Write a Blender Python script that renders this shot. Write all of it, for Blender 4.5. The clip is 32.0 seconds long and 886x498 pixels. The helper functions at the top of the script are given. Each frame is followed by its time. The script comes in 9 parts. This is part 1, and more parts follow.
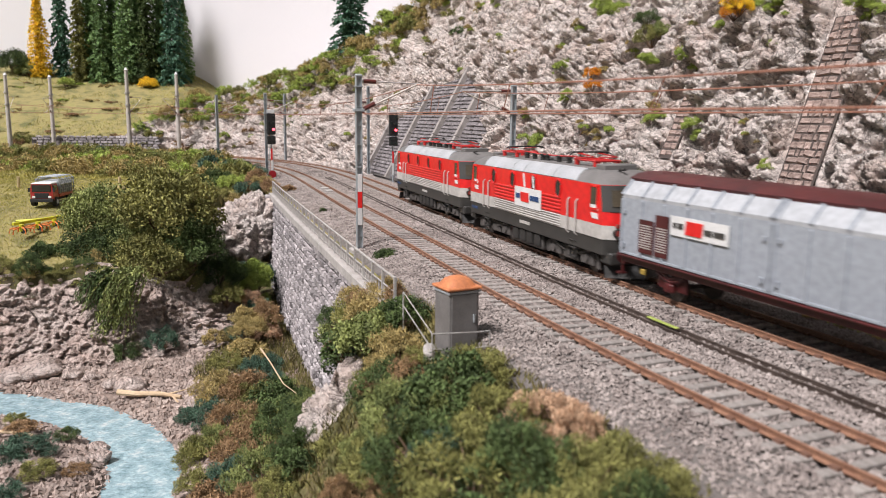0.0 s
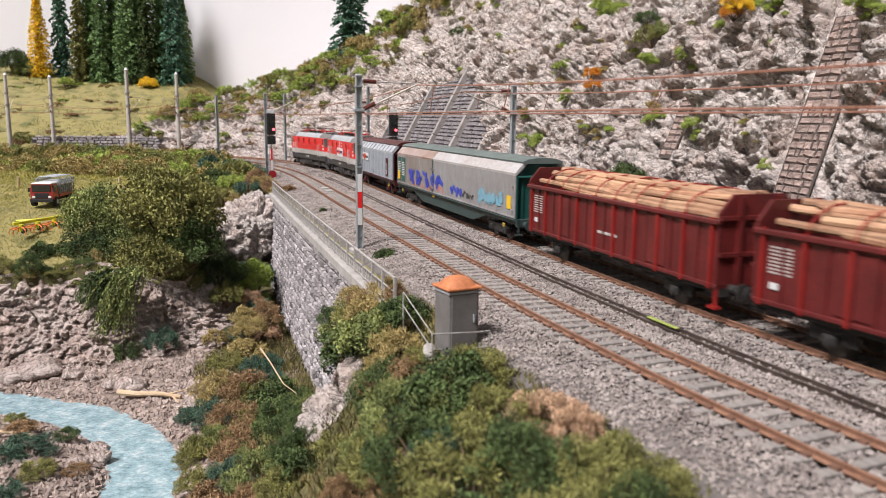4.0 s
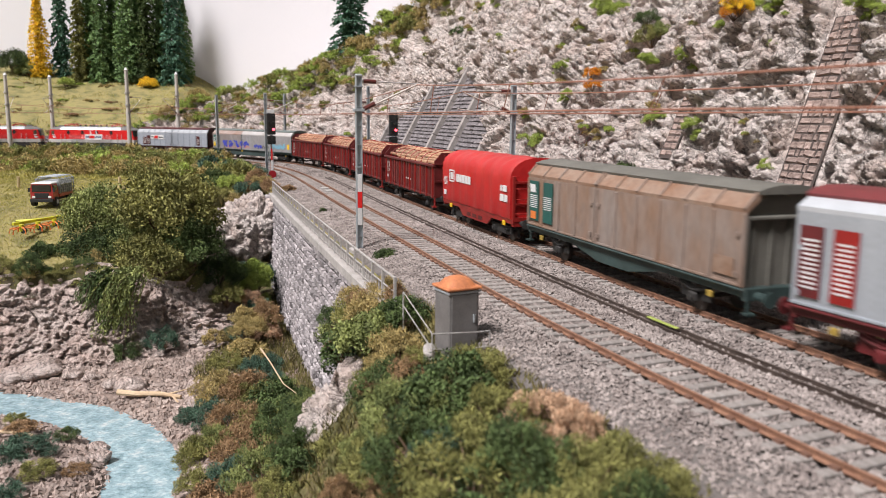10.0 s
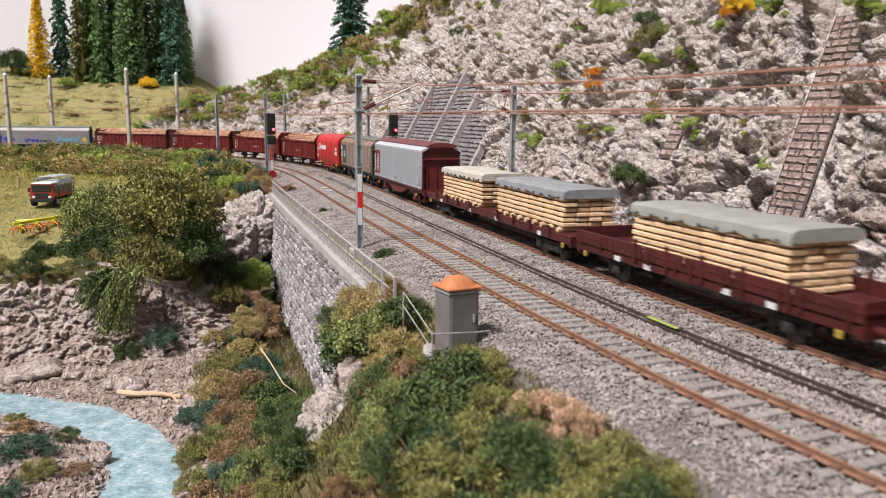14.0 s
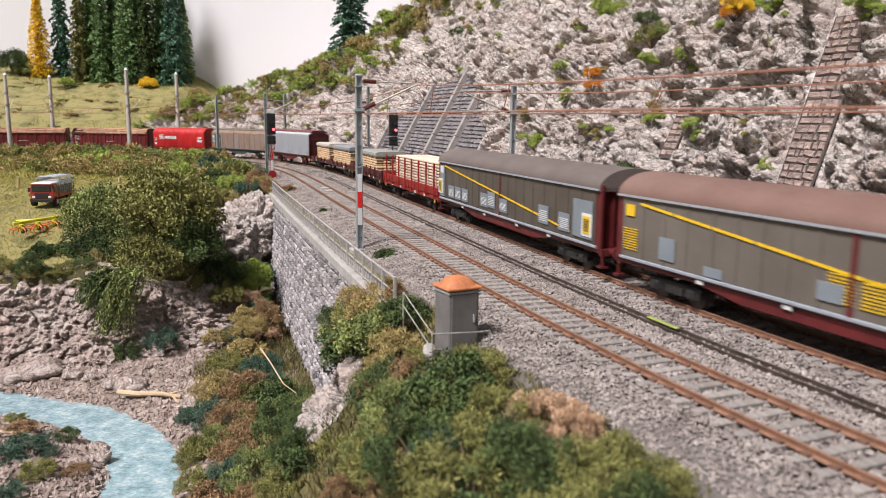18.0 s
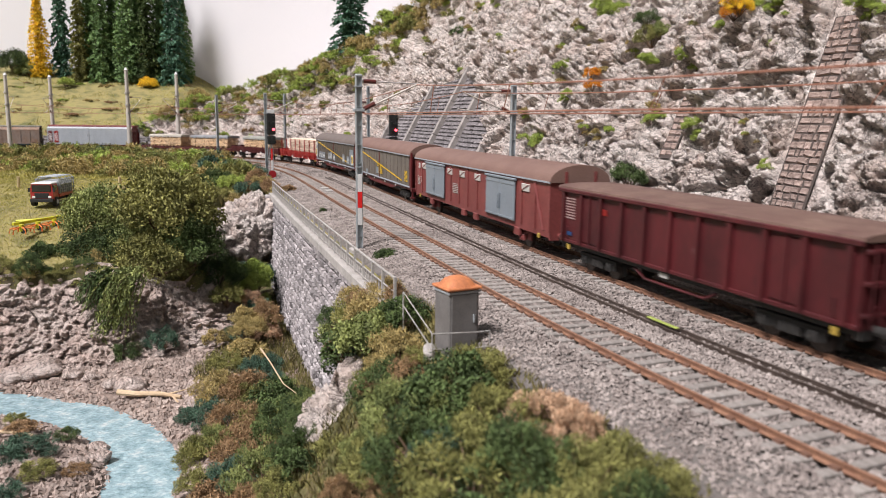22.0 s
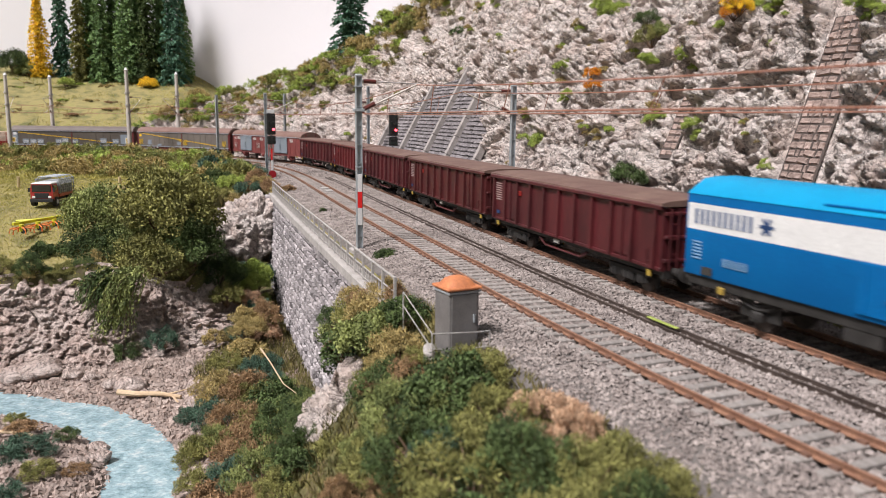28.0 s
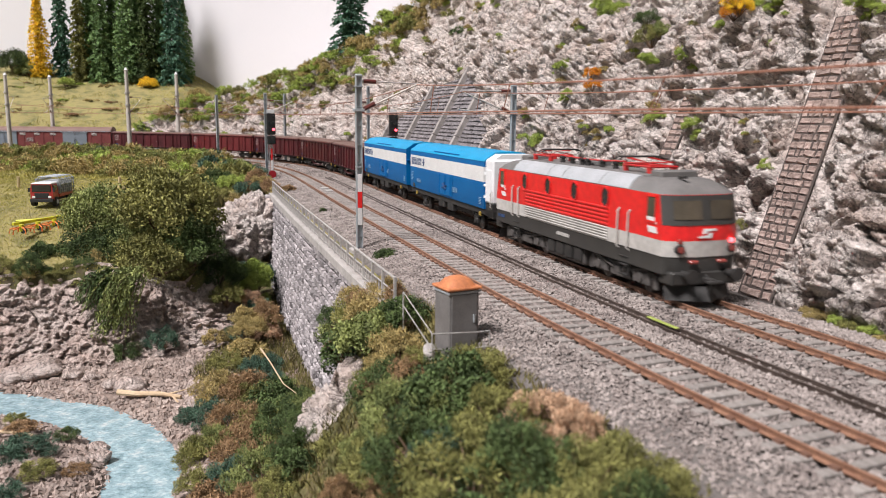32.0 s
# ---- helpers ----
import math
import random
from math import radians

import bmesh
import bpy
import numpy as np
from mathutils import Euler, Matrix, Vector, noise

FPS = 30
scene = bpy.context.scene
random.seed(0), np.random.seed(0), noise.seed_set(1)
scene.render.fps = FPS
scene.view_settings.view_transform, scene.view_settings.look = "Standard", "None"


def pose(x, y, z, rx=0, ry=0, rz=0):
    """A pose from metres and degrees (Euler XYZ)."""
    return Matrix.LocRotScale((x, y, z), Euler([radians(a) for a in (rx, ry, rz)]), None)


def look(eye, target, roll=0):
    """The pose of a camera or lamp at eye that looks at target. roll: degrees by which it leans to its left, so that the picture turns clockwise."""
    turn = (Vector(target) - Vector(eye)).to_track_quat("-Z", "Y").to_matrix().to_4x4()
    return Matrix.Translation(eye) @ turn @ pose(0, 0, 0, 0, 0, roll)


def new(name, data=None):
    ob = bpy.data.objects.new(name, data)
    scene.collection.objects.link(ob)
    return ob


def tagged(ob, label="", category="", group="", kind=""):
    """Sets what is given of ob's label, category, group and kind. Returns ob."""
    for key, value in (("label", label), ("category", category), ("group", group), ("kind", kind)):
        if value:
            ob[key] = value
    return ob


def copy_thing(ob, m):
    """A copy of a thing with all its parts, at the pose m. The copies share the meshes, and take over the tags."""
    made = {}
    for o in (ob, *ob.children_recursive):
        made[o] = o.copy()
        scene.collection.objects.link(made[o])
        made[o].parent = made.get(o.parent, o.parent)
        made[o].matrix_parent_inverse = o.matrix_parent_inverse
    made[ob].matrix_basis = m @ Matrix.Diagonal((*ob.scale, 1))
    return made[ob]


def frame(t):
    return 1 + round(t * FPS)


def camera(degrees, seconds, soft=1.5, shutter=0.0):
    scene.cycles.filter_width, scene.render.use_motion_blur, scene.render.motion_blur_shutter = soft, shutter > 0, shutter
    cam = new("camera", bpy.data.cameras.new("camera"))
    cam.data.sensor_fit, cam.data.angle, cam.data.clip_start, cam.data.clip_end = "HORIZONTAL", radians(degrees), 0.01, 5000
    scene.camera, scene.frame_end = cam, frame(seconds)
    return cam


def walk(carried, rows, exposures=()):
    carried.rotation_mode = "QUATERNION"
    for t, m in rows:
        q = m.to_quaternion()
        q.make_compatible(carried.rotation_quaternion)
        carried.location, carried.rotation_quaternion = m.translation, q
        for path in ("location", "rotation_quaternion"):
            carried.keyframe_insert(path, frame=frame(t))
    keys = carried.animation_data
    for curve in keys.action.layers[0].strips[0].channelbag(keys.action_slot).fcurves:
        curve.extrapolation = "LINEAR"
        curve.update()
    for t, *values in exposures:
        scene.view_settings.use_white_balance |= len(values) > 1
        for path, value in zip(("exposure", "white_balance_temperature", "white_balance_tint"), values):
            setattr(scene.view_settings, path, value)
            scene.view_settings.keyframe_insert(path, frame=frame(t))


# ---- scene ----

# A 1:87 model railway. Lengths below are written in prototype metres and
# brought to the size of the model by K when a mesh or an object is made.
K = 1.0 / 87.0

# ---- camera ----
cam = camera(59.06, 32.0, soft=0.6, shutter=0.5)
EYE = (0.0, 0.0, 6.003 * K)
AIM = (0.0, math.cos(radians(9.48)), 6.003 * K - math.sin(radians(9.48)))
walk(cam, [(0.0, look(EYE, AIM, 0.557)), (32.0, look(EYE, AIM, 0.557))])
cam.data.dof.use_dof = True
cam.data.dof.focus_distance = 44.0 * K
cam.data.dof.aperture_fstop = 29.0

# ---- light: a bright hall with soft lamps high above the layout ----
world = bpy.data.worlds.new("hall_light")
scene.world = world
world.use_nodes = True
world.node_tree.nodes["Background"].inputs["Color"].default_value = (0.88, 0.94, 1.0, 1)
world.node_tree.nodes["Background"].inputs["Strength"].default_value = 0.16
sun = new("hall_lamp", bpy.data.lights.new("hall_lamp", "SUN"))
sun.data.energy = 5.3
sun.data.angle = radians(16)
sun.data.color = (1.0, 0.95, 0.96)
sun.matrix_world = look((-0.67, -0.67, 1.32), (0, 0, 0))
scene.view_settings.exposure = 0.26


# ---- numpy noise ----
def hash3(ix, iy, iz, seed):
    n = (ix * 374761393 + iy * 668265263 + iz * 2147483647 + seed * 974634777) & 0xFFFFFFFF
    n = ((n ^ (n >> 13)) * 1274126177) & 0xFFFFFFFF
    n = ((n ^ (n >> 16)) * 2246822519) & 0xFFFFFFFF
    return ((n ^ (n >> 15)) & 0xFFFF) / 32767.5 - 1.0


def vnoise(x, y, z, seed=0):
    x, y, z = np.broadcast_arrays(np.asarray(x, float), y, z)
    fx, fy, fz = np.floor(x), np.floor(y), np.floor(z)
    ix, iy, iz = fx.astype(np.int64), fy.astype(np.int64), fz.astype(np.int64)
    u, v, w = x - fx, y - fy, z - fz
    u, v, w = u * u * (3 - 2 * u), v * v * (3 - 2 * v), w * w * (3 - 2 * w)
    out = 0
    for a in (0, 1):
        for b in (0, 1):
            for c in (0, 1):
                wt = (u if a else 1 - u) * (v if b else 1 - v) * (w if c else 1 - w)
                out = out + wt * hash3(ix + a, iy + b, iz + c, seed)
    return out


def fbm(x, y, z, octaves=4, seed=0, gain=0.5):
    out, amp = 0, 1.0
    for i in range(octaves):
        out = out + amp * vnoise(x * 2.03 ** i, y * 2.03 ** i, z * 2.03 ** i, seed + i * 7)
        amp *= gain
    return out


def ridged(x, y, z, octaves=4, seed=0, gain=0.55):
    out, amp = 0, 1.0
    for i in range(octaves):
        out = out + amp * (1 - 2 * np.abs(vnoise(x * 2.1 ** i, y * 2.1 ** i, z * 2.1 ** i, seed + i * 5)))
        amp *= gain
    return out


def broken(u, v, seed=0):
    """Broken blocks on a surface: nearness to a block's edge, its own random height and slope, and roundness."""
    u, v = np.broadcast_arrays(np.asarray(u, float), np.asarray(v, float))
    iu, iv = np.floor(u).astype(np.int64), np.floor(v).astype(np.int64)
    f1, f2 = np.full(u.shape, 9.0), np.full(u.shape, 9.0)
    high, tip, du, dv = (np.zeros(u.shape) for _ in range(4))
    for a in (-1, 0, 1):
        for b in (-1, 0, 1):
            cu, cv = iu + a, iv + b
            ru, rv = u - cu - 0.5 - 0.46 * hash3(cu, cv, 0 * cu, seed), v - cv - 0.5 - 0.46 * hash3(cu, cv, 0 * cu + 1, seed)
            d = np.hypot(ru, rv)
            near = d < f1
            f2 = np.where(near, f1, np.minimum(f2, d))
            f1 = np.where(near, d, f1)
            h_ = hash3(cu, cv, 0 * cu + 2, seed)
            high = np.where(near, h_, high)
            tip = np.where(near, hash3(cu, cv, 0 * cu + 3, seed) * ru + (h_ * 0.6 - 0.25) * rv, tip)
    return f2 - f1, high, tip, f1


def crags(a, b, long, tall, amp, seed, split=0.5):
    edge, high, tip, mid = broken(a / long, b / tall, seed)
    return amp * (0.5 * high + 0.9 * tip - 0.35 * mid ** 2) - split * amp * smooth(0.16, 0.0, edge)


def smooth(a, b, x):
    t = np.clip((x - a) / (b - a), 0, 1)
    return t * t * (3 - 2 * t)


# ---- the line of the train's track, by its length s; the other track lies D to its left ----
KS = [-14, 0, 15, 30, 45, 60, 75, 90, 110, 140]
KV = [-0.0098, -0.00564, 0.00024, -0.00061, -0.0008, 0.00384, 0.01039, 0.01636, 0.02031, 0.02408]
D = 5.31
DS = 0.25
SS = np.arange(-420, 470, DS)
kk = np.interp(SS, KS, KV)
kk[SS < -14] = 0
kk[SS > 158] = 0
TH = np.cumsum(kk) * DS
TH += 1.92299 - np.interp(0, SS, TH)
CX = np.cumsum(np.cos(TH)) * DS
CY = np.cumsum(np.sin(TH)) * DS
CX += 9.0182 - np.interp(0, SS, CX)
CY += 24.9121 - np.interp(0, SS, CY)


def at(s, o=0.0, z=0.0):
    """A place beside the line: length, offset to the left, height; and the heading."""
    t = np.interp(s, SS, TH)
    return np.array((np.interp(s, SS, CX) - np.sin(t) * o, np.interp(s, SS, CY) + np.cos(t) * o, z)), t


def line(s, o, z):
    s = np.asarray(s, float)
    t = np.interp(s, SS, TH)
    return np.stack([np.interp(s, SS, CX) - np.sin(t) * o, np.interp(s, SS, CY) + np.cos(t) * o, z + 0 * s], -1)


def beside(x, y):
    """Length and offset of places near the layout."""
    keep = (SS > -60) & (SS < 230)
    cx, cy, th, ss = CX[keep][::4], CY[keep][::4], TH[keep][::4], SS[keep][::4]
    so, oo = np.empty(x.shape), np.empty(x.shape)
    fx, fy, fs, fo = x.ravel(), y.ravel(), so.ravel(), oo.ravel()
    for a in range(0, fx.size, 20000):
        px, py = fx[a:a + 20000, None], fy[a:a + 20000, None]
        i = ((cx - px) ** 2 + (cy - py) ** 2).argmin(1)
        dx, dy = px[:, 0] - cx[i], py[:, 0] - cy[i]
        fs[a:a + 20000] = ss[i] + dx * np.cos(th[i]) + dy * np.sin(th[i])
        fo[a:a + 20000] = -dx * np.sin(th[i]) + dy * np.cos(th[i])
    return fs.reshape(x.shape), fo.reshape(x.shape)


# ---- meshes ----
class Mesh:
    """Gathers vertices and faces in prototype metres."""

    def __init__(self):
        self.v, self.f = [], []

    def add(self, vs, fs):
        n = len(self.v)
        self.v += [tuple(p) for p in vs]
        self.f += [tuple(i + n for i in f) for f in fs]
        return self

    def box(self, x0, x1, y0, y1, z0, z1, c=0.0):
        x0, x1, y0, y1, z0, z1 = min(x0, x1), max(x0, x1), min(y0, y1), max(y0, y1), min(z0, z1), max(z0, z1)
        c = min(c, 0.45 * min(x1 - x0, y1 - y0, z1 - z0))
        if c <= 0:
            return self.add([(x, y, z) for x in (x0, x1) for y in (y0, y1) for z in (z0, z1)],
                            [(0, 1, 3, 2), (4, 6, 7, 5), (0, 4, 5, 1), (2, 3, 7, 6), (0, 2, 6, 4), (1, 5, 7, 3)])
        vs, key = [], {}
        for i in (0, 1):
            for j in (0, 1):
                for k in (0, 1):
                    X, Y, Z = (x0, x1)[i], (y0, y1)[j], (z0, z1)[k]
                    a, b, d = c * (1 - 2 * i), c * (1 - 2 * j), c * (1 - 2 * k)
                    for n, p in enumerate(((X, Y + b, Z + d), (X + a, Y, Z + d), (X + a, Y + b, Z))):
                        key[i, j, k, n] = len(vs)
                        vs.append(p)
        g, fs = key, []
        for i in (0, 1):
            fs.append((g[i, 0, 0, 0], g[i, 1, 0, 0], g[i, 1, 1, 0], g[i, 0, 1, 0]))
            fs.append((g[0, i, 0, 1], g[1, i, 0, 1], g[1, i, 1, 1], g[0, i, 1, 1]))
            fs.append((g[0, 0, i, 2], g[1, 0, i, 2], g[1, 1, i, 2], g[0, 1, i, 2]))
            for j in (0, 1):
                fs.append((g[i, j, 0, 0], g[i, j, 1, 0], g[i, j, 1, 1], g[i, j, 0, 1]))
                fs.append((g[i, 0, j, 0], g[i, 1, j, 0], g[i, 1, j, 2], g[i, 0, j, 2]))
                fs.append((g[0, i, j, 1], g[1, i, j, 1], g[1, i, j, 2], g[0, i, j, 2]))
                for k in (0, 1):
                    fs.append((g[i, j, k, 0], g[i, j, k, 1], g[i, j, k, 2]))
        return self.add(vs, fs)

    def prism(self, profile, x0, x1, cap=True):
        """A closed profile of (y, z) drawn out along x."""
        n = len(profile)
        fs = [(i, (i + 1) % n, n + (i + 1) % n, n + i) for i in range(n)]
        if cap:
            fs += [tuple(range(n)), tuple(range(2 * n - 1, n - 1, -1))]
        return self.add([(x0, y, z) for y, z in profile] + [(x1, y, z) for y, z in profile], fs)

    def tube(self, points, r, n=6, r1=None, cap=True):
        pts = [Vector(p) for p in points]
        rings = []
        for i, p in enumerate(pts):
            way = (pts[min(i + 1, len(pts) - 1)] - pts[max(i - 1, 0)]).normalized()
            side = way.cross(Vector((0, 0, 1)) if abs(way.z) < 0.9 else Vector((1, 0, 0))).normalized()
            up = side.cross(way)
            rad = r if r1 is None else r + (r1 - r) * i / (len(pts) - 1)
            rings += [p + rad * (math.cos(2 * math.pi * k / n) * side + math.sin(2 * math.pi * k / n) * up) for k in range(n)]
        fs = [(a * n + k, a * n + (k + 1) % n, (a + 1) * n + (k + 1) % n, (a + 1) * n + k)
              for a in range(len(pts) - 1) for k in range(n)]
        if cap:
            fs += [tuple(range(n - 1, -1, -1)), tuple(range((len(pts) - 1) * n, len(pts) * n))]
        return self.add(rings, fs)

    def turned(self, m):
        self.v = [tuple(m @ Vector(p)) for p in self.v]
        return self

    def grid(self, pts):
        """pts: array rows x columns x 3."""
        r, c = pts.shape[:2]
        i = np.arange(r * c).reshape(r, c)
        fs = np.stack([i[:-1, :-1], i[:-1, 1:], i[1:, 1:], i[1:, :-1]], -1).reshape(-1, 4)
        return self.add(pts.reshape(-1, 3).tolist(), fs.tolist())


def to_data(name, m, mats, sharp=35.0):
    me = bpy.data.meshes.new(name)
    me.from_pydata((np.array(m.v, dtype=float) * K).tolist(), [], m.f)
    for one in (mats if isinstance(mats, (list, tuple)) else [mats]):
        me.materials.append(one)
    bm = bmesh.new()
    bm.from_mesh(me)
    bmesh.ops.recalc_face_normals(bm, faces=bm.faces)
    bm.to_mesh(me)
    bm.free()
    if sharp:
        me.polygons.foreach_set("use_smooth", [True] * len(me.polygons))
        me.set_sharp_from_angle(angle=radians(sharp))
    return me


def bulk(name, verts, faces, mat, smoothed=False):
    """A large mesh from numpy arrays; all faces have the same number of corners."""
    me = bpy.data.meshes.new(name)
    verts = np.asarray(verts, np.float32) * K
    faces = np.asarray(faces, np.int32)
    n = faces.shape[1]
    me.vertices.add(len(verts))
    me.vertices.foreach_set("co", verts.ravel())
    me.loops.add(faces.size)
    me.loops.foreach_set("vertex_index", faces.ravel())
    me.polygons.add(len(faces))
    me.polygons.foreach_set("loop_start", np.arange(0, faces.size, n, dtype=np.int32))
    me.polygons.foreach_set("use_smooth", np.full(len(faces), smoothed))
    me.materials.append(mat)
    me.update(calc_edges=True)
    return me


def sheet(name, pts, mat, smoothed=True):
    r, c = pts.shape[:2]
    i = np.arange(r * c).reshape(r, c)
    fs = np.stack([i[:-1, :-1], i[:-1, 1:], i[1:, 1:], i[1:, :-1]], -1).reshape(-1, 4)
    return bulk(name, pts.reshape(-1, 3), fs, mat, smoothed)


LIFT = []


def part(name, m, mat, parent, label="", sharp=35.0):
    if LIFT and isinstance(m, Mesh):
        m.v = [(x, y, float(np.interp(z, LIFT[0], LIFT[1]))) for x, y, z in m.v]
    data = m if isinstance(m, bpy.types.Mesh) else to_data(name, m, mat, sharp)
    ob = new(name, data)
    ob.parent = parent
    return tagged(ob, label)


def thing(name, label, category, x=0, y=0, z=0, rz=0.0, group="", kind=""):
    ob = new(name)
    ob.empty_display_size = 0.01
    ob.matrix_world = pose(x * K, y * K, z * K, 0, 0, rz)
    return tagged(ob, label, category, group, kind)


def solid(name, m, mat, label, category="", group="", kind="", sharp=35.0):
    data = m if isinstance(m, bpy.types.Mesh) else to_data(name, m, mat, sharp)
    return tagged(new(name, data), label, category, group, kind)


# ---- materials ----
def mat(name, a, b=None, rough=0.6, metal=0.0, size=1.0, bump=0.0, fine=0.04, c=None, spread=(0.35, 0.65), spec=0.5, random_tint=0.0, island=0.0, stretch=(1, 1, 1), bump_size=None):
    """Two or three colours mixed by noise of the given size (prototype metres), a fine grain, bump, and a tint per object or island."""
    m = bpy.data.materials.new(name)
    m.use_nodes = True
    nt = m.node_tree
    nodes, links = nt.nodes, nt.links
    bsdf = nodes["Principled BSDF"]
    bsdf.inputs["Roughness"].default_value = rough
    bsdf.inputs["Metallic"].default_value = metal
    bsdf.inputs["Specular IOR Level"].default_value = spec
    b = b or tuple(v * 0.85 for v in a)
    tc = nodes.new("ShaderNodeTexCoord")
    mp = nodes.new("ShaderNodeMapping")
    mp.inputs["Scale"].default_value = stretch
    links.new(tc.outputs["Object"], mp.inputs["Vector"])
    n1 = nodes.new("ShaderNodeTexNoise")
    n1.inputs["Scale"].default_value = 1.0 / (size * K)
    n1.inputs["Detail"].default_value = 6
    n1.inputs["Roughness"].default_value = 0.62
    links.new(mp.outputs["Vector"], n1.inputs["Vector"])
    ramp = nodes.new("ShaderNodeValToRGB")
    e = ramp.color_ramp.elements
    e[0].position, e[0].color = spread[0], (*b, 1)
    e[1].position, e[1].color = spread[1], (*a, 1)
    if c:
        x = ramp.color_ramp.elements.new((spread[0] + spread[1]) / 2 + 0.03)
        x.color = (*c, 1)
    links.new(n1.outputs["Fac"], ramp.inputs["Fac"])
    n2 = nodes.new("ShaderNodeTexNoise")
    n2.inputs["Scale"].default_value = 1.0 / (fine * K)
    n2.inputs["Detail"].default_value = 3
    links.new(mp.outputs["Vector"], n2.inputs["Vector"])
    mr = nodes.new("ShaderNodeMapRange")
    mr.inputs["From Min"].default_value, mr.inputs["From Max"].default_value = 0.25, 0.75
    mr.inputs["To Min"].default_value, mr.inputs["To Max"].default_value = 0.82, 1.16
    links.new(n2.outputs["Fac"], mr.inputs["Value"])
    value = mr.outputs["Result"]
    if random_tint or island:
        src = nodes.new("ShaderNodeObjectInfo" if random_tint else "ShaderNodeNewGeometry")
        r2 = nodes.new("ShaderNodeMapRange")
        w = random_tint or island
        r2.inputs["To Min"].default_value, r2.inputs["To Max"].default_value = 1 - w, 1 + w
        links.new(src.outputs["Random" if random_tint else "Random Per Island"], r2.inputs["Value"])
        mu = nodes.new("ShaderNodeMath")
        mu.operation = "MULTIPLY"
        links.new(value, mu.inputs[0])
        links.new(r2.outputs["Result"], mu.inputs[1])
        value = mu.outputs[0]
    mix = nodes.new("ShaderNodeVectorMath")
    mix.operation = "SCALE"
    links.new(ramp.outputs["Color"], mix.inputs[0])
    links.new(value, mix.inputs["Scale"])
    links.new(mix.outputs["Vector"], bsdf.inputs["Base Color"])
    if bump:
        nb = nodes.new("ShaderNodeTexNoise")
        nb.inputs["Scale"].default_value = 1.0 / ((bump_size or fine * 2) * K)
        nb.inputs["Detail"].default_value = 5
        nb.inputs["Roughness"].default_value = 0.65
        links.new(mp.outputs["Vector"], nb.inputs["Vector"])
        bp = nodes.new("ShaderNodeBump")
        bp.inputs["Strength"].default_value = 0.8
        bp.inputs["Distance"].default_value = bump * K
        links.new(nb.outputs["Fac"], bp.inputs["Height"])
        links.new(bp.outputs["Normal"], bsdf.inputs["Normal"])
    return m


def glow(name, color, strength):
    m = mat(name, color, rough=0.3)
    b = m.node_tree.nodes["Principled BSDF"]
    b.inputs["Emission Color"].default_value = (*color, 1)
    b.inputs["Emission Strength"].default_value = strength
    return m


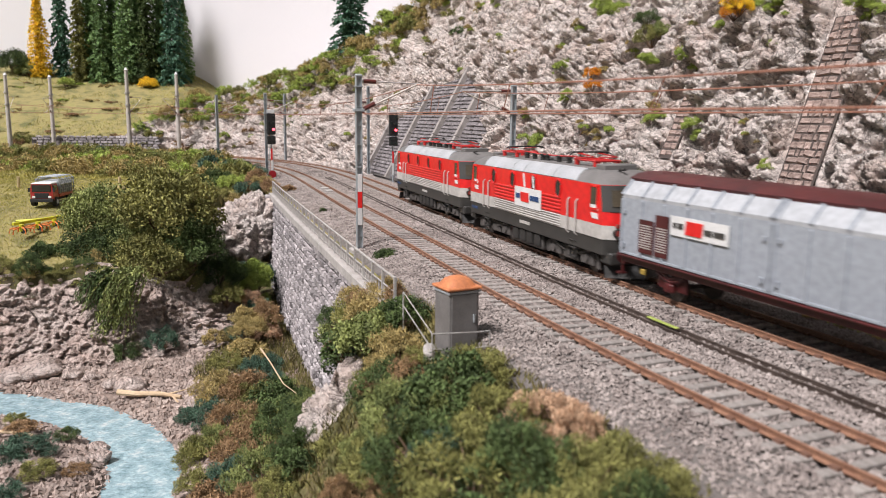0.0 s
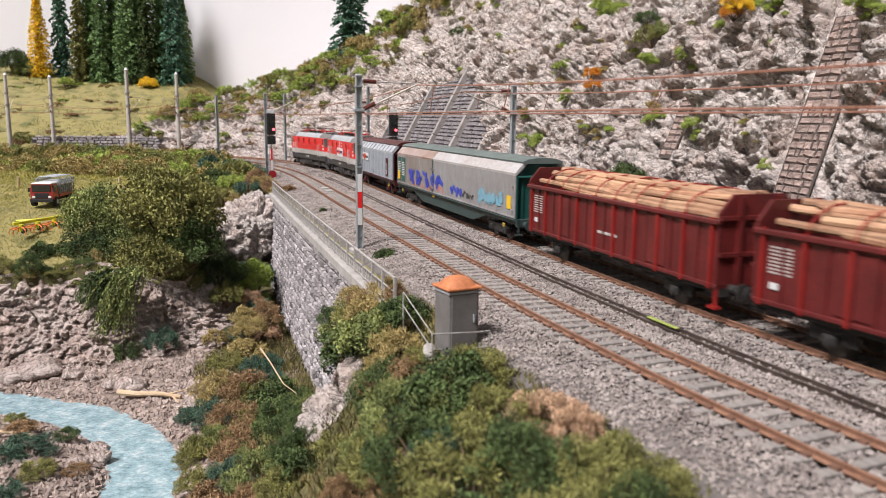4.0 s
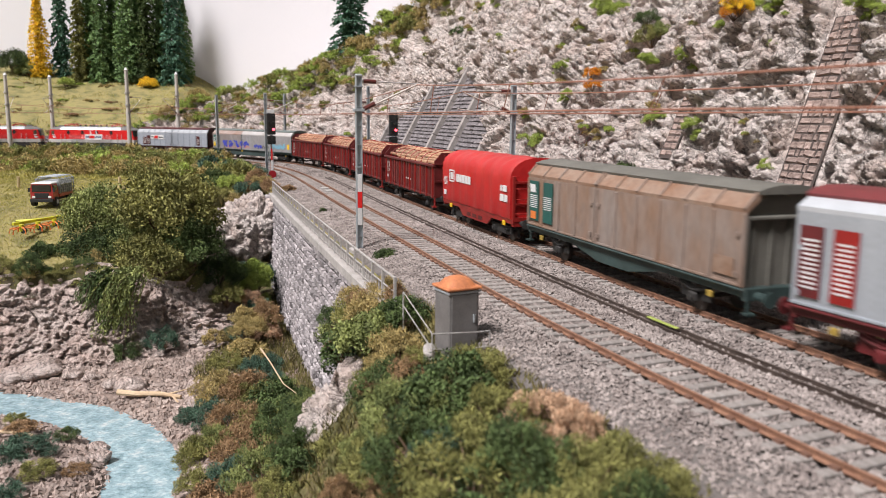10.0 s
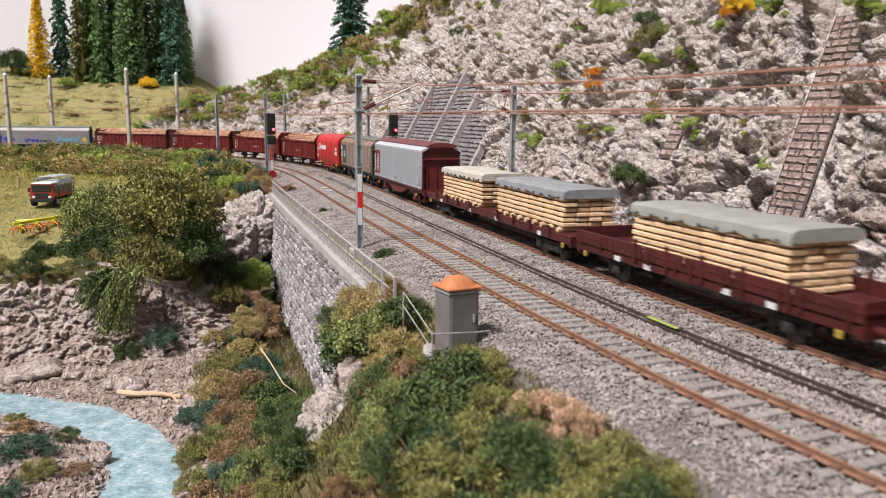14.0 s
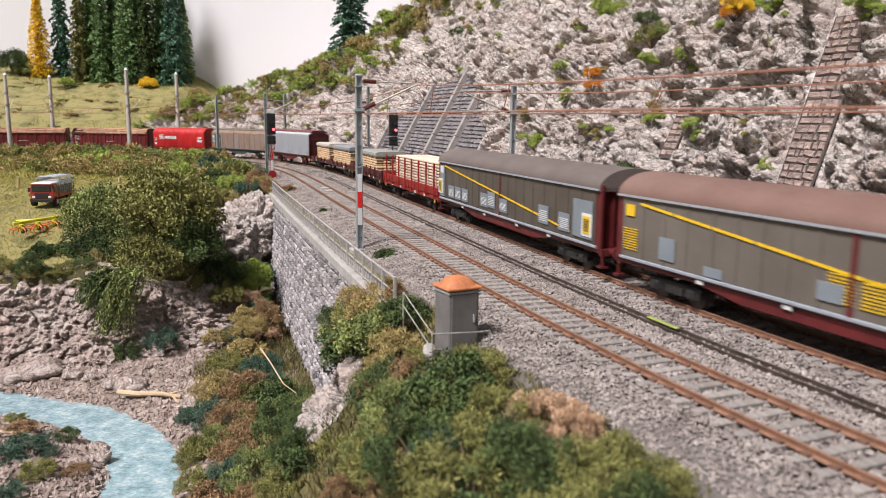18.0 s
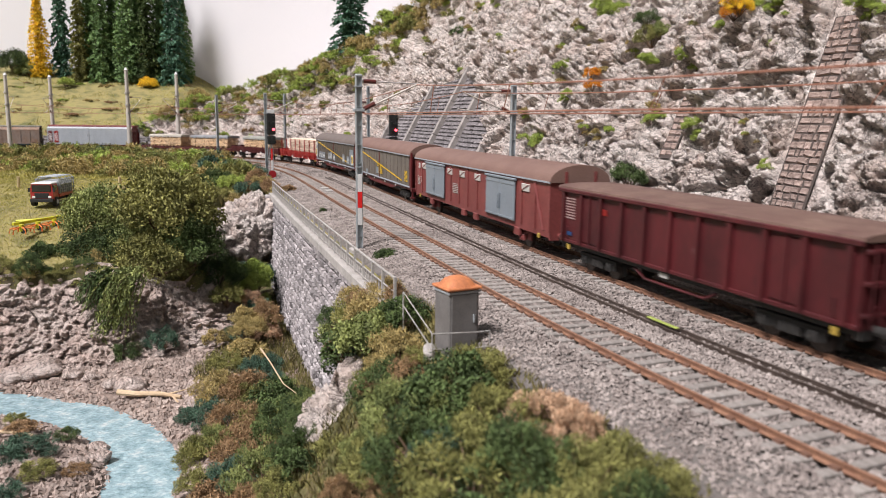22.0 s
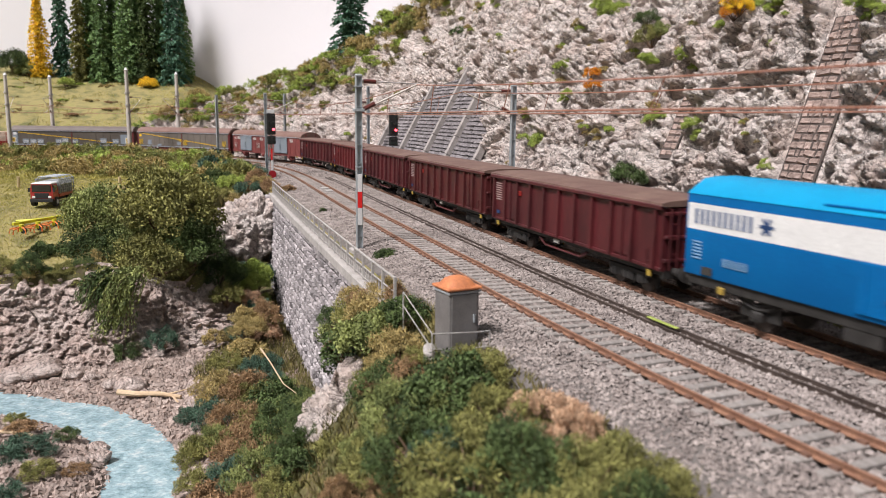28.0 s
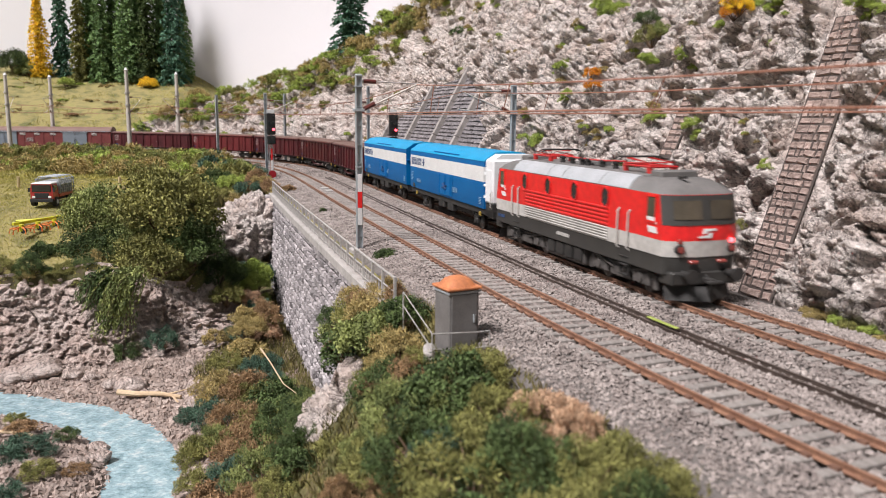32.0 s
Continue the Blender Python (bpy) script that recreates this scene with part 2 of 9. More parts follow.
def rock_mat(name, pale, mid, brown, dark, pits=0.72):
    """Weathered limestone: patches of colour, shade painted dark into cracks and pits, strong fine relief."""
    m = bpy.data.materials.new(name)
    m.use_nodes = True
    nodes, links = m.node_tree.nodes, m.node_tree.links
    bsdf = nodes["Principled BSDF"]
    bsdf.inputs["Roughness"].default_value = 0.92
    bsdf.inputs["Specular IOR Level"].default_value = 0.3
    tc = nodes.new("ShaderNodeTexCoord")

    def noise_node(size, detail=6, rough=0.6, kind="FBM", warp=0.0):
        n = nodes.new("ShaderNodeTexNoise")
        n.noise_type = kind
        n.inputs["Scale"].default_value = 1.0 / (size * K)
        n.inputs["Detail"].default_value = detail
        n.inputs["Roughness"].default_value = rough
        n.inputs["Distortion"].default_value = warp
        links.new(tc.outputs["Object"], n.inputs["Vector"])
        return n.outputs["Fac"]

    def ramp_node(src, stops):
        r = nodes.new("ShaderNodeValToRGB")
        e = r.color_ramp.elements
        e[0].position, e[0].color = stops[0][0], (*stops[0][1], 1)
        e[1].position, e[1].color = stops[-1][0], (*stops[-1][1], 1)
        for p, c in stops[1:-1]:
            e.new(p).color = (*c, 1)
        links.new(src, r.inputs["Fac"])
        return r.outputs["Color"]

    def mix_node(fac, a, c, kind="MIX"):
        x = nodes.new("ShaderNodeMix")
        x.data_type, x.blend_type = "RGBA", kind
        links.new(fac, x.inputs["Factor"])
        links.new(a, x.inputs["A"])
        links.new(c, x.inputs["B"])
        return x.outputs["Result"]

    base = ramp_node(noise_node(1.6, 5, 0.6), [(0.36, brown), (0.48, mid), (0.62, pale)])
    speck = ramp_node(noise_node(0.16, 4, 0.7), [(0.30, dark), (0.50, mid), (0.68, pale)])
    half_ = nodes.new("ShaderNodeValue")
    half_.outputs[0].default_value = 0.45
    col = mix_node(half_.outputs[0], base, speck)
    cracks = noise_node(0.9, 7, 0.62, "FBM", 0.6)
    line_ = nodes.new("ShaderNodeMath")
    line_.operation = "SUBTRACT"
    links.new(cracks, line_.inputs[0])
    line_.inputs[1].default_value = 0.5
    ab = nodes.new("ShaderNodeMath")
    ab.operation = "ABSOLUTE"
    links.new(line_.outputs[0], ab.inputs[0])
    # shade of the cracks, put into the colour along the bump's grooves
    crack_shade = nodes.new("ShaderNodeMapRange")
    crack_shade.inputs["From Min"].default_value, crack_shade.inputs["From Max"].default_value = 0.004, 0.020
    crack_shade.inputs["To Min"].default_value, crack_shade.inputs["To Max"].default_value = 0.72, 0.0
    links.new(ab.outputs[0], crack_shade.inputs["Value"])
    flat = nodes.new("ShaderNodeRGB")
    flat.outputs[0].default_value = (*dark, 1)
    col = mix_node(crack_shade.outputs["Result"], col, flat.outputs[0])
    # shade of the pits, painted where the bump's grain lies low
    pit_shade = nodes.new("ShaderNodeMapRange")
    pit_shade.inputs["From Min"].default_value, pit_shade.inputs["From Max"].default_value = 0.43, 0.385
    pit_shade.inputs["To Min"].default_value, pit_shade.inputs["To Max"].default_value = 0.0, pits
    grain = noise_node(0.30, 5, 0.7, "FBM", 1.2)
    links.new(grain, pit_shade.inputs["Value"])
    col = mix_node(pit_shade.outputs["Result"], col, flat.outputs[0])
    links.new(col, bsdf.inputs["Base Color"])
    high = nodes.new("ShaderNodeMath")
    high.operation = "MULTIPLY_ADD"
    hm = nodes.new("ShaderNodeMapRange")
    hm.inputs["From Max"].default_value = 0.10
    links.new(ab.outputs[0], hm.inputs["Value"])
    links.new(hm.outputs["Result"], high.inputs[0])
    high.inputs[1].default_value = 0.35
    links.new(grain, high.inputs[2])
    bp = nodes.new("ShaderNodeBump")
    bp.inputs["Strength"].default_value = 1.0
    bp.inputs["Distance"].default_value = 0.34 * K
    links.new(high.outputs[0], bp.inputs["Height"])
    links.new(bp.outputs["Normal"], bsdf.inputs["Normal"])
    return m


# the fourth colour serves dark specks and the painted shade in cracks and pits
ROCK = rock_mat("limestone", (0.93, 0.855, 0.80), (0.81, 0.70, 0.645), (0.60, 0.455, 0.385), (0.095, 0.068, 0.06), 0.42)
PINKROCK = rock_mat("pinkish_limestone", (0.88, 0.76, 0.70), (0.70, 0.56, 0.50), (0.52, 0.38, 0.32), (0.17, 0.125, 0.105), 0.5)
SOIL = mat("brown_leafy_soil", (0.13, 0.095, 0.045), (0.065, 0.05, 0.025), 0.95, size=1.2, fine=0.12, c=(0.10, 0.10, 0.035), bump=0.1, bump_size=0.3)
SHINGLE = mat("pinkish_shingle", (0.323, 0.246, 0.208), (0.187, 0.140, 0.115), 0.95, size=0.9, fine=0.1, bump=0.08, bump_size=0.2)
GROUND = mat("earth_and_grass", (0.25, 0.225, 0.08), (0.125, 0.125, 0.045), 0.95, size=2.5, fine=0.15, c=(0.27, 0.225, 0.09), bump=0.1, bump_size=0.3)
BALLAST = mat("ballast_bed", (0.176, 0.156, 0.144), (0.104, 0.092, 0.084), 0.95, size=0.6, fine=0.1, bump=0.08, bump_size=0.12)
STONE = mat("ballast_stone", (0.365, 0.317, 0.292), (0.200, 0.167, 0.152), 0.9, size=0.8, fine=0.06, island=0.24)
RAIL = mat("rusty_rail", (0.272, 0.146, 0.092), (0.192, 0.095, 0.060), 0.6, size=0.4, fine=0.05)
SLEEPER = mat("weathered_sleeper", (0.326, 0.296, 0.274), (0.229, 0.204, 0.185), 0.85, size=0.5, fine=0.05, random_tint=0.15, stretch=(1, 4, 1), bump=0.02)
DARKRAIL = mat("dark_steel", (0.13, 0.10, 0.085), (0.07, 0.052, 0.044), 0.5, 0.4, size=0.5)
WATER = mat("glacial_water", (0.480, 0.534, 0.542), (0.178, 0.279, 0.310), 0.12, size=0.8, fine=0.2, bump=0.12, bump_size=0.45, c=(0.30, 0.42, 0.455), spread=(0.33, 0.70))
WHITE = mat("white_backdrop_paint", (0.77, 0.76, 0.79), (0.75, 0.74, 0.77), 0.9, size=20)
WALLSTONE = mat("grey_wall_stone", (0.42, 0.385, 0.39), (0.22, 0.20, 0.20), 0.9, size=0.5, fine=0.06, random_tint=0.4, bump=0.03)
WALLREST = mat("grey_wall_stone_joined", (0.42, 0.385, 0.39), (0.22, 0.20, 0.20), 0.9, size=0.5, fine=0.06, island=0.4, bump=0.03)
BLOCKJOINT = mat("brown_block_joint", (0.085, 0.066, 0.058), (0.055, 0.042, 0.037), 0.95, size=0.4)
MORTAR = mat("dark_mortar", (0.10, 0.09, 0.085), (0.065, 0.058, 0.055), 0.95, size=0.4)
CONCRETE = mat("concrete", (0.42, 0.39, 0.37), (0.32, 0.30, 0.28), 0.85, size=1.2, fine=0.06, bump=0.015)
STEEL = mat("galvanised_steel", (0.40, 0.43, 0.45), (0.30, 0.33, 0.35), 0.5, 0.3, size=0.6)


# ---- the ground: one sheet with platform, valley, meadow and far hill ----
BANK = [(-130, 18), (-70, 36), (-40, 41), (-27, 43), (-22, 45.2), (-18, 46.8), (-15.2, 48.4), (-14.4, 51), (-15.4, 55), (-17.8, 60), (-18.4, 63), (-17.0, 65.6), (-14.6, 66.6), (-13.2, 69)]
RIVER = [(-75, 48), (-40, 43.5), (-27.4, 40.2), (-22.5, 38.9), (-18.1, 37.5), (-15.2, 35.3), (-13.4, 33.0), (-12.5, 31), (-11.9, 28), (-11.0, 22), (-9.5, 12), (-9, -10), (-8, -40)]


def to_path(x, y, path):
    """Signed distance to a path (positive to its left) and the length along it."""
    best, sign, along, run = np.full(x.shape, 1e9), np.zeros(x.shape), np.zeros(x.shape), 0.0
    for (ax, ay), (bx, by) in zip(path[:-1], path[1:]):
        dx, dy = bx - ax, by - ay
        ln = math.hypot(dx, dy)
        t = np.clip(((x - ax) * dx + (y - ay) * dy) / ln ** 2, 0, 1)
        dist = np.hypot(x - ax - t * dx, y - ay - t * dy)
        near = dist < best
        best = np.where(near, dist, best)
        sign = np.where(near, np.sign(dx * (y - ay) - dy * (x - ax)), sign)
        along = np.where(near, run + t * ln, along)
        run += ln
    return best * sign, along


def ground_z(x, y):
    x, y = np.asarray(x, float), np.asarray(y, float)
    s, o = beside(x, y)
    bank, _ = to_path(x, y, BANK)
    rd, _ = to_path(x, y, RIVER)
    rd = np.abs(rd)
    meadow = np.interp(y, [30, 40, 44, 50, 57, 70, 90], [-4.6, -4.2, -3.9, -2.5, -0.85, -0.25, -0.3])
    meadow = meadow - 2.2 * smooth(-22, -16.5, x) * smooth(60, 49, y)
    meadow = meadow + 0.12 * fbm(x * 0.3, y * 0.3, 0.0, 3, 3)
    bed = np.interp(rd, [0, 1.0, 1.6, 2.6, 6], [-9.5, -9.3, -8.9, -8.6, -8.2]) + 0.12 * fbm(x, y, 0.5, 3, 9)
    base = np.interp(s, [4, 10, 20, 34, 46, 55], [-6.8, -7.2, -8.1, -8.2, -7.2, -6.8])
    valley = bed + (np.maximum(base, bed) - bed) * np.clip(1 - (o - 9.8) / 7.0, 0, 1)
    slope = np.interp(o, [8.2, 9.2, 10.5, 12, 16, 20, 30], [-0.5, -0.9, -1.8, -3.4, -6.8, -8.8, -9.2]) + 0.2 * fbm(x * 0.5, y * 0.5, 2.0, 3, 4)
    w = smooth(4.0, 7.5, s)
    valley = slope * (1 - w) + valley * w
    valley = np.where(rd < 6, np.minimum(valley, np.interp(rd, [0, 1.1, 1.8, 4, 6], [-9.5, -9.3, -8.8, -8.0, -6.0])), valley)
    mb = smooth(1.6, 0.2, bank)
    outer = np.where(y > 75, meadow, meadow * (1 - mb) + valley * mb)
    outer = np.where((s > 48.6) & (y > 67.5), np.maximum(outer, -0.7), outer)
    edge = np.where(s > 4, 9.7, 8.4)
    track = np.full(x.shape, -0.62)
    z = np.where(o > edge, outer, track)
    hill = np.interp(-o, [3.6, 6, 10, 30, 55, 75], [-0.5, 0.9, 2.2, 9.6, 17.6, 20.4]) + 0.25 * fbm(x * 0.2, y * 0.2, 1.0, 3, 6)
    hill = hill - 4.5 * smooth(-56, -47, x) * smooth(128, 160, y)
    far = smooth(112, 124, s)
    z = np.where(o < -3.6, np.where(s > 108, hill * far - 0.5 * (1 - far), -0.8), z)
    out = (np.abs(x) > 120) | (y < -5)
    return np.where(out & (np.abs(o) > 12) & (o > 0), np.minimum(z, -3.0), z)


gx = np.concatenate([np.arange(-460, -60, 16), np.arange(-60, -36, 1.0), np.arange(-36, 6, 0.3), np.arange(6, 40, 1.2), np.arange(40, 440, 20)])
gy = np.concatenate([np.arange(-400, -10, 20), np.arange(-10, 8, 1.0), np.arange(8, 72, 0.3), np.arange(72, 150, 1.0), np.arange(150, 225, 5.0)])
GX, GY = np.meshgrid(gx, gy)
GZ = ground_z(GX, GY)
gme = sheet("ground", np.stack([GX, GY, GZ], -1), GROUND)
gme.materials.append(SOIL)
gme.materials.append(SHINGLE)
cxm, cym, czm = (GX[:-1, :-1] + GX[1:, 1:]) / 2, (GY[:-1, :-1] + GY[1:, 1:]) / 2, (GZ[:-1, :-1] + GZ[1:, 1:]) / 2
inside = (to_path(cxm, cym, BANK)[0] < 1.8) & (cym < 70) & (cym > 2) & (cxm > -60)
gme.polygons.foreach_set("material_index", np.where(inside & (czm < -7.9), 2, np.where(inside & (czm < -0.8), 1, 0)).ravel().astype(np.int32))
solid("ground", gme, GROUND, "modelled grassy ground with a valley and a far hill meadow", "ground", kind="structure")

# the stream
rv = np.array(RIVER)
ra = np.concatenate([[0], np.cumsum(np.hypot(*np.diff(rv, axis=0).T))])
rs = np.linspace(0, ra[-1], 260)
rx, ry = np.interp(rs, ra, rv[:, 0]), np.interp(rs, ra, rv[:, 1])
rdx, rdy = np.gradient(rx), np.gradient(ry)
rn = np.hypot(rdx, rdy)
wid = np.linspace(-1.6, 1.6, 20)
WP = np.stack([rx[:, None] - (rdy / rn)[:, None] * wid, ry[:, None] + (rdx / rn)[:, None] * wid, np.full((260, 20), -9.0)], -1)
WP[..., 2] += 0.035 * fbm(WP[..., 0] * 2.2, WP[..., 1] * 2.2, 0.3, 4, 21)
solid("stream", sheet("stream", WP, WATER), WATER, "milky turquoise mountain stream with small ripples", "stream", kind="structure")

# the white backdrop of the hall
bx = np.linspace(-460, 420, 60)
by = 176.6 + 0.0 * bx
solid("backdrop", sheet("backdrop", np.stack([np.stack([bx, by, np.full(60, z)], -1) for z in (-60, 0, 60, 140)]), WHITE), WHITE, "plain white painted backdrop wall behind the layout", "backdrop", kind="structure")

# ---- the cliff along the track ----
CS = [-60, 0, 60, 70, 80, 90, 100, 110, 118, 126, 134]
CH = [26, 26, 26, 24, 21, 18, 14.5, 11, 9.5, 5.5, 1.0]


def cliff_foot(s):
    return np.interp(s, [-60, -5, 3, 8, 30, 60], [-4.3, -4.3, -3.7, -4.1, -4.0, -4.0])


def cliff_lean(s):
    return np.interp(s, [-60, 5, 14, 30, 80, 134], [2.9, 2.9, 2.3, 1.9, 1.8, 1.5])


def wall_top(s):
    return np.interp(s, [36.4, 37.5, 45, 52, 61, 70, 72], [0, 4.6, 8.6, 10.6, 9.8, 5.6, 0])


def masonry(s, h):
    """1 where the cliff is faced with masonry."""
    a = smooth(0.4, -0.4, h - wall_top(s))
    b = smooth(1.6, 1.95, s) * smooth(4.4, 4.05, s) * smooth(12.6, 12.0, h)
    c = smooth(11.9, 12.2, s) * smooth(13.7, 13.4, s) * smooth(4.2, 4.8, h) * smooth(9.6, 9.1, h)
    return np.maximum(np.maximum(a, b), c)


def cliff_points(s, h, rough=1.0):
    """Places on the cliff: length s, height h above its foot."""
    top = np.interp(s, CS, CH)
    lean = cliff_lean(s)
    hh = np.minimum(h, top)
    back = np.maximum(h - top, 0)
    o = cliff_foot(s) - hh / lean - back * 1.6
    z = -0.5 + hh + back * 0.12
    t = np.interp(s, SS, TH)
    x = np.interp(s, SS, CX) - np.sin(t) * o
    y = np.interp(s, SS, CY) + np.cos(t) * o
    a = 1 / np.sqrt(1 + lean ** 2)
    nx, ny, nz = -np.sin(t) * lean * a, np.cos(t) * lean * a, a
    if rough == 0.0:
        return np.stack([x, y, z], -1)
    # strata rise towards the line's start; the rock is broken into leaning blocks, knobs and pits
    w1, w2 = fbm(x * 0.35, y * 0.35, z * 0.35, 3, 5), fbm(x * 0.35, y * 0.35, z * 0.35, 3, 8)
    a_ = -0.91 * s + 0.41 * h + 0.7 * w1
    b_ = 0.41 * s + 0.91 * h + 0.45 * w2
    w3, w4 = fbm(x * 1.6, y * 1.6, z * 1.6, 2, 15), fbm(x * 1.6, y * 1.6, z * 1.6, 2, 18)
    a_, b_ = a_ + 0.22 * w3, b_ + 0.16 * w4
    big = 0.85 * fbm(x * 0.16, y * 0.16, z * 0.2, 3, 11)
    block = crags(a_, b_, 4.2, 2.1, 0.66, 31) + crags(a_ + 0.5, b_, 1.7, 0.95, 0.48, 33, 0.8)
    knob = crags(a_, b_ + 0.3, 0.78, 0.46, 0.25, 37, 0.8) + crags(a_, b_, 0.36, 0.22, 0.11, 39, 0.8)
    small = 0.06 * fbm(x * 4.2, y * 4.2, z * 4.8, 3, 51, 0.65) + 0.06 * (ridged(x * 2.9, y * 3.2, z * 4.4, 2, 55, 0.7) - 0.4)
    pit = -0.5 * smooth(0.42, 0.66, vnoise(a_ * 0.5, 0.0, b_ * 0.9, 71)) - 0.32 * smooth(0.36, 0.58, vnoise(a_ * 1.1, 3.0, b_ * 2.0, 75))
    dsp = (big + block + knob + small + pit + 0.42) * rough * smooth(0, 1.6, h + 0.6)
    dsp = dsp * (1 - masonry(s, h)) - np.where(s < 20, 0.45, 0.35) * masonry(s, h) * rough
    return np.stack([x + nx * dsp, y + ny * dsp, z + nz * dsp], -1)


def cliff_smooth(s, h):
    """Places on the masonry, which lies a little proud of the rock."""
    return cliff_points(np.asarray(s, float), np.asarray(h, float), 0.0)


cs = np.concatenate([np.arange(-60, -12, 1.5), np.arange(-12, 24, 0.055), np.arange(24, 66, 0.11), np.arange(66, 134.1, 0.3)])
ch = np.concatenate([np.arange(-0.4, 15, 0.06), np.arange(15, 18, 0.1), np.arange(18, 20, 0.15), np.arange(20, 27, 0.3), np.arange(27, 60, 1.5)])
CSG, CHG = np.meshgrid(cs, ch)
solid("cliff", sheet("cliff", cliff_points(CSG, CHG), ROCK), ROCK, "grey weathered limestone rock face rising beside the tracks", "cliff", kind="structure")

# the rock bank on the valley's far side, along BANK
bk = np.array(BANK)
ba = np.concatenate([[0], np.cumsum(np.hypot(*np.diff(bk, axis=0).T))])
bs = np.concatenate([np.arange(0, ba[3] - 12, 3.0), np.arange(ba[3] - 12, ba[-1] + 0.01, 0.07)])
bu = np.linspace(0, 1, 150)
BX, BY = np.interp(bs, ba, bk[:, 0]), np.interp(bs, ba, bk[:, 1])
BDX, BDY = np.gradient(BX), np.gradient(BY)
for _ in range(90):
    BDX[1:-1] = (BDX[:-2] + BDX[1:-1] + BDX[2:]) / 3
    BDY[1:-1] = (BDY[:-2] + BDY[1:-1] + BDY[2:]) / 3
BN = np.hypot(BDX, BDY)
BNX, BNY = BDY / BN, -BDX / BN
top_z = ground_z(BX - BNX * 2.6, BY - BNY * 2.6) - 0.05
out = (-2.0 + 4.2 * bu)[:, None] + 0 * bs
bz = top_z + (-9.6 - top_z) * (bu[:, None] ** 0.9)
bxx, byy = BX + BNX * out, BY + BNY * out
bq, bp_ = bxx * 1.1 + bz * 0.3, bz * 0.6 - bxx * 0.2
bl, bh = bs + 0 * bz + 0.5 * fbm(bxx * 0.5, byy * 0.5, bz * 0.5, 3, 14), 0.9 * bz + 0.3 * bs + 0.4 * fbm(bxx * 0.5, byy * 0.5, bz * 0.5, 3, 16)
scree = smooth(0.1, 0.5, vnoise(bs * 0.09 + 0 * bz, 0.0, bz * 0.1, 88))
bd = 0.6 * fbm(bxx * 0.25, byy * 0.25, bz * 0.3, 3, 13) + (1 - 0.75 * scree) * (crags(bl, bh, 2.2, 2.8, 0.6, 61, 0.3) + crags(bl, bh, 0.95, 1.2, 0.3, 63, 0.35))
bd += crags(bl, bz, 0.55, 0.7, 0.20, 67, 0.35) + crags(bl, bz, 0.26, 0.3, 0.11, 69, 0.4) + 0.16 * (ridged(bxx * 1.3, byy * 1.5, bz * 1.5, 3, 47, 0.65) - 0.3) + 0.10 * fbm(bxx * 3.0, byy * 3.0, bz * 3.4, 3, 53, 0.7)
bd += 0.62
bd = bd * smooth(0, 0.12, bu)[:, None]
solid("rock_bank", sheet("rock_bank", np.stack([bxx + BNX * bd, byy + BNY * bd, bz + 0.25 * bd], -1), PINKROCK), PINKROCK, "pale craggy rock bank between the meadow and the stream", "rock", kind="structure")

# ---- track beds, rails ----
ts = np.concatenate([np.arange(-415, -30, 5.0), np.arange(-30, 170, 0.5), np.arange(170, 465, 5.0)])


def bed(name, prof, s, mat_, label):
    pts = np.stack([line(s, o, z) for o, z in prof], 0)
    return solid(name, sheet(name, pts, mat_), mat_, label, "track bed", kind="structure")


bed("ballast", [(8.9, -0.75), (8.4, -0.5), (7.6, -0.36), (7.0, -0.25), (6.5, -0.31), (4.1, -0.31), (3.4, -0.3), (2.6, -0.36), (1.8, -0.3), (1.2, -0.31), (-1.2, -0.31), (-1.7, -0.27), (-2.4, -0.4), (-3.2, -0.55), (-4.6, -0.7)], ts, BALLAST, "bed of grey crushed-stone ballast under both tracks")

RAILPROF = [(-0.07, -0.17), (-0.07, -0.14), (-0.02, -0.12), (-0.02, -0.05), (-0.038, -0.035), (-0.038, -0.004), (-0.025, 0.0), (0.025, 0.0), (0.038, -0.004), (0.038, -0.035), (0.02, -0.05), (0.02, -0.12), (0.07, -0.14), (0.07, -0.17)]


def rail_mesh(o, mat_, name="rail", z=0.0, s=ts, wide=1.0):
    pts = np.stack([line(s, o + p * wide, q + z) for p, q in RAILPROF + RAILPROF[:1]], 0)
    return sheet(name, pts, mat_, False)


SLEEPERS = 0.62
TRACKS = []
for o_, name_, what in ((D, "near_track", "track on weathered sleepers with rust-brown rails"), (0.0, "train_track", "track with rust-brown rails on which the goods train runs")):
    tr = tagged(new(name_), what, "track", kind="structure")
    TRACKS.append((tr, o_))
    for q in (0.755, -0.755):
        part("rail", rail_mesh(o_ + q, RAIL), RAIL, tr, "rust-brown steel rail")

tm = tagged(new("spare_rails"), "two dark spare rails lying between the tracks", "rails", kind="")
for o_ in (2.44, 2.80):
    part("rail", rail_mesh(o_, DARKRAIL, "rail", -0.17, np.arange(-30, 62, 0.5), 0.8), DARKRAIL, tm)


# ---- paints of the train ----
BLACK = mat("black_running_gear", (0.035, 0.032, 0.03), (0.015, 0.014, 0.013), 0.65, size=0.4)
GEAR = mat("dusty_running_gear", (0.112, 0.100, 0.094), (0.050, 0.045, 0.041), 0.7, size=0.4)
WHEEL = mat("wheel_steel", (0.12, 0.10, 0.09), (0.06, 0.05, 0.045), 0.45, 0.6, size=0.4)
RED = mat("traffic_red_paint", (0.68, 0.020, 0.020), (0.62, 0.017, 0.017), 0.32, size=3, fine=0.3)
OFFWHITE = mat("light_grey_paint", (0.52, 0.50, 0.47), (0.43, 0.41, 0.385), 0.4, size=2, fine=0.2)
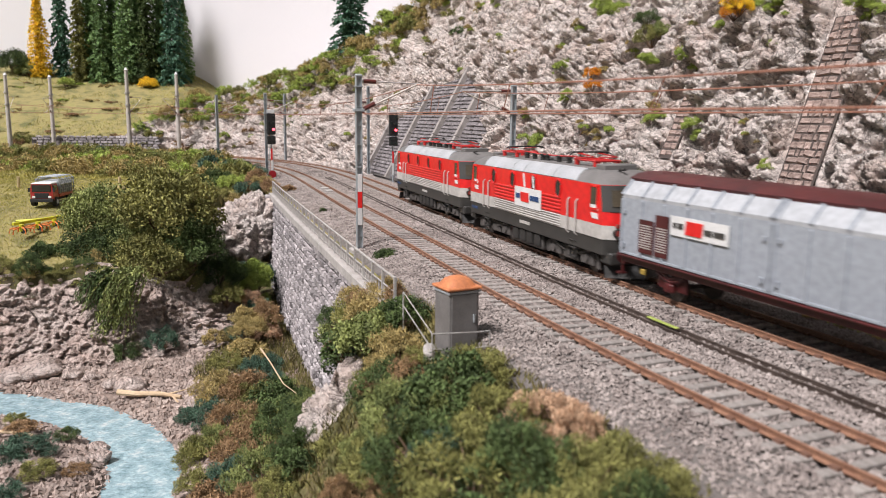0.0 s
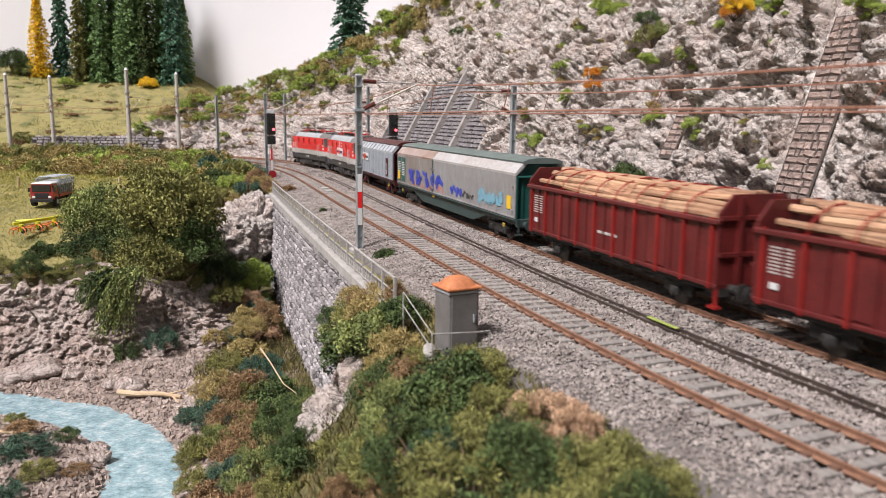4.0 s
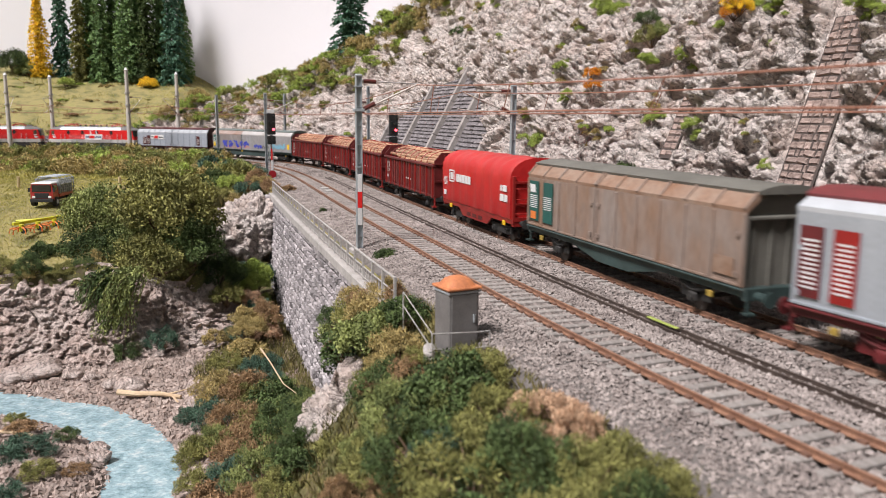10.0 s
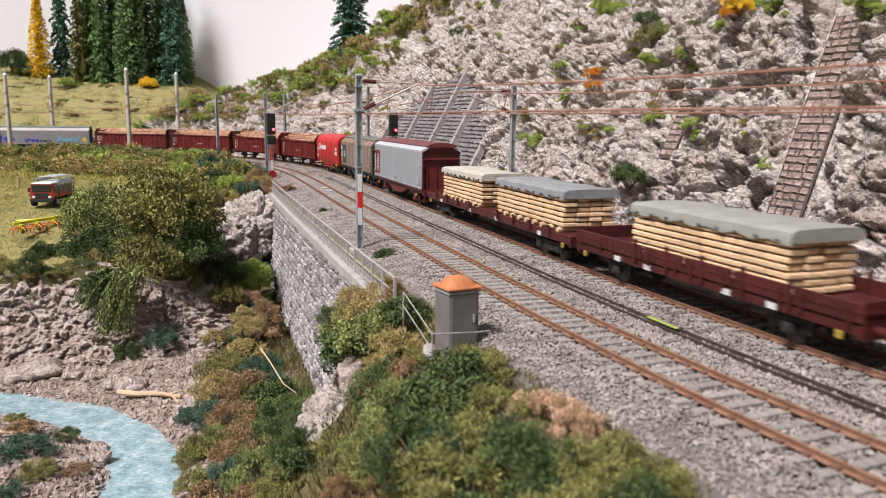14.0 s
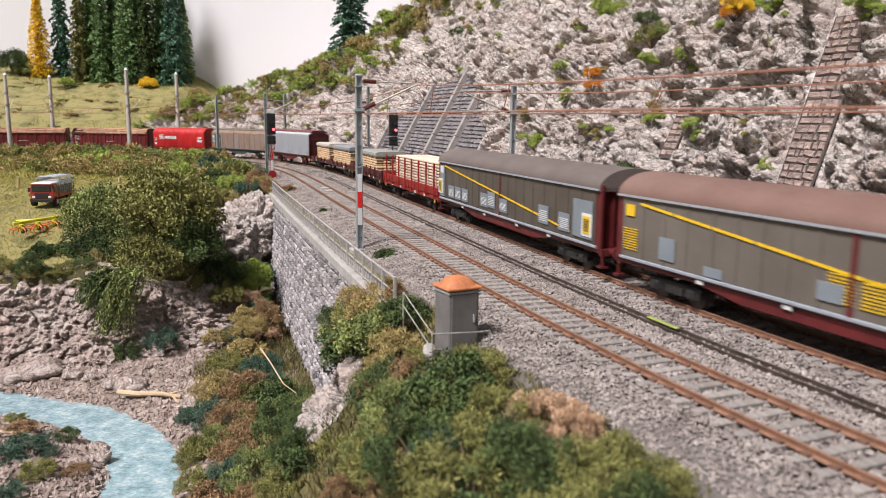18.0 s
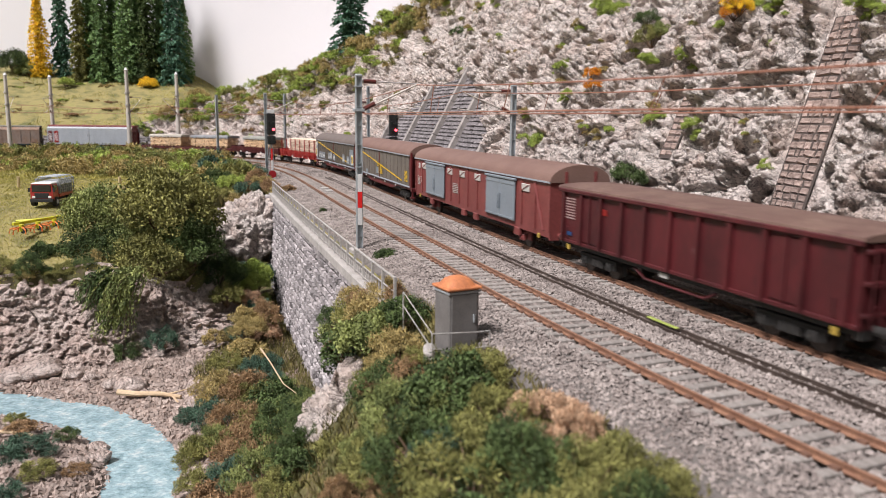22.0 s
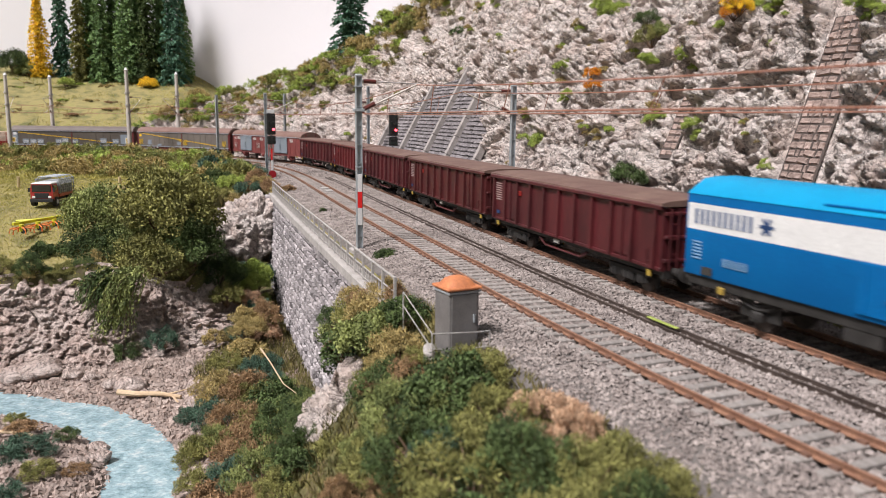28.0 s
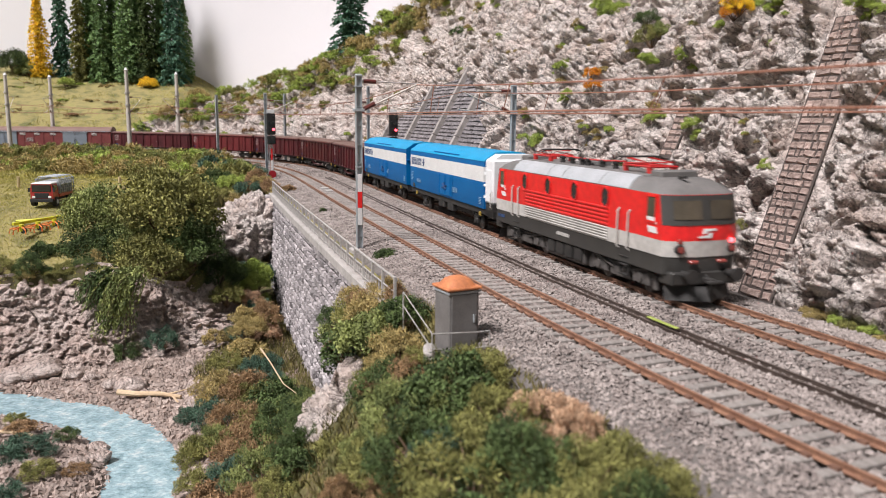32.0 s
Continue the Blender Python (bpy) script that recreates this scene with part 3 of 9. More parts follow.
SKIRT = mat("dark_grey_paint", (0.052, 0.050, 0.046), (0.036, 0.034, 0.032), 0.5, size=1.5)
ROOFDARK = mat("grey_roof_paint", (0.17, 0.16, 0.155), (0.12, 0.115, 0.11), 0.6, size=1)
SILVER = mat("silver_roof_panel", (0.464, 0.480, 0.504), (0.384, 0.400, 0.416), 0.4, 0.25, size=1)
GLASS = mat("dark_cab_glass", (0.03, 0.03, 0.03), (0.02, 0.02, 0.02), 0.08, size=2)
PORTGLASS = mat("grey_porthole_glass", (0.038, 0.035, 0.035), (0.025, 0.023, 0.023), 0.2, size=1)
CABGLASS = mat("tan_tinted_glass", (0.102, 0.084, 0.060), (0.054, 0.045, 0.033), 0.08, size=1.5)
PANTO = mat("pantograph_red", (0.55, 0.03, 0.03), (0.40, 0.02, 0.02), 0.4, size=0.5)
PLATE = mat("white_lettering_paint", (0.702, 0.702, 0.693), (0.630, 0.630, 0.621), 0.45, size=1)
YELLOW = mat("yellow_marking", (0.80, 0.52, 0.02), (0.72, 0.45, 0.02), 0.5, size=1)
DULLYELLOW = mat("dull_yellow_marking", (0.42, 0.29, 0.05), (0.30, 0.20, 0.04), 0.6, size=0.5)
DULLWHITE = mat("worn_white_lettering", (0.40, 0.30, 0.29), (0.30, 0.20, 0.19), 0.6, size=0.5)
MARKBLUE = mat("dark_blue_lettering", (0.02, 0.06, 0.17), rough=0.5)
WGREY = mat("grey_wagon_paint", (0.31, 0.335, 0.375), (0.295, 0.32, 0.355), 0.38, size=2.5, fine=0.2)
# lighter than the side grey, for the sloping upper part of the walls
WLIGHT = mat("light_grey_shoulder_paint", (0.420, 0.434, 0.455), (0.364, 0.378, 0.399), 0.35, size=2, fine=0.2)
WBROWN = mat("brown_wagon_paint", (0.085, 0.013, 0.013), (0.047, 0.008, 0.009), 0.5, size=1.2, fine=0.12)
WRED = mat("red_brown_wagon_paint", (0.137, 0.018, 0.020), (0.086, 0.012, 0.013), 0.5, size=1.2, fine=0.12)
LOGRED = mat("dusty_red_wagon_paint", (0.140, 0.016, 0.015), (0.081, 0.009, 0.009), 0.5, size=1.2, fine=0.12)
FAINT = mat("pale_blue_lettering", (0.22, 0.40, 0.60), rough=0.5)
DEEPRED = mat("oxide_red_wagon_paint", (0.090, 0.011, 0.014), (0.047, 0.006, 0.008), 0.55, size=1.0, fine=0.15, stretch=(1, 1, 0.4))
STRAPRED = mat("bright_red_stanchion", (0.302, 0.016, 0.013), (0.216, 0.013, 0.011), 0.45, size=1)
TARPRED = mat("red_tarpaulin", (0.484, 0.017, 0.017), (0.406, 0.014, 0.014), 0.45, size=1.5, bump=0.06, bump_size=0.6)
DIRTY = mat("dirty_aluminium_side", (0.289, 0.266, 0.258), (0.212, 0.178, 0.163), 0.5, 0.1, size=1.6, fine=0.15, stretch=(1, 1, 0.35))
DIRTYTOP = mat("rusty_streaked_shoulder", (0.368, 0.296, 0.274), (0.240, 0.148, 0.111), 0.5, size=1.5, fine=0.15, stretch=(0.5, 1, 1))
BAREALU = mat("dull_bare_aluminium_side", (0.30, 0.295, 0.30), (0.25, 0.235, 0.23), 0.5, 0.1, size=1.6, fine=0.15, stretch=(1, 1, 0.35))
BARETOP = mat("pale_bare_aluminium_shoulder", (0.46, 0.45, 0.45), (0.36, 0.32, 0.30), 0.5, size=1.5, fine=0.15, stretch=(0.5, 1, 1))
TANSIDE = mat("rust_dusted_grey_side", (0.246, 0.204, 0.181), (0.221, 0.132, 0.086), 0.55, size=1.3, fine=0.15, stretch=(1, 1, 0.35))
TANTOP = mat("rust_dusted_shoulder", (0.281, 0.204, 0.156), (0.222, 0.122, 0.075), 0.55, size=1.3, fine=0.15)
OLIVE = mat("olive_grey_roof", (0.15, 0.145, 0.125), (0.11, 0.105, 0.09), 0.7, size=1.4)
TEAL = mat("teal_green_paint", (0.016, 0.10, 0.085), (0.012, 0.07, 0.06), 0.5, size=1.2)
ROOFTEAL = mat("grey_green_roof_paint", (0.13, 0.165, 0.155), (0.10, 0.125, 0.115), 0.6, size=1.4)
TEALGREY = mat("teal_grey_frame_paint", (0.041, 0.069, 0.066), (0.028, 0.044, 0.041), 0.55, size=1.2)
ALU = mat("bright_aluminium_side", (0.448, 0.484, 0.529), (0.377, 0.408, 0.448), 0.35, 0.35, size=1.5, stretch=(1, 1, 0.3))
# lighter than the aluminium side, for the walls' sloping upper part
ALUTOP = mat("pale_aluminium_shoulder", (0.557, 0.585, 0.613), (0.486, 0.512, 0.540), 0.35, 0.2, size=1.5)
ROOFRED = mat("dark_red_roof", (0.165, 0.030, 0.032), (0.120, 0.022, 0.024), 0.5, size=1.5)
UMBER = mat("grey_brown_side", (0.098, 0.082, 0.066), (0.078, 0.064, 0.051), 0.55, size=2)
UMBER2 = mat("faded_grey_brown_side", (0.156, 0.135, 0.115), (0.123, 0.105, 0.089), 0.55, size=2)
ROOFGREY = mat("dusty_grey_roof", (0.144, 0.115, 0.106), (0.112, 0.089, 0.080), 0.65, size=2)
ROOFBROWN = mat("dusty_brown_roof", (0.194, 0.115, 0.093), (0.158, 0.087, 0.070), 0.65, size=2)
VANRED = mat("faded_red_brown_van", (0.207, 0.053, 0.049), (0.163, 0.038, 0.036), 0.5, size=1.4, fine=0.12)
DOORGREY = mat("blue_grey_door_paint", (0.221, 0.255, 0.289), (0.187, 0.217, 0.246), 0.45, size=1.5)
CYANROOF = mat("bright_blue_roof_paint", (0.000, 0.267, 0.506), (0.000, 0.239, 0.460), 0.5, size=2, spec=0.25)
BLUE = mat("blue_side_paint", (0.000, 0.119, 0.340), (0.000, 0.102, 0.306), 0.5, size=2, spec=0.2)
TARPGREY = mat("grey_timber_tarpaulin", (0.255, 0.264, 0.272), (0.204, 0.212, 0.221), 0.7, size=0.8, bump=0.05, bump_size=0.4)
TARPPALE = mat("pale_timber_tarpaulin", (0.50, 0.46, 0.40), (0.42, 0.385, 0.335), 0.7, size=0.8, bump=0.05, bump_size=0.4)
TARPOLIVE = mat("olive_grey_tarpaulin", (0.30, 0.30, 0.27), (0.25, 0.25, 0.22), 0.7, size=0.8, bump=0.05, bump_size=0.4)
COVER = mat("brown_dusty_cover", (0.162, 0.098, 0.076), (0.111, 0.058, 0.048), 0.75, size=1.4, fine=0.15)
PLANK = mat("fresh_sawn_timber", (0.74, 0.53, 0.33), (0.60, 0.40, 0.23), 0.75, size=0.5, fine=0.06, random_tint=0.12, stretch=(0.3, 1, 1))
PALEPLANK = mat("pale_sawn_timber", (0.74, 0.60, 0.48), (0.60, 0.44, 0.34), 0.75, size=0.5, fine=0.06, random_tint=0.15, stretch=(0.3, 1, 1))
LOG = mat("peeled_log", (0.476, 0.295, 0.180), (0.279, 0.131, 0.074), 0.8, size=0.5, fine=0.08, random_tint=0.25, stretch=(0.3, 1, 1))
WHITEBODY = mat("white_cabinet_paint", (0.78, 0.79, 0.80), (0.72, 0.73, 0.74), 0.4, size=1)
GRAFBLUE = mat("blue_spray_paint", (0.03, 0.04, 0.36), (0.05, 0.08, 0.45), 0.5, size=0.6)
GRAFCYAN = mat("pale_cyan_spray_paint", (0.16, 0.38, 0.50), (0.20, 0.36, 0.44), 0.5, size=0.6)
GRAFPINK = mat("orange_pink_spray_paint", (0.50, 0.22, 0.18), (0.42, 0.20, 0.20), 0.5, size=0.6)
TAILLAMP = glow("red_tail_lamp", (1.0, 0.05, 0.06), 9.0)
LAMPGLASS = mat("unlit_lamp_glass", (0.30, 0.06, 0.05), rough=0.15)
ORANGE = mat("orange_paint", (0.72, 0.20, 0.04), (0.62, 0.16, 0.035), 0.6, size=0.6, bump=0.01)

TRAINS = []
SHARED = {}


def shared(key, make, mat_, sharp=35.0):
    if key not in SHARED:
        SHARED[key] = to_data(key, make(), mat_, sharp)
    return SHARED[key]


def put(name, data, parent, x=0, y=0, z=0, rz=0.0, label=""):
    ob = new(name, data)
    ob.parent = parent
    ob.matrix_basis = pose(x * K, y * K, z * K, 0, 0, rz)
    return tagged(ob, label)


def wheelset_mesh():
    m = Mesh().tube([(0, -0.95, 0), (0, 0.95, 0)], 0.08, 8)
    for y in (-1, 1):
        m.tube([(0, y * 0.82, 0), (0, y * 0.69, 0)], 0.46, 20)
        m.tube([(0, y * 0.69, 0), (0, y * 0.66, 0)], 0.50, 20)
        m.tube([(0, y * 0.84, 0), (0, y * 0.80, 0)], 0.30, 14)
    return m


def bogie_mesh():
    m = Mesh()
    for y in (-1, 1):
        m.box(-1.35, 1.35, y * 0.93, y * 1.07, 0.56, 0.74, 0.03)
        m.box(-0.45, 0.45, y * 0.91, y * 1.10, 0.30, 0.58, 0.03)
        for x in (-0.9, 0.9):
            m.box(x - 0.17, x + 0.17, y * 0.96, y * 1.16, 0.30, 0.62, 0.04)
            m.tube([(x, y * 1.16, 0.46), (x, y * 1.21, 0.46)], 0.11, 10)
            for q in (-0.27, 0.27):
                m.tube([(x + q, y * 1.02, 0.36), (x + q, y * 1.02, 0.60)], 0.075, 8)
        for x in (-0.15, 0.15):
            m.tube([(x, y * 1.06, 0.34), (x, y * 1.06, 0.60)], 0.09, 8)
        for x in (-1.52, 1.52, -0.35, 0.35):
            m.box(x - 0.05, x + 0.05, y * 0.70, y * 0.82, 0.22, 0.62)
    m.box(-0.25, 0.25, -0.95, 0.95, 0.5, 0.72)
    for x in (-1.3, 1.3):
        m.box(x - 0.06, x + 0.06, -0.95, 0.95, 0.54, 0.68)
    return m


def big_bogie_mesh():
    m = Mesh()
    for y in (-1, 1):
        m.prism([(y * 0.98, 0.58), (y * 1.14, 0.58), (y * 1.14, 0.82), (y * 0.98, 0.82)], -2.2, 2.2)
        m.box(-0.65, 0.65, y * 1.0, y * 1.2, 0.30, 0.72, 0.05)
        for x in (-1.45, 1.45):
            m.box(x - 0.28, x + 0.28, y * 1.0, y * 1.22, 0.32, 0.80, 0.06)
            m.tube([(x, y * 1.22, 0.56), (x, y * 1.30, 0.56)], 0.17, 12)
            for q in (-0.42, 0.42):
                m.tube([(x + q, y * 1.12, 0.36), (x + q, y * 1.12, 0.80)], 0.12, 8)
        m.box(-2.35, -2.1, y * 1.0, y * 1.15, 0.25, 0.75, 0.03)
        m.box(2.1, 2.35, y * 1.0, y * 1.15, 0.25, 0.75, 0.03)
        m.tube([(-1.9, y * 1.2, 0.95), (-0.4, y * 1.2, 0.62)], 0.06, 6)
        m.tube([(1.9, y * 1.2, 0.95), (0.4, y * 1.2, 0.62)], 0.06, 6)
    m.box(-0.4, 0.4, -1.0, 1.0, 0.5, 0.85)
    return m


def axle_guard_mesh():
    """The guards, leaf springs and axle boxes of a two-axled wagon."""
    m = Mesh()
    for y in (-1, 1):
        m.prism([(y * 0.96, 0.40), (y * 1.02, 0.40), (y * 1.02, 1.05), (y * 0.96, 1.05)], -0.75, -0.28)
        m.prism([(y * 0.96, 0.40), (y * 1.02, 0.40), (y * 1.02, 1.05), (y * 0.96, 1.05)], 0.28, 0.75)
        m.box(-0.2, 0.2, y * 0.98, y * 1.2, 0.32, 0.64, 0.05)
        m.tube([(0, y * 1.2, 0.46), (0, y * 1.26, 0.46)], 0.12, 10)
        m.tube([(-0.72, y * 1.1, 0.9), (-0.35, y * 1.1, 0.74), (0, y * 1.1, 0.68), (0.35, y * 1.1, 0.74), (0.72, y * 1.1, 0.9)], 0.06, 6)
        m.tube([(-0.6, y * 1.1, 0.96), (0, y * 1.1, 0.78), (0.6, y * 1.1, 0.96)], 0.06, 6)
    return m


def buffer_mesh():
    m = Mesh().tube([(0, 0, 0), (0.30, 0, 0)], 0.13, 10)
    m.tube([(0.30, 0, 0), (0.52, 0, 0)], 0.08, 8)
    return m.tube([(0.50, 0, 0), (0.56, 0, 0)], 0.24, 14)


def bogies(ob, at_x, big=False, mat_=None):
    frame_ = shared("bogie_frame_large" if big else "bogie_frame", big_bogie_mesh if big else bogie_mesh, mat_ or (GEAR if big else BLACK))
    ws = shared("wheelset", wheelset_mesh, WHEEL)
    for x in at_x:
        b = put("bogie", frame_, ob, x)
        for q in ((-1.45, 1.45) if big else (-0.9, 0.9)):
            put("wheelset", ws, b, q, 0, 0.46)


def axles(ob, at_x, mat_=None):
    guard = shared("axle_guard_" + (mat_ or BLACK).name, axle_guard_mesh, mat_ or BLACK)
    ws = shared("wheelset", wheelset_mesh, WHEEL)
    for x in at_x:
        g = put("axle_guard", guard, ob, x)
        put("wheelset", ws, g, 0, 0, 0.46)


def buffers(ob, half, mat_=None, z=1.02):
    data = shared("buffer_" + (mat_ or BLACK).name, buffer_mesh, mat_ or BLACK)
    for x, turn in ((half, 0), (-half, 180)):
        for y in (-0.875, 0.875):
            put("buffer", data, ob, x, y, z, turn)
    hook = shared("coupling", lambda: Mesh().box(0, 0.5, -0.12, 0.12, -0.12, 0.04, 0.03).box(0.4, 0.62, -0.28, 0.28, -0.1, 0.0, 0.03).tube([(0.05, 0, 0.1), (0.3, 0, -0.05), (0.3, 0, -0.4)], 0.05, 6), BLACK)
    put("coupling", hook, ob, half, 0, 0.85)
    put("coupling", hook, ob, -half, 0, 0.85, 180)


def plate(ob, x0, x1, z0, z1, mat_, y=1.42, name="marking", label="", both=True, slant=0.0, thick=0.02):
    """A thin painted or bolted field on both long sides; x runs from the rear to the front."""
    for side in ((1, -1) if both else (1,)):
        a, b = side * y, side * (y + thick)
        m = Mesh().add([(x0, a, z0), (x1, a, z0), (x1 + slant, a, z1), (x0 + slant, a, z1), (x0, b, z0), (x1, b, z0), (x1 + slant, b, z1), (x0 + slant, b, z1)],
                       [(3, 2, 1, 0), (4, 5, 6, 7), (0, 1, 5, 4), (2, 3, 7, 6), (1, 2, 6, 5), (3, 0, 4, 7)])
        part(name, m, mat_, ob, label, 0)


def bars(ob, x0, x1, z0, z1, rows, mat_, y=1.42, seed=1, name="lettering", words=3):
    """Unreadable writing as plain bars: one line of separate bars, or a field of small lines."""
    r = random.Random(seed)
    fine = rows > 1
    if fine:
        rows, words = rows + 3, words + 1
    step = (z1 - z0) / rows
    for side in (1, -1):
        m = Mesh()
        for i in range(rows):
            x = x0
            while x < x1 - 0.02:
                w = min(x1 - x, r.uniform(0.4, 1.1) * (x1 - x0) / words)
                one = m if fine else Mesh()
                one.box(x, x + w, side * y, side * (y + 0.015), z0 + i * step + 0.3 * step * fine, z0 + i * step + (0.72 if fine else 1.0) * step)
                if not fine:
                    part(name.replace("bars", "bar"), one, mat_, ob, "", 0)
                x += w + 0.14 * (x1 - x0) / words
        if fine:
            tagged(part(name, m, mat_, ob, "", 0), kind="stuff")


def wagon(name, label, front, rear, group="goods wagons of the train"):
    ob = thing(name, label, "wagon", group=group)
    half = (front - rear) / 2
    return ob, half, (front + rear) / 2


def done(ob, mid, pivot):
    TRAINS.append((ob, mid, pivot))
    return ob


def underframe(ob, half, mat_, z0=0.98, z1=1.22, truss=0.0, wide=1.3):
    m = Mesh().box(-half, half, wide - 0.12, wide, z0, z1, 0.02).box(-half, half, -wide, -wide + 0.12, z0, z1, 0.02)
    m.box(-half + 0.1, half - 0.1, -wide + 0.2, wide - 0.2, z1 - 0.12, z1)
    for x in (-half, half - 0.2):
        m.box(x, x + 0.2, -wide + 0.01, wide - 0.01, z0 - 0.1, z1, 0.02)
    part("underframe", m, mat_, ob)
    if truss:
        for y in (-wide + 0.02, wide - 0.1):
            t = Mesh()
            a, b, c = half - 4.2, half - 6.2, truss
            t.add([(-a, y, z0), (a, y, z0), (b, y, c), (-b, y, c), (-a, y + 0.08, z0), (a, y + 0.08, z0), (b, y + 0.08, c), (-b, y + 0.08, c)],
                  [(0, 1, 2, 3), (7, 6, 5, 4), (0, 4, 5, 1), (2, 6, 7, 3), (1, 5, 6, 2), (0, 3, 7, 4)])
            part("side_truss", t, mat_, ob)


# ---- electric locomotive ----
def outline(z, half, wide, lean):
    """The plan of the body at a height, from the front's left corner round."""
    ys = [1, 0.97, 0.85, 0.6, 0.3, 0, -0.3, -0.6, -0.85, -0.97, -1]
    fr = [(half - 0.40 * abs(q) ** 4 - lean * max(0, z - 2.1), q * wide, z) for q in ys]
    return fr + [(-x, -y, zz) for x, y, zz in fr]


def band(rows, half, top=False):
    """A ring wall through rows of (z, half width, lean)."""
    m = Mesh()
    n = 22
    vs = [p for z, w, l in rows for p in outline(z, half, w, l)]
    fs = [(r * n + i, r * n + (i + 1) % n, (r + 1) * n + (i + 1) % n, (r + 1) * n + i) for r in range(len(rows) - 1) for i in range(n)]
    if top:
        fs.append(tuple(range((len(rows) - 1) * n, len(rows) * n)))
    return m.add(vs, fs)


def nose_patch(half, y0, y1, z0, z1, off, lean=0.30, end=1, n=7):
    ys = np.linspace(y0, y1, n)
    pts = []
    for z in np.linspace(z0, z1, 4):
        pts.append([(end * (half + off - 0.40 * abs(y / 1.47) ** 4 - lean * max(0, z - 2.1)), y * end, z) for y in ys])
    return Mesh().grid(np.array(pts))


def pantograph(ob, x, way):
    m = Mesh().tube([(x - 0.9, -0.55, 4.02), (x + 0.9, -0.55, 4.02), (x + 0.9, 0.55, 4.02), (x - 0.9, 0.55, 4.02), (x - 0.9, -0.55, 4.02)], 0.05, 6)
    p = part("pantograph", m, PANTO, ob, "folded red pantograph")
    part("base_bar", Mesh().tube([(x, -0.62, 4.02), (x, 0.62, 4.02)], 0.05, 6), PANTO, p)
    for y in (-0.55, 0.55):
        part("pantograph_arm", Mesh().tube([(x + way * 0.8, y, 4.08), (x - way * 0.75, y * 0.9, 4.18), (x + way * 0.75, y * 0.85, 4.30)], 0.045, 6), PANTO, p)
    c = Mesh()
    for q in (0.55, 0.85):
        c.tube([(x + way * q, -0.98, 4.24), (x + way * q, -0.8, 4.34), (x + way * q, 0.8, 4.34), (x + way * q, 0.98, 4.24)], 0.035, 6)
    part("collector_bow", c, BLACK, p)
    i = Mesh()
    for q in (-0.8, 0.8):
        for y in (-0.5, 0.5):
            i.tube([(x + q, y, 3.75), (x + q, y, 4.0)], 0.11, 8)
    part("insulators", i, PANTO, p)


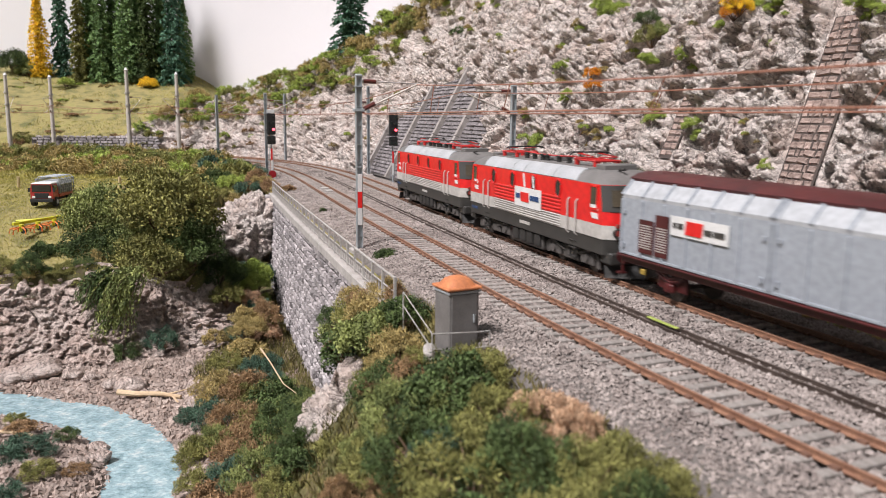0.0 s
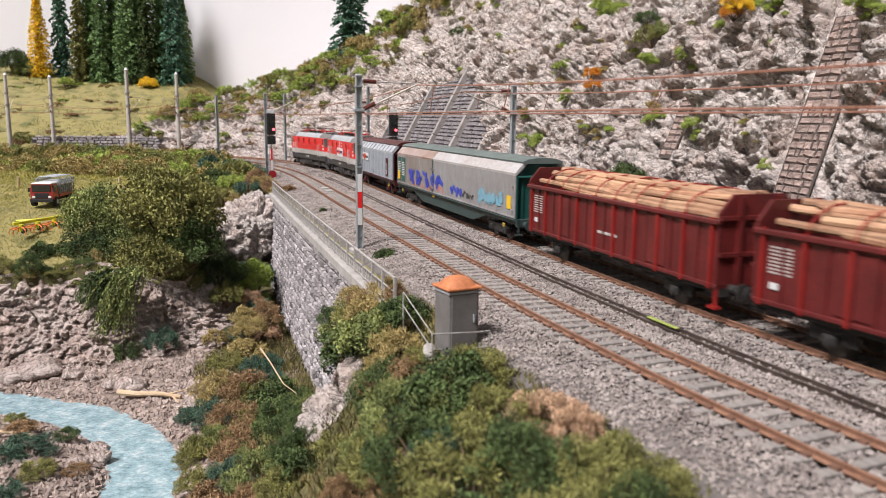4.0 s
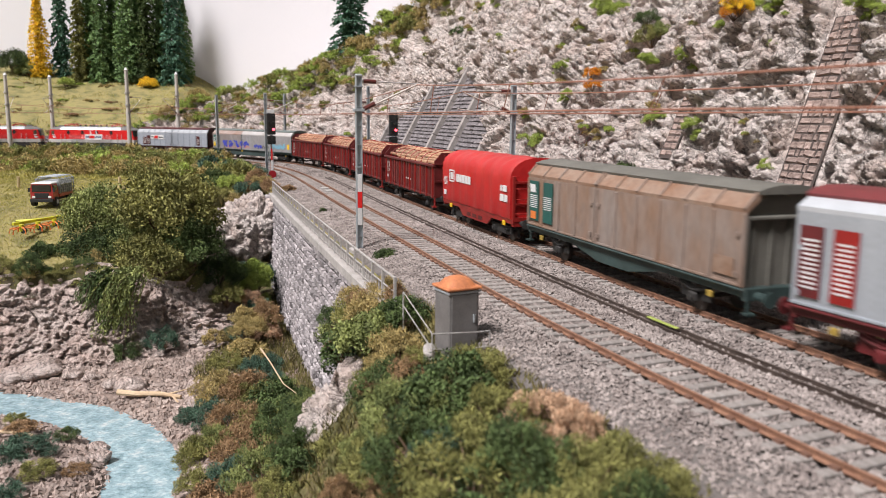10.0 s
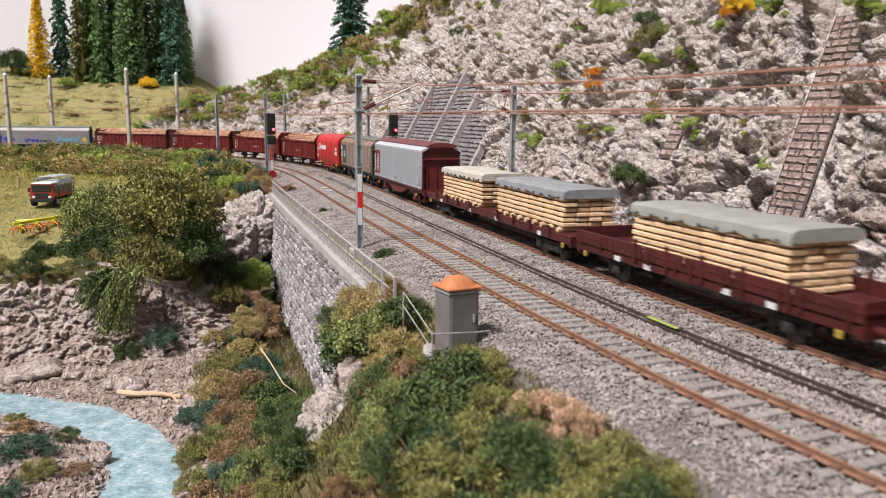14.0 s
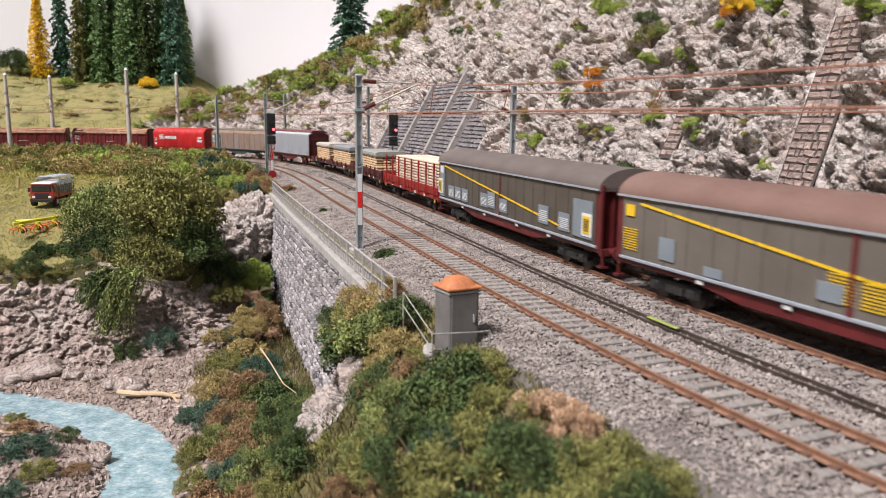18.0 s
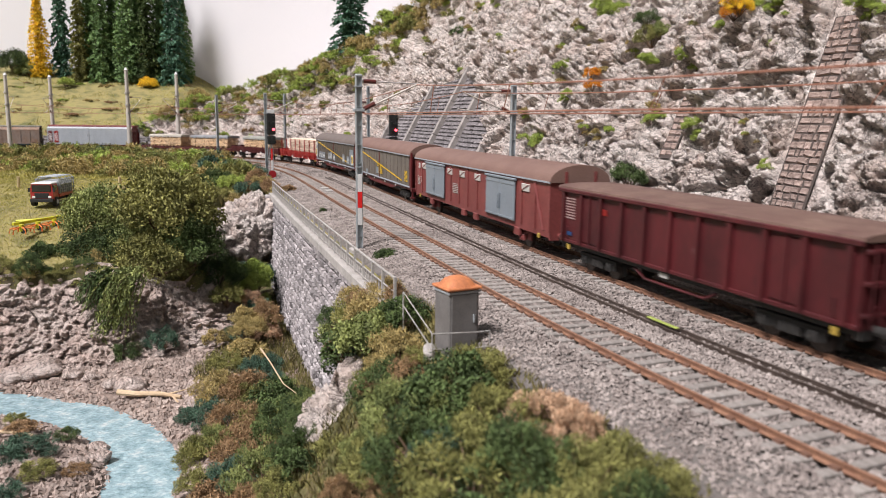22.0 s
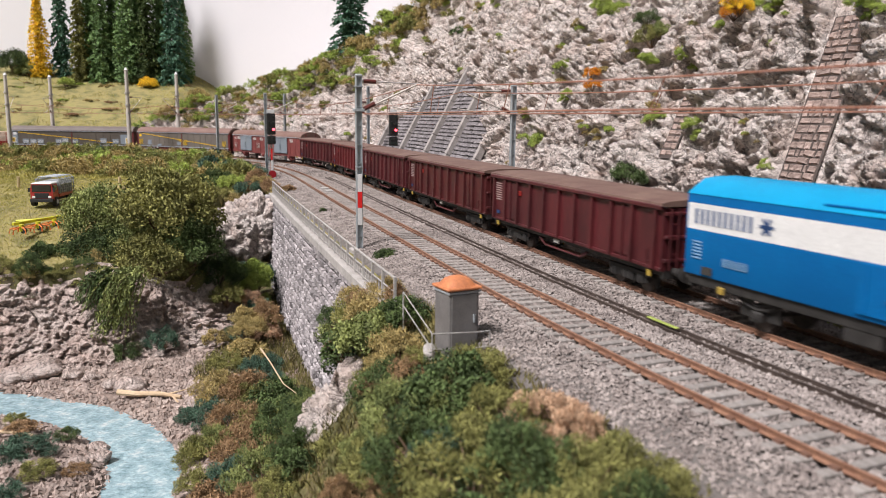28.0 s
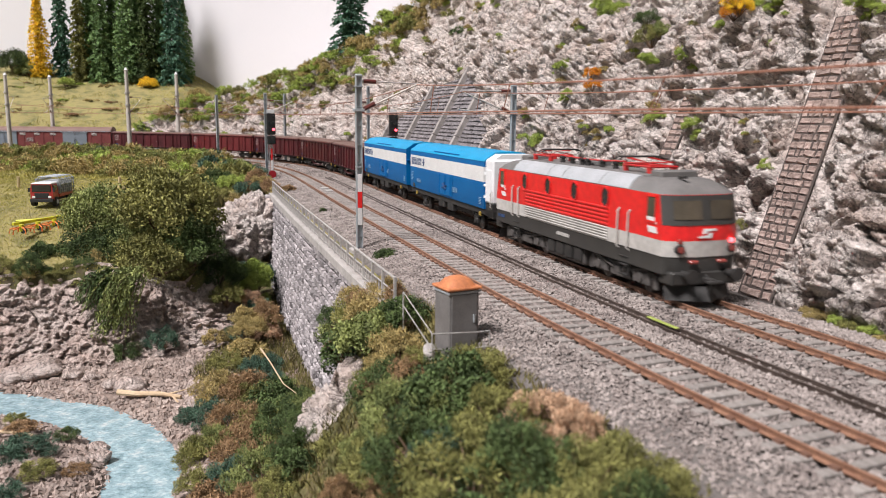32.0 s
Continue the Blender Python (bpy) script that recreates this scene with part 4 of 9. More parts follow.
def locomotive(label, front, rear, plate_on=False, lamps=False):
    ob = thing("electric_locomotive", label, "locomotive", group="electric locomotives of the train")
    half = (front - rear) / 2
    mid = (front + rear) / 2
    W_ = 1.47
    LIFT[:] = [[0, 0.2, 0.8, 1.45, 2.0, 3.06, 3.72, 4.4], [0, 0.2, 0.93, 1.57, 2.1, 3.6, 4.08, 4.72]]
    part("skirt", band([(0.80, 1.36, 0.0), (0.86, W_ - 0.03, 0.0), (1.42, W_ - 0.03, 0.0), (1.45, W_ - 0.02, 0.0)], half - 0.02), SKIRT, ob, "dark grey lower skirt")
    part("lower_band", band([(1.45, W_, 0.30), (2.0, W_, 0.30)], half), OFFWHITE, ob, "light grey lower body band")
    part("body", band([(2.0, W_, 0.30), (2.12, W_, 0.30), (3.06, W_ - 0.01, 0.30)], half), RED, ob, "red upper body")
    part("roof", band([(3.06, W_ - 0.02, 0.30), (3.12, W_ - 0.05, 0.32), (3.42, 1.28, 0.55), (3.62, 1.10, 0.75), (3.72, 0.80, 0.95)], half, True), ROOFDARK, ob, "grey cab roof")
    # bright roof panels along both shoulders
    for side in (1, -1):
        for a, b in ((-5.0, -2.9), (-2.86, 0.2), (0.24, 1.55), (1.6, 5.2)):
            m = Mesh().prism([(side * 1.46, 3.10), (side * 1.30, 3.46), (side * 1.10, 3.68), (side * 0.92, 3.74), (side * 0.92, 3.66), (side * 1.38, 3.08)], a, b)
            part("roof_panel", m, SILVER, ob, "silver roof panel")
    m = Mesh().box(-5.2, 5.3, -0.9, 0.9, 3.6, 3.78, 0.05)
    part("roof_deck", m, ROOFDARK, ob)
    # grille: fine ribs, red above and light below
    for side in (1, -1):
        for mat_, z0, n in ((RED, 2.03, 5), (OFFWHITE, 1.5, 5)):
            for i in range(n):
                z = z0 + i * 0.108
                part("grille_rib", Mesh().box(-3.7, 3.7, side * 1.46, side * 1.505, z, z + 0.06, 0.012), mat_, ob)
        # round windows
        for x in (-3.45, -1.0, 1.42, 3.82):
            ring = [(x + 0.28 * math.cos(a), side * 1.49, 2.76 + 0.27 * math.sin(a)) for a in np.linspace(0, 2 * math.pi, 17)]
            w = part("porthole", Mesh().add([(x + 0.26 * math.cos(a), side * 1.485, 2.76 + 0.25 * math.sin(a)) for a in np.linspace(0, 2 * math.pi, 17)[:-1]], [tuple(range(16))]), PORTGLASS, ob, "round side window")
            part("window_frame", Mesh().tube(ring, 0.035, 6), RED, w)
        for x in (-6.5, 6.5):
            w = part("cab_window", Mesh().box(x - 0.25, x + 0.25, side * 1.45, side * 1.485, 2.42, 2.98, 0.02), CABGLASS, ob, "cab side window")
            fr = Mesh()
            for a, b, c_, d_ in ((-0.31, 0.31, 2.36, 2.42), (-0.31, 0.31, 2.98, 3.03), (-0.31, -0.25, 2.36, 3.03), (0.25, 0.31, 2.36, 3.03)):
                fr.box(x + a, x + b, side * 1.45, side * 1.50, c_, d_)
            part("window_frame", fr, RED, w)
        for x in (-5.2, -4.5, 4.4, 5.1):
            m = Mesh().tube([(x, side * 1.47, 1.35), (x, side * 1.56, 1.42), (x, side * 1.56, 2.50), (x, side * 1.47, 2.56)], 0.035, 6)
            part("handrail", m, OFFWHITE, ob, "grey door handrail")
        for x in (-4.85, 4.75):
            m = Mesh()
            for z in (0.45, 0.75, 1.05):
                m.box(x - 0.28, x + 0.28, side * 1.3, side * 1.48, z, z + 0.05, 0.01)
            m.box(x - 0.28, x - 0.23, side * 1.36, side * 1.42, 0.45, 1.2).box(x + 0.23, x + 0.28, side * 1.36, side * 1.42, 0.45, 1.2)
            part("step", m, BLACK, ob)
        for x in (-6.55, 6.35):
            for k, (q, z) in enumerate(((0.0, 2.36), (-0.08, 2.14))):
                w = 0.30
                part("emblem", Mesh().add([(x + q - w, side * 1.492, z), (x + q + w - 0.1, side * 1.492, z), (x + q + w, side * 1.492, z + 0.15), (x + q - w + 0.1, side * 1.492, z + 0.15),
                                           (x + q - w, side * 1.482, z), (x + q + w - 0.1, side * 1.482, z), (x + q + w, side * 1.482, z + 0.15), (x + q - w + 0.1, side * 1.482, z + 0.15)],
                                          [(0, 1, 2, 3), (7, 6, 5, 4), (0, 4, 5, 1), (2, 6, 7, 3), (1, 5, 6, 2), (0, 3, 7, 4)]), PLATE, ob, "white slanted emblem", 0)
    bars(ob, -0.6, 0.5, 1.1, 1.24, 1, OFFWHITE, 1.44, 3, "number_bars", 4)
    bars(ob, 6.2, 7.0, 1.1, 1.24, 1, MARKBLUE, 1.44, 4, "maker_plate", 1)
    # cab fronts
    for end in (1, -1):
        s_ = part("windscreen_surround", nose_patch(half, -1.47, 1.47, 2.36, 3.05, 0.02, 0.30, end, 13), SKIRT, ob, "dark grey windscreen surround")
        for y0, y1 in ((-1.16, -0.17), (0.17, 1.16)):
            part("windscreen", nose_patch(half, y0, y1, 2.50, 2.93, 0.045, 0.30, end), CABGLASS, s_, "tinted windscreen")
            part("wiper", Mesh().tube([(end * (half + 0.06 - 0.35), end * (y0 + y1) / 2, 2.98), (end * (half + 0.04 - 0.2), end * ((y0 + y1) / 2 + 0.3), 2.5)], 0.025, 5), BLACK, s_)
        for pts in (((-0.12, 2.28), (0.36, 2.28), (0.33, 2.24), (0.0, 2.22), (-0.04, 2.18), (-0.20, 2.16)), ((0.20, 2.19), (0.04, 2.17), (0.0, 2.13), (-0.33, 2.11), (-0.36, 2.07), (0.12, 2.07))):
            m = Mesh()
            for off in (0.01, 0.035):
                m.add([(end * (half + off - 0.40 * abs(y / 1.47) ** 4 - 0.30 * max(0, z - 2.1)), -y, z) for y, z in pts], [tuple(range(6))])
            m.f += [(k, (k + 1) % 6, 6 + (k + 1) % 6, 6 + k) for k in range(6)]
            part("front_emblem", m, PLATE, ob, "white slanted emblem", 0)
        for y in (-1.0, 1.0):
            lit = lamps and end == -1 and y < 0
            x = end * (half - 0.40 * (1.0 / 1.47) ** 4)
            h_ = part("headlamp", Mesh().tube([(x - end * 0.15, y, 1.72), (x + end * 0.10, y, 1.72)], 0.16, 12), BLACK, ob, "round lamp housing")
            part("lens", Mesh().tube([(x + end * 0.06, y, 1.72), (x + end * 0.12, y, 1.72)], 0.12, 12), LAMPGLASS, h_)
            t_ = part("tail_lamp", Mesh().tube([(x - end * 0.1, y * 1.0, 1.98), (x + end * 0.07, y * 1.0, 1.98)], 0.075, 10), TAILLAMP if lit else LAMPGLASS, ob, "glowing red tail lamp" if lit else "unlit red tail lamp")
        m = Mesh().box(end * (half - 0.75), end * (half + 0.02), -1.3, 1.3, 0.55, 0.95, 0.05)
        part("buffer_beam", m, SKIRT, ob)
        m = Mesh().add([(end * (half - 0.5), -1.25, 0.5), (end * (half - 0.5), 1.25, 0.5), (end * (half + 0.1), 0, 0.5), (end * (half - 0.35), -1.3, 0.1), (end * (half - 0.35), 1.3, 0.1), (end * (half + 0.35), 0, 0.1)],
                       [(0, 2, 5, 3), (2, 1, 4, 5), (0, 1, 2), (3, 5, 4), (0, 3, 4, 1)])
        part("snow_plough", m, BLACK, ob, "black snow plough")
        for y in (-0.55, 0.55):
            part("hose_coupling", Mesh().box(end * (half + 0.0), end * (half + 0.16), y - 0.16, y + 0.16, 1.24, 1.36, 0.03), LAMPGLASS, ob)
        part("roof_horn", Mesh().tube([(end * (half - 1.3), 0.3, 3.62), (end * (half - 1.3), 0.3, 3.75), (end * (half - 0.9), 0.3, 3.78)], 0.06, 8), BLACK, ob)
        part("roof_box", Mesh().box(end * (half - 2.4), end * (half - 1.7), -0.75, 0.75, 3.66, 3.95, 0.05), ROOFDARK, ob)
    buffers(ob, half, BLACK, 1.02)
    bogies(ob, (-4.2, 4.2), True)
    part("transformer_case", Mesh().box(-1.6, 1.7, -1.25, 1.25, 0.22, 0.85, 0.08), GEAR, ob)
    for side in (1, -1):
        for x in (-1.2, -0.4, 0.4, 1.2):
            part("equipment_box", Mesh().box(x - 0.32, x + 0.32, side * 1.2, side * 1.36, 0.35, 0.8, 0.03), BLACK, ob)
    pantograph(ob, -4.0, 1)
    pantograph(ob, 4.0, -1)
    m = Mesh().tube([(-2.9, 0.35, 4.12), (-1.0, 0.35, 4.05), (0.8, 0.35, 4.05), (2.9, 0.35, 4.12)], 0.04, 6)
    part("roof_cable", m, PANTO, ob, "red high-voltage roof line")
    for x in (-2.2, -1.2, 0.0, 0.5, 1.4, 2.3):
        part("insulator", Mesh().tube([(x, 0.35, 3.76), (x, 0.35, 4.08)], 0.12, 8).tube([(x, 0.35, 4.0), (x, 0.35, 4.06)], 0.17, 8), BLACK, ob)
    part("circuit_breaker", Mesh().box(-0.3, 0.9, -0.6, 0.1, 3.76, 4.0, 0.05), ROOFDARK, ob)
    if plate_on:
        plate(ob, -1.9, 1.0, 1.92, 2.58, PLATE, 1.51, "sign_plate", "white sign plate on the red side")
        plate(ob, -0.65, 0.25, 2.12, 2.42, RED, 1.535, "sign_mark", "red block of the sign", slant=0.05)
        bars(ob, 0.35, 0.85, 2.2, 2.36, 1, MARKBLUE, 1.535, 8, "sign_bars", 2)
        bars(ob, -1.7, -0.75, 2.2, 2.36, 1, MARKBLUE, 1.535, 9, "sign_bars", 3)
        for x in (-1.1, -0.1):
            plate(ob, x, x + 0.16, 2.6, 3.02, PLATE, 1.475, "stripe", "white slanted stripe", slant=0.14)
    LIFT.clear()
    TRAINS.append((ob, mid, 4.2))
    return ob


# ---- sliding-wall wagon ----
def sliding_wagon(label, front, rear, side, shoulder, roof, frame_, ends, panels=4, truss=0.0, two_axle=True, side_top=3.30, roof_z=(3.92, 4.2), split=0.5, ribbed=True, rails_mat=None):
    ob, half, mid = wagon("sliding_wall_wagon", label, front, rear)
    L = 2 * half
    for end in (1, -1):
        m = Mesh().prism([(-1.32, 1.2), (1.32, 1.2), (1.34, side_top), (1.0, roof_z[0] - 0.05), (0.5, roof_z[1] - 0.06), (-0.5, roof_z[1] - 0.06), (-1.0, roof_z[0] - 0.05), (-1.34, side_top)], end * (half - 0.35), end * (half - 0.25))
        e_ = part("end_wall", m, ends, ob)
        for y in (-0.95, -0.32, 0.32, 0.95):
            part("end_post", Mesh().box(end * (half - 0.25), end * (half - 0.19), y - 0.05, y + 0.05, 1.2, 3.3), ends, e_)
        part("end_rail", Mesh().box(end * (half - 0.25), end * (half - 0.06), -1.34, 1.34, 3.22, 3.34, 0.03), ends, e_)
        for y in (-1.3, 1.3):
            part("corner_post", Mesh().box(end * (half - 0.3), end * (half - 0.06), y - 0.07, y + 0.07, 1.15, 3.34, 0.03), ends, e_)
    # two long sliding walls a side, with their pale sloping shoulders
    cut = -half + L * (1 - split)
    for sgn in (1, -1):
        for a, b in ((-half + 0.05, cut - 0.03), (cut + 0.03, half - 0.05)):
            m = Mesh().box(a, b, sgn * 1.34, sgn * 1.40, 1.30, side_top, 0.01)
            n = max(2, round((b - a) / (L / (2 * panels))))
            w = part("sliding_wall", m, side, ob)
            if ribbed:
                for i in range(n + 1):
                    x = a + 0.06 + (b - a - 0.12) * i / n
                    part("rib", Mesh().box(x - 0.05, x + 0.05, sgn * 1.39, sgn * 1.455, 1.38, side_top - 0.04, 0.015), side, w)
            part("wall_edge", Mesh().box(a, b, sgn * 1.39, sgn * 1.43, 1.30, 1.38, 0.01), side, w)
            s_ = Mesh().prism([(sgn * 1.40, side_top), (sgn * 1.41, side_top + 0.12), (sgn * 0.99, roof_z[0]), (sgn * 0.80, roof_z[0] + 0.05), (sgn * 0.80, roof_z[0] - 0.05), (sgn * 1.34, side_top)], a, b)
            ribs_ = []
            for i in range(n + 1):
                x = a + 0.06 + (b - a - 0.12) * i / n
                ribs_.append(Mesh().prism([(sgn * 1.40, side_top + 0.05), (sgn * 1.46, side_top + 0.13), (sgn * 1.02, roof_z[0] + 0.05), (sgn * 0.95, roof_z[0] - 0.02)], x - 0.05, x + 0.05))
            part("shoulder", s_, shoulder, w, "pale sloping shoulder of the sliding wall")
            for one in ribs_ if ribbed else ():
                part("shoulder_rib", one, side, w)
            for x in (a + 0.25, b - 0.25):
                part("latch", Mesh().box(x - 0.06, x + 0.06, sgn * 1.42, sgn * 1.49, 1.55, 1.72, 0.01).box(x - 0.06, x + 0.06, sgn * 1.42, sgn * 1.48, 2.75, 2.88, 0.01), side, w)
    z0, z1 = roof_z
    m = Mesh().prism([(1.02, z0 - 0.04), (1.06, z0 + 0.06), (0.75, z1 - 0.06), (0.35, z1), (-0.35, z1), (-0.75, z1 - 0.06), (-1.06, z0 + 0.06), (-1.02, z0 - 0.04)], -half - 0.02, half + 0.02)
    part("roof", m, roof, ob)
    underframe(ob, half + 0.02, frame_, 0.98, 1.26, truss)
    for sgn in (1, -1):
        part("door_rail", Mesh().box(-half, half, sgn * 1.38, sgn * 1.46, 1.20, 1.27, 0.02), rails_mat or frame_, ob)
        for x in (-half + 1.5, half - 1.4):
            part("brake_handle", Mesh().box(x - 0.12, x + 0.12, sgn * 1.3, sgn * 1.38, 0.72, 0.92, 0.02), DULLYELLOW, ob, "yellow brake handle")
    if two_axle:
        axles(ob, (-half + 2.6, half - 2.6), frame_ if frame_ is not TEALGREY else BLACK)
        done(ob, mid, half - 2.6)
    else:
        bogies(ob, (-half + 2.9, half - 2.9))
        done(ob, mid, half - 2.9)
    for end in (1, -1):
        for y in (-1.2, 1.2):
            part("corner_step", Mesh().box(end * (half - 0.05), end * (half + 0.2), y - 0.15, y + 0.15, 0.5, 0.56).box(end * (half - 0.02), end * (half + 0.04), y - 0.04, y + 0.04, 0.5, 1.0), frame_, ob)
    buffers(ob, half + 0.02, frame_)
    return ob, half


# ---- sleepers ----
CHAIR = mat("rusty_rail_chair", (0.22, 0.11, 0.07), (0.13, 0.07, 0.05), 0.7, size=0.2)


def sleeper_mesh():
    m = Mesh().box(-0.13, 0.13, -1.28, 1.28, -0.40, -0.155, 0.02)
    n = len(m.f)
    for y in (-0.755, 0.755):
        m.box(-0.10, 0.10, y - 0.17, y - 0.06, -0.16, -0.09)
        m.box(-0.10, 0.10, y + 0.06, y + 0.17, -0.16, -0.09)
    me = to_data("sleeper", m, [SLEEPER, CHAIR], 0)
    me.polygons.foreach_set("material_index", [0 if i < n else 1 for i in range(len(m.f))])
    return me


SL = sleeper_mesh()
rnd = random.Random(5)
for tr, o_ in TRACKS:
    s_ = -13.0
    rest = Mesh()
    while s_ < 132:
        p_, t_ = at(s_, o_)
        if s_ < 100:
            sl = new("sleeper", SL)
            sl.parent = tr
            sl.matrix_basis = pose(p_[0] * K, p_[1] * K, rnd.uniform(-0.01, 0.01) * K, 0, 0, math.degrees(t_) + rnd.uniform(-1, 1))
        else:
            b_ = Mesh().box(-0.13, 0.13, -1.28, 1.28, -0.40, -0.175).turned(Matrix.Translation((p_[0], p_[1], 0)) @ Matrix.Rotation(t_, 4, "Z"))
            rest.add(b_.v, b_.f)
        s_ += SLEEPERS
    tagged(part("far_sleepers", rest, SLEEPER, tr, "", 0), kind="stuff")

# ---- ballast stones ----
rg = np.random.default_rng(3)


def stones(n, s0, s1, o0, o1, r0, r1, zf):
    s_, o_ = rg.uniform(s0, s1, n), rg.uniform(o0, o1, n)
    keep = np.ones(n, bool)
    for _, to in TRACKS:
        on = (np.abs(o_ - to) < 1.26) & (((s_ + 13.0 + 0.16) % SLEEPERS) < 0.32)
        near_rail = np.abs(np.abs(o_ - to) - 0.755) < 0.10
        keep &= ~on & ~near_rail
    s_, o_ = s_[keep], o_[keep]
    c = line(s_, o_, 0.0)
    c[:, 2] = zf(o_) + rg.uniform(-0.03, 0.05, len(s_))
    for _, to in TRACKS:
        c[:, 2] -= np.where(np.abs(o_ - to) < 1.25, 0.035, 0.0)
    return c, rg.uniform(r0, r1, len(s_))


BED_O = [-4.6, -3.2, -2.4, -1.7, -0.9, 0.9, 1.8, 2.6, 3.4, 4.4, 6.2, 7.0, 7.6, 8.4, 8.9]
BED_Z = [-0.7, -0.55, -0.38, -0.20, -0.20, -0.20, -0.26, -0.34, -0.26, -0.20, -0.20, -0.21, -0.36, -0.5, -0.75]


def bed_z(o):
    return np.interp(o, BED_O, BED_Z)


OCT = np.array([(1, 0, 0), (-0.2, 1, 0.1), (-1, 0.1, 0), (0.1, -1, -0.1), (0, 0.1, 1), (0, 0, -1)], float)
OCF = np.array([(0, 1, 4), (1, 2, 4), (2, 3, 4), (3, 0, 4), (1, 0, 5), (2, 1, 5), (3, 2, 5), (0, 3, 5)])


def scatter(c, r, flat=0.75):
    n = len(c)
    a = rg.uniform(0, 2 * math.pi, n)
    b = rg.normal(0, 0.5, n)
    v = OCT[None] * (1 + rg.uniform(-0.38, 0.38, (n, 6, 3)))
    v *= rg.uniform(0.7, 1.3, (n, 1, 3))
    v[..., 2] *= flat
    x, z = v[..., 0] * np.cos(b)[:, None] - v[..., 2] * np.sin(b)[:, None], v[..., 0] * np.sin(b)[:, None] + v[..., 2] * np.cos(b)[:, None]
    y = v[..., 1]
    x, y = x * np.cos(a)[:, None] - y * np.sin(a)[:, None], x * np.sin(a)[:, None] + y * np.cos(a)[:, None]
    vs = np.stack([x, y, z], -1) * r[:, None, None] + c[:, None]
    fs = OCF[None] + 6 * np.arange(n)[:, None, None]
    return vs.reshape(-1, 3), fs.reshape(-1, 3)


sets = [stones(80000, -13, 20, -3.6, 8.3, 0.035, 0.072, bed_z), stones(46000, 20, 62, -3.6, 8.5, 0.05, 0.10, bed_z), stones(9000, 62, 130, -3.4, 8.4, 0.09, 0.16, bed_z)]
sv, sf = scatter(np.concatenate([a for a, _ in sets]), np.concatenate([b for _, b in sets]))
solid("ballast_stones", bulk("ballast_stones", sv, sf, STONE), STONE, "loose grey crushed ballast stones along both tracks", "ballast", kind="stuff")


# ---- masonry ----
def stone_block(w, h, d, rr):
    """One roughly dressed stone, its back open: x along, y up, z out."""
    q = min(w, h) * 0.14
    j = lambda: rr.uniform(-0.12, 0.12) * min(w, h, 0.5)
    v = [(-w / 2, -h / 2, -0.03), (w / 2, -h / 2, -0.03), (w / 2, h / 2, -0.03), (-w / 2, h / 2, -0.03)]
    v += [(-w / 2 + q + j(), -h / 2 + q + j(), d + j()), (w / 2 - q + j(), -h / 2 + q + j(), d + j()), (w / 2 - q + j(), h / 2 - q + j(), d + j()), (-w / 2 + q + j(), h / 2 - q + j(), d + j())]
    return v, [(4, 5, 6, 7), (0, 1, 5, 4), (1, 2, 6, 5), (2, 3, 7, 6), (3, 0, 4, 7)]


def lay(parent, cells, frame_of, mats, near, name="stone", limit=300, gap=0.05):
    """Stones set one by one; those of the near stretch are parts, the rest are joined."""
    rr = random.Random(len(cells))
    kinds = {}
    rest = Mesh()
    made = 0
    for a, b, w, h, d in cells:
        m4 = frame_of(a, b) @ Matrix.Rotation(rr.uniform(-0.05, 0.05), 4, 'Z')
        if near(a, b) and made < limit:
            key = (int(w * 40), int(h * 40), rr.randrange(2))
            if key not in kinds:
                me = Mesh()
                me.add(*stone_block(key[0] / 40 + 0.012 - gap, key[1] / 40 + 0.012 - gap, d, rr))
                kinds[key] = to_data(name, me, mats[0], 0)
            ob = new(name, kinds[key])
            ob.parent = parent
            t4 = m4.copy()
            t4.translation = m4.translation * K
            ob.matrix_basis = t4
            made += 1
        else:
            v, f = stone_block(w - gap, h - gap, d, rr)
            rest.add([tuple(m4 @ Vector(p)) for p in v], f)
    if rest.v:
        tagged(part("joined_" + name + "s", rest, mats[1], parent, "", 0), kind="stuff")


def courses(a0, a1, b0, b1, hs, ws, seed, d=(0.06, 0.17)):
    rr = random.Random(seed)
    out, b = [], b0
    while b < b1:
        h = rr.uniform(*hs)
        a = a0(b) - rr.uniform(0, ws[0])
        while a < a1(b):
            w = rr.uniform(*ws)
            hh = h * rr.uniform(0.85, 1.0)
            out.append((a + w / 2, b + h / 2 + rr.uniform(-0.02, 0.02), w, hh, rr.uniform(*d)))
            a += w
        b += h
    return out


# retaining wall over the valley
WO = 9.75
wall = tagged(new("retaining_wall"), "tall grey rubble-stone retaining wall with a concrete coping", "wall", kind="structure")
ws_ = np.arange(4.0, 47.6, 0.5)
back = np.stack([line(ws_, WO - 0.9, -0.6), line(ws_, WO - 0.02, -0.6), line(ws_, WO + 0.65, -11.0), line(ws_, WO - 0.9, -11.0)], 0)
part("backing", sheet("backing", back, MORTAR, False), MORTAR, wall)


def wall_frame(a, b):
    p, t = at(a, WO - 0.02 + 0.67 * (-0.6 - b) / 10.4, b)
    x = Vector((-math.cos(t), -math.sin(t), 0))
    n = Vector((-math.sin(t), math.cos(t), 0.065)).normalized()
    return Matrix.Translation(p) @ Matrix((x, n.cross(x), n)).transposed().to_4x4()


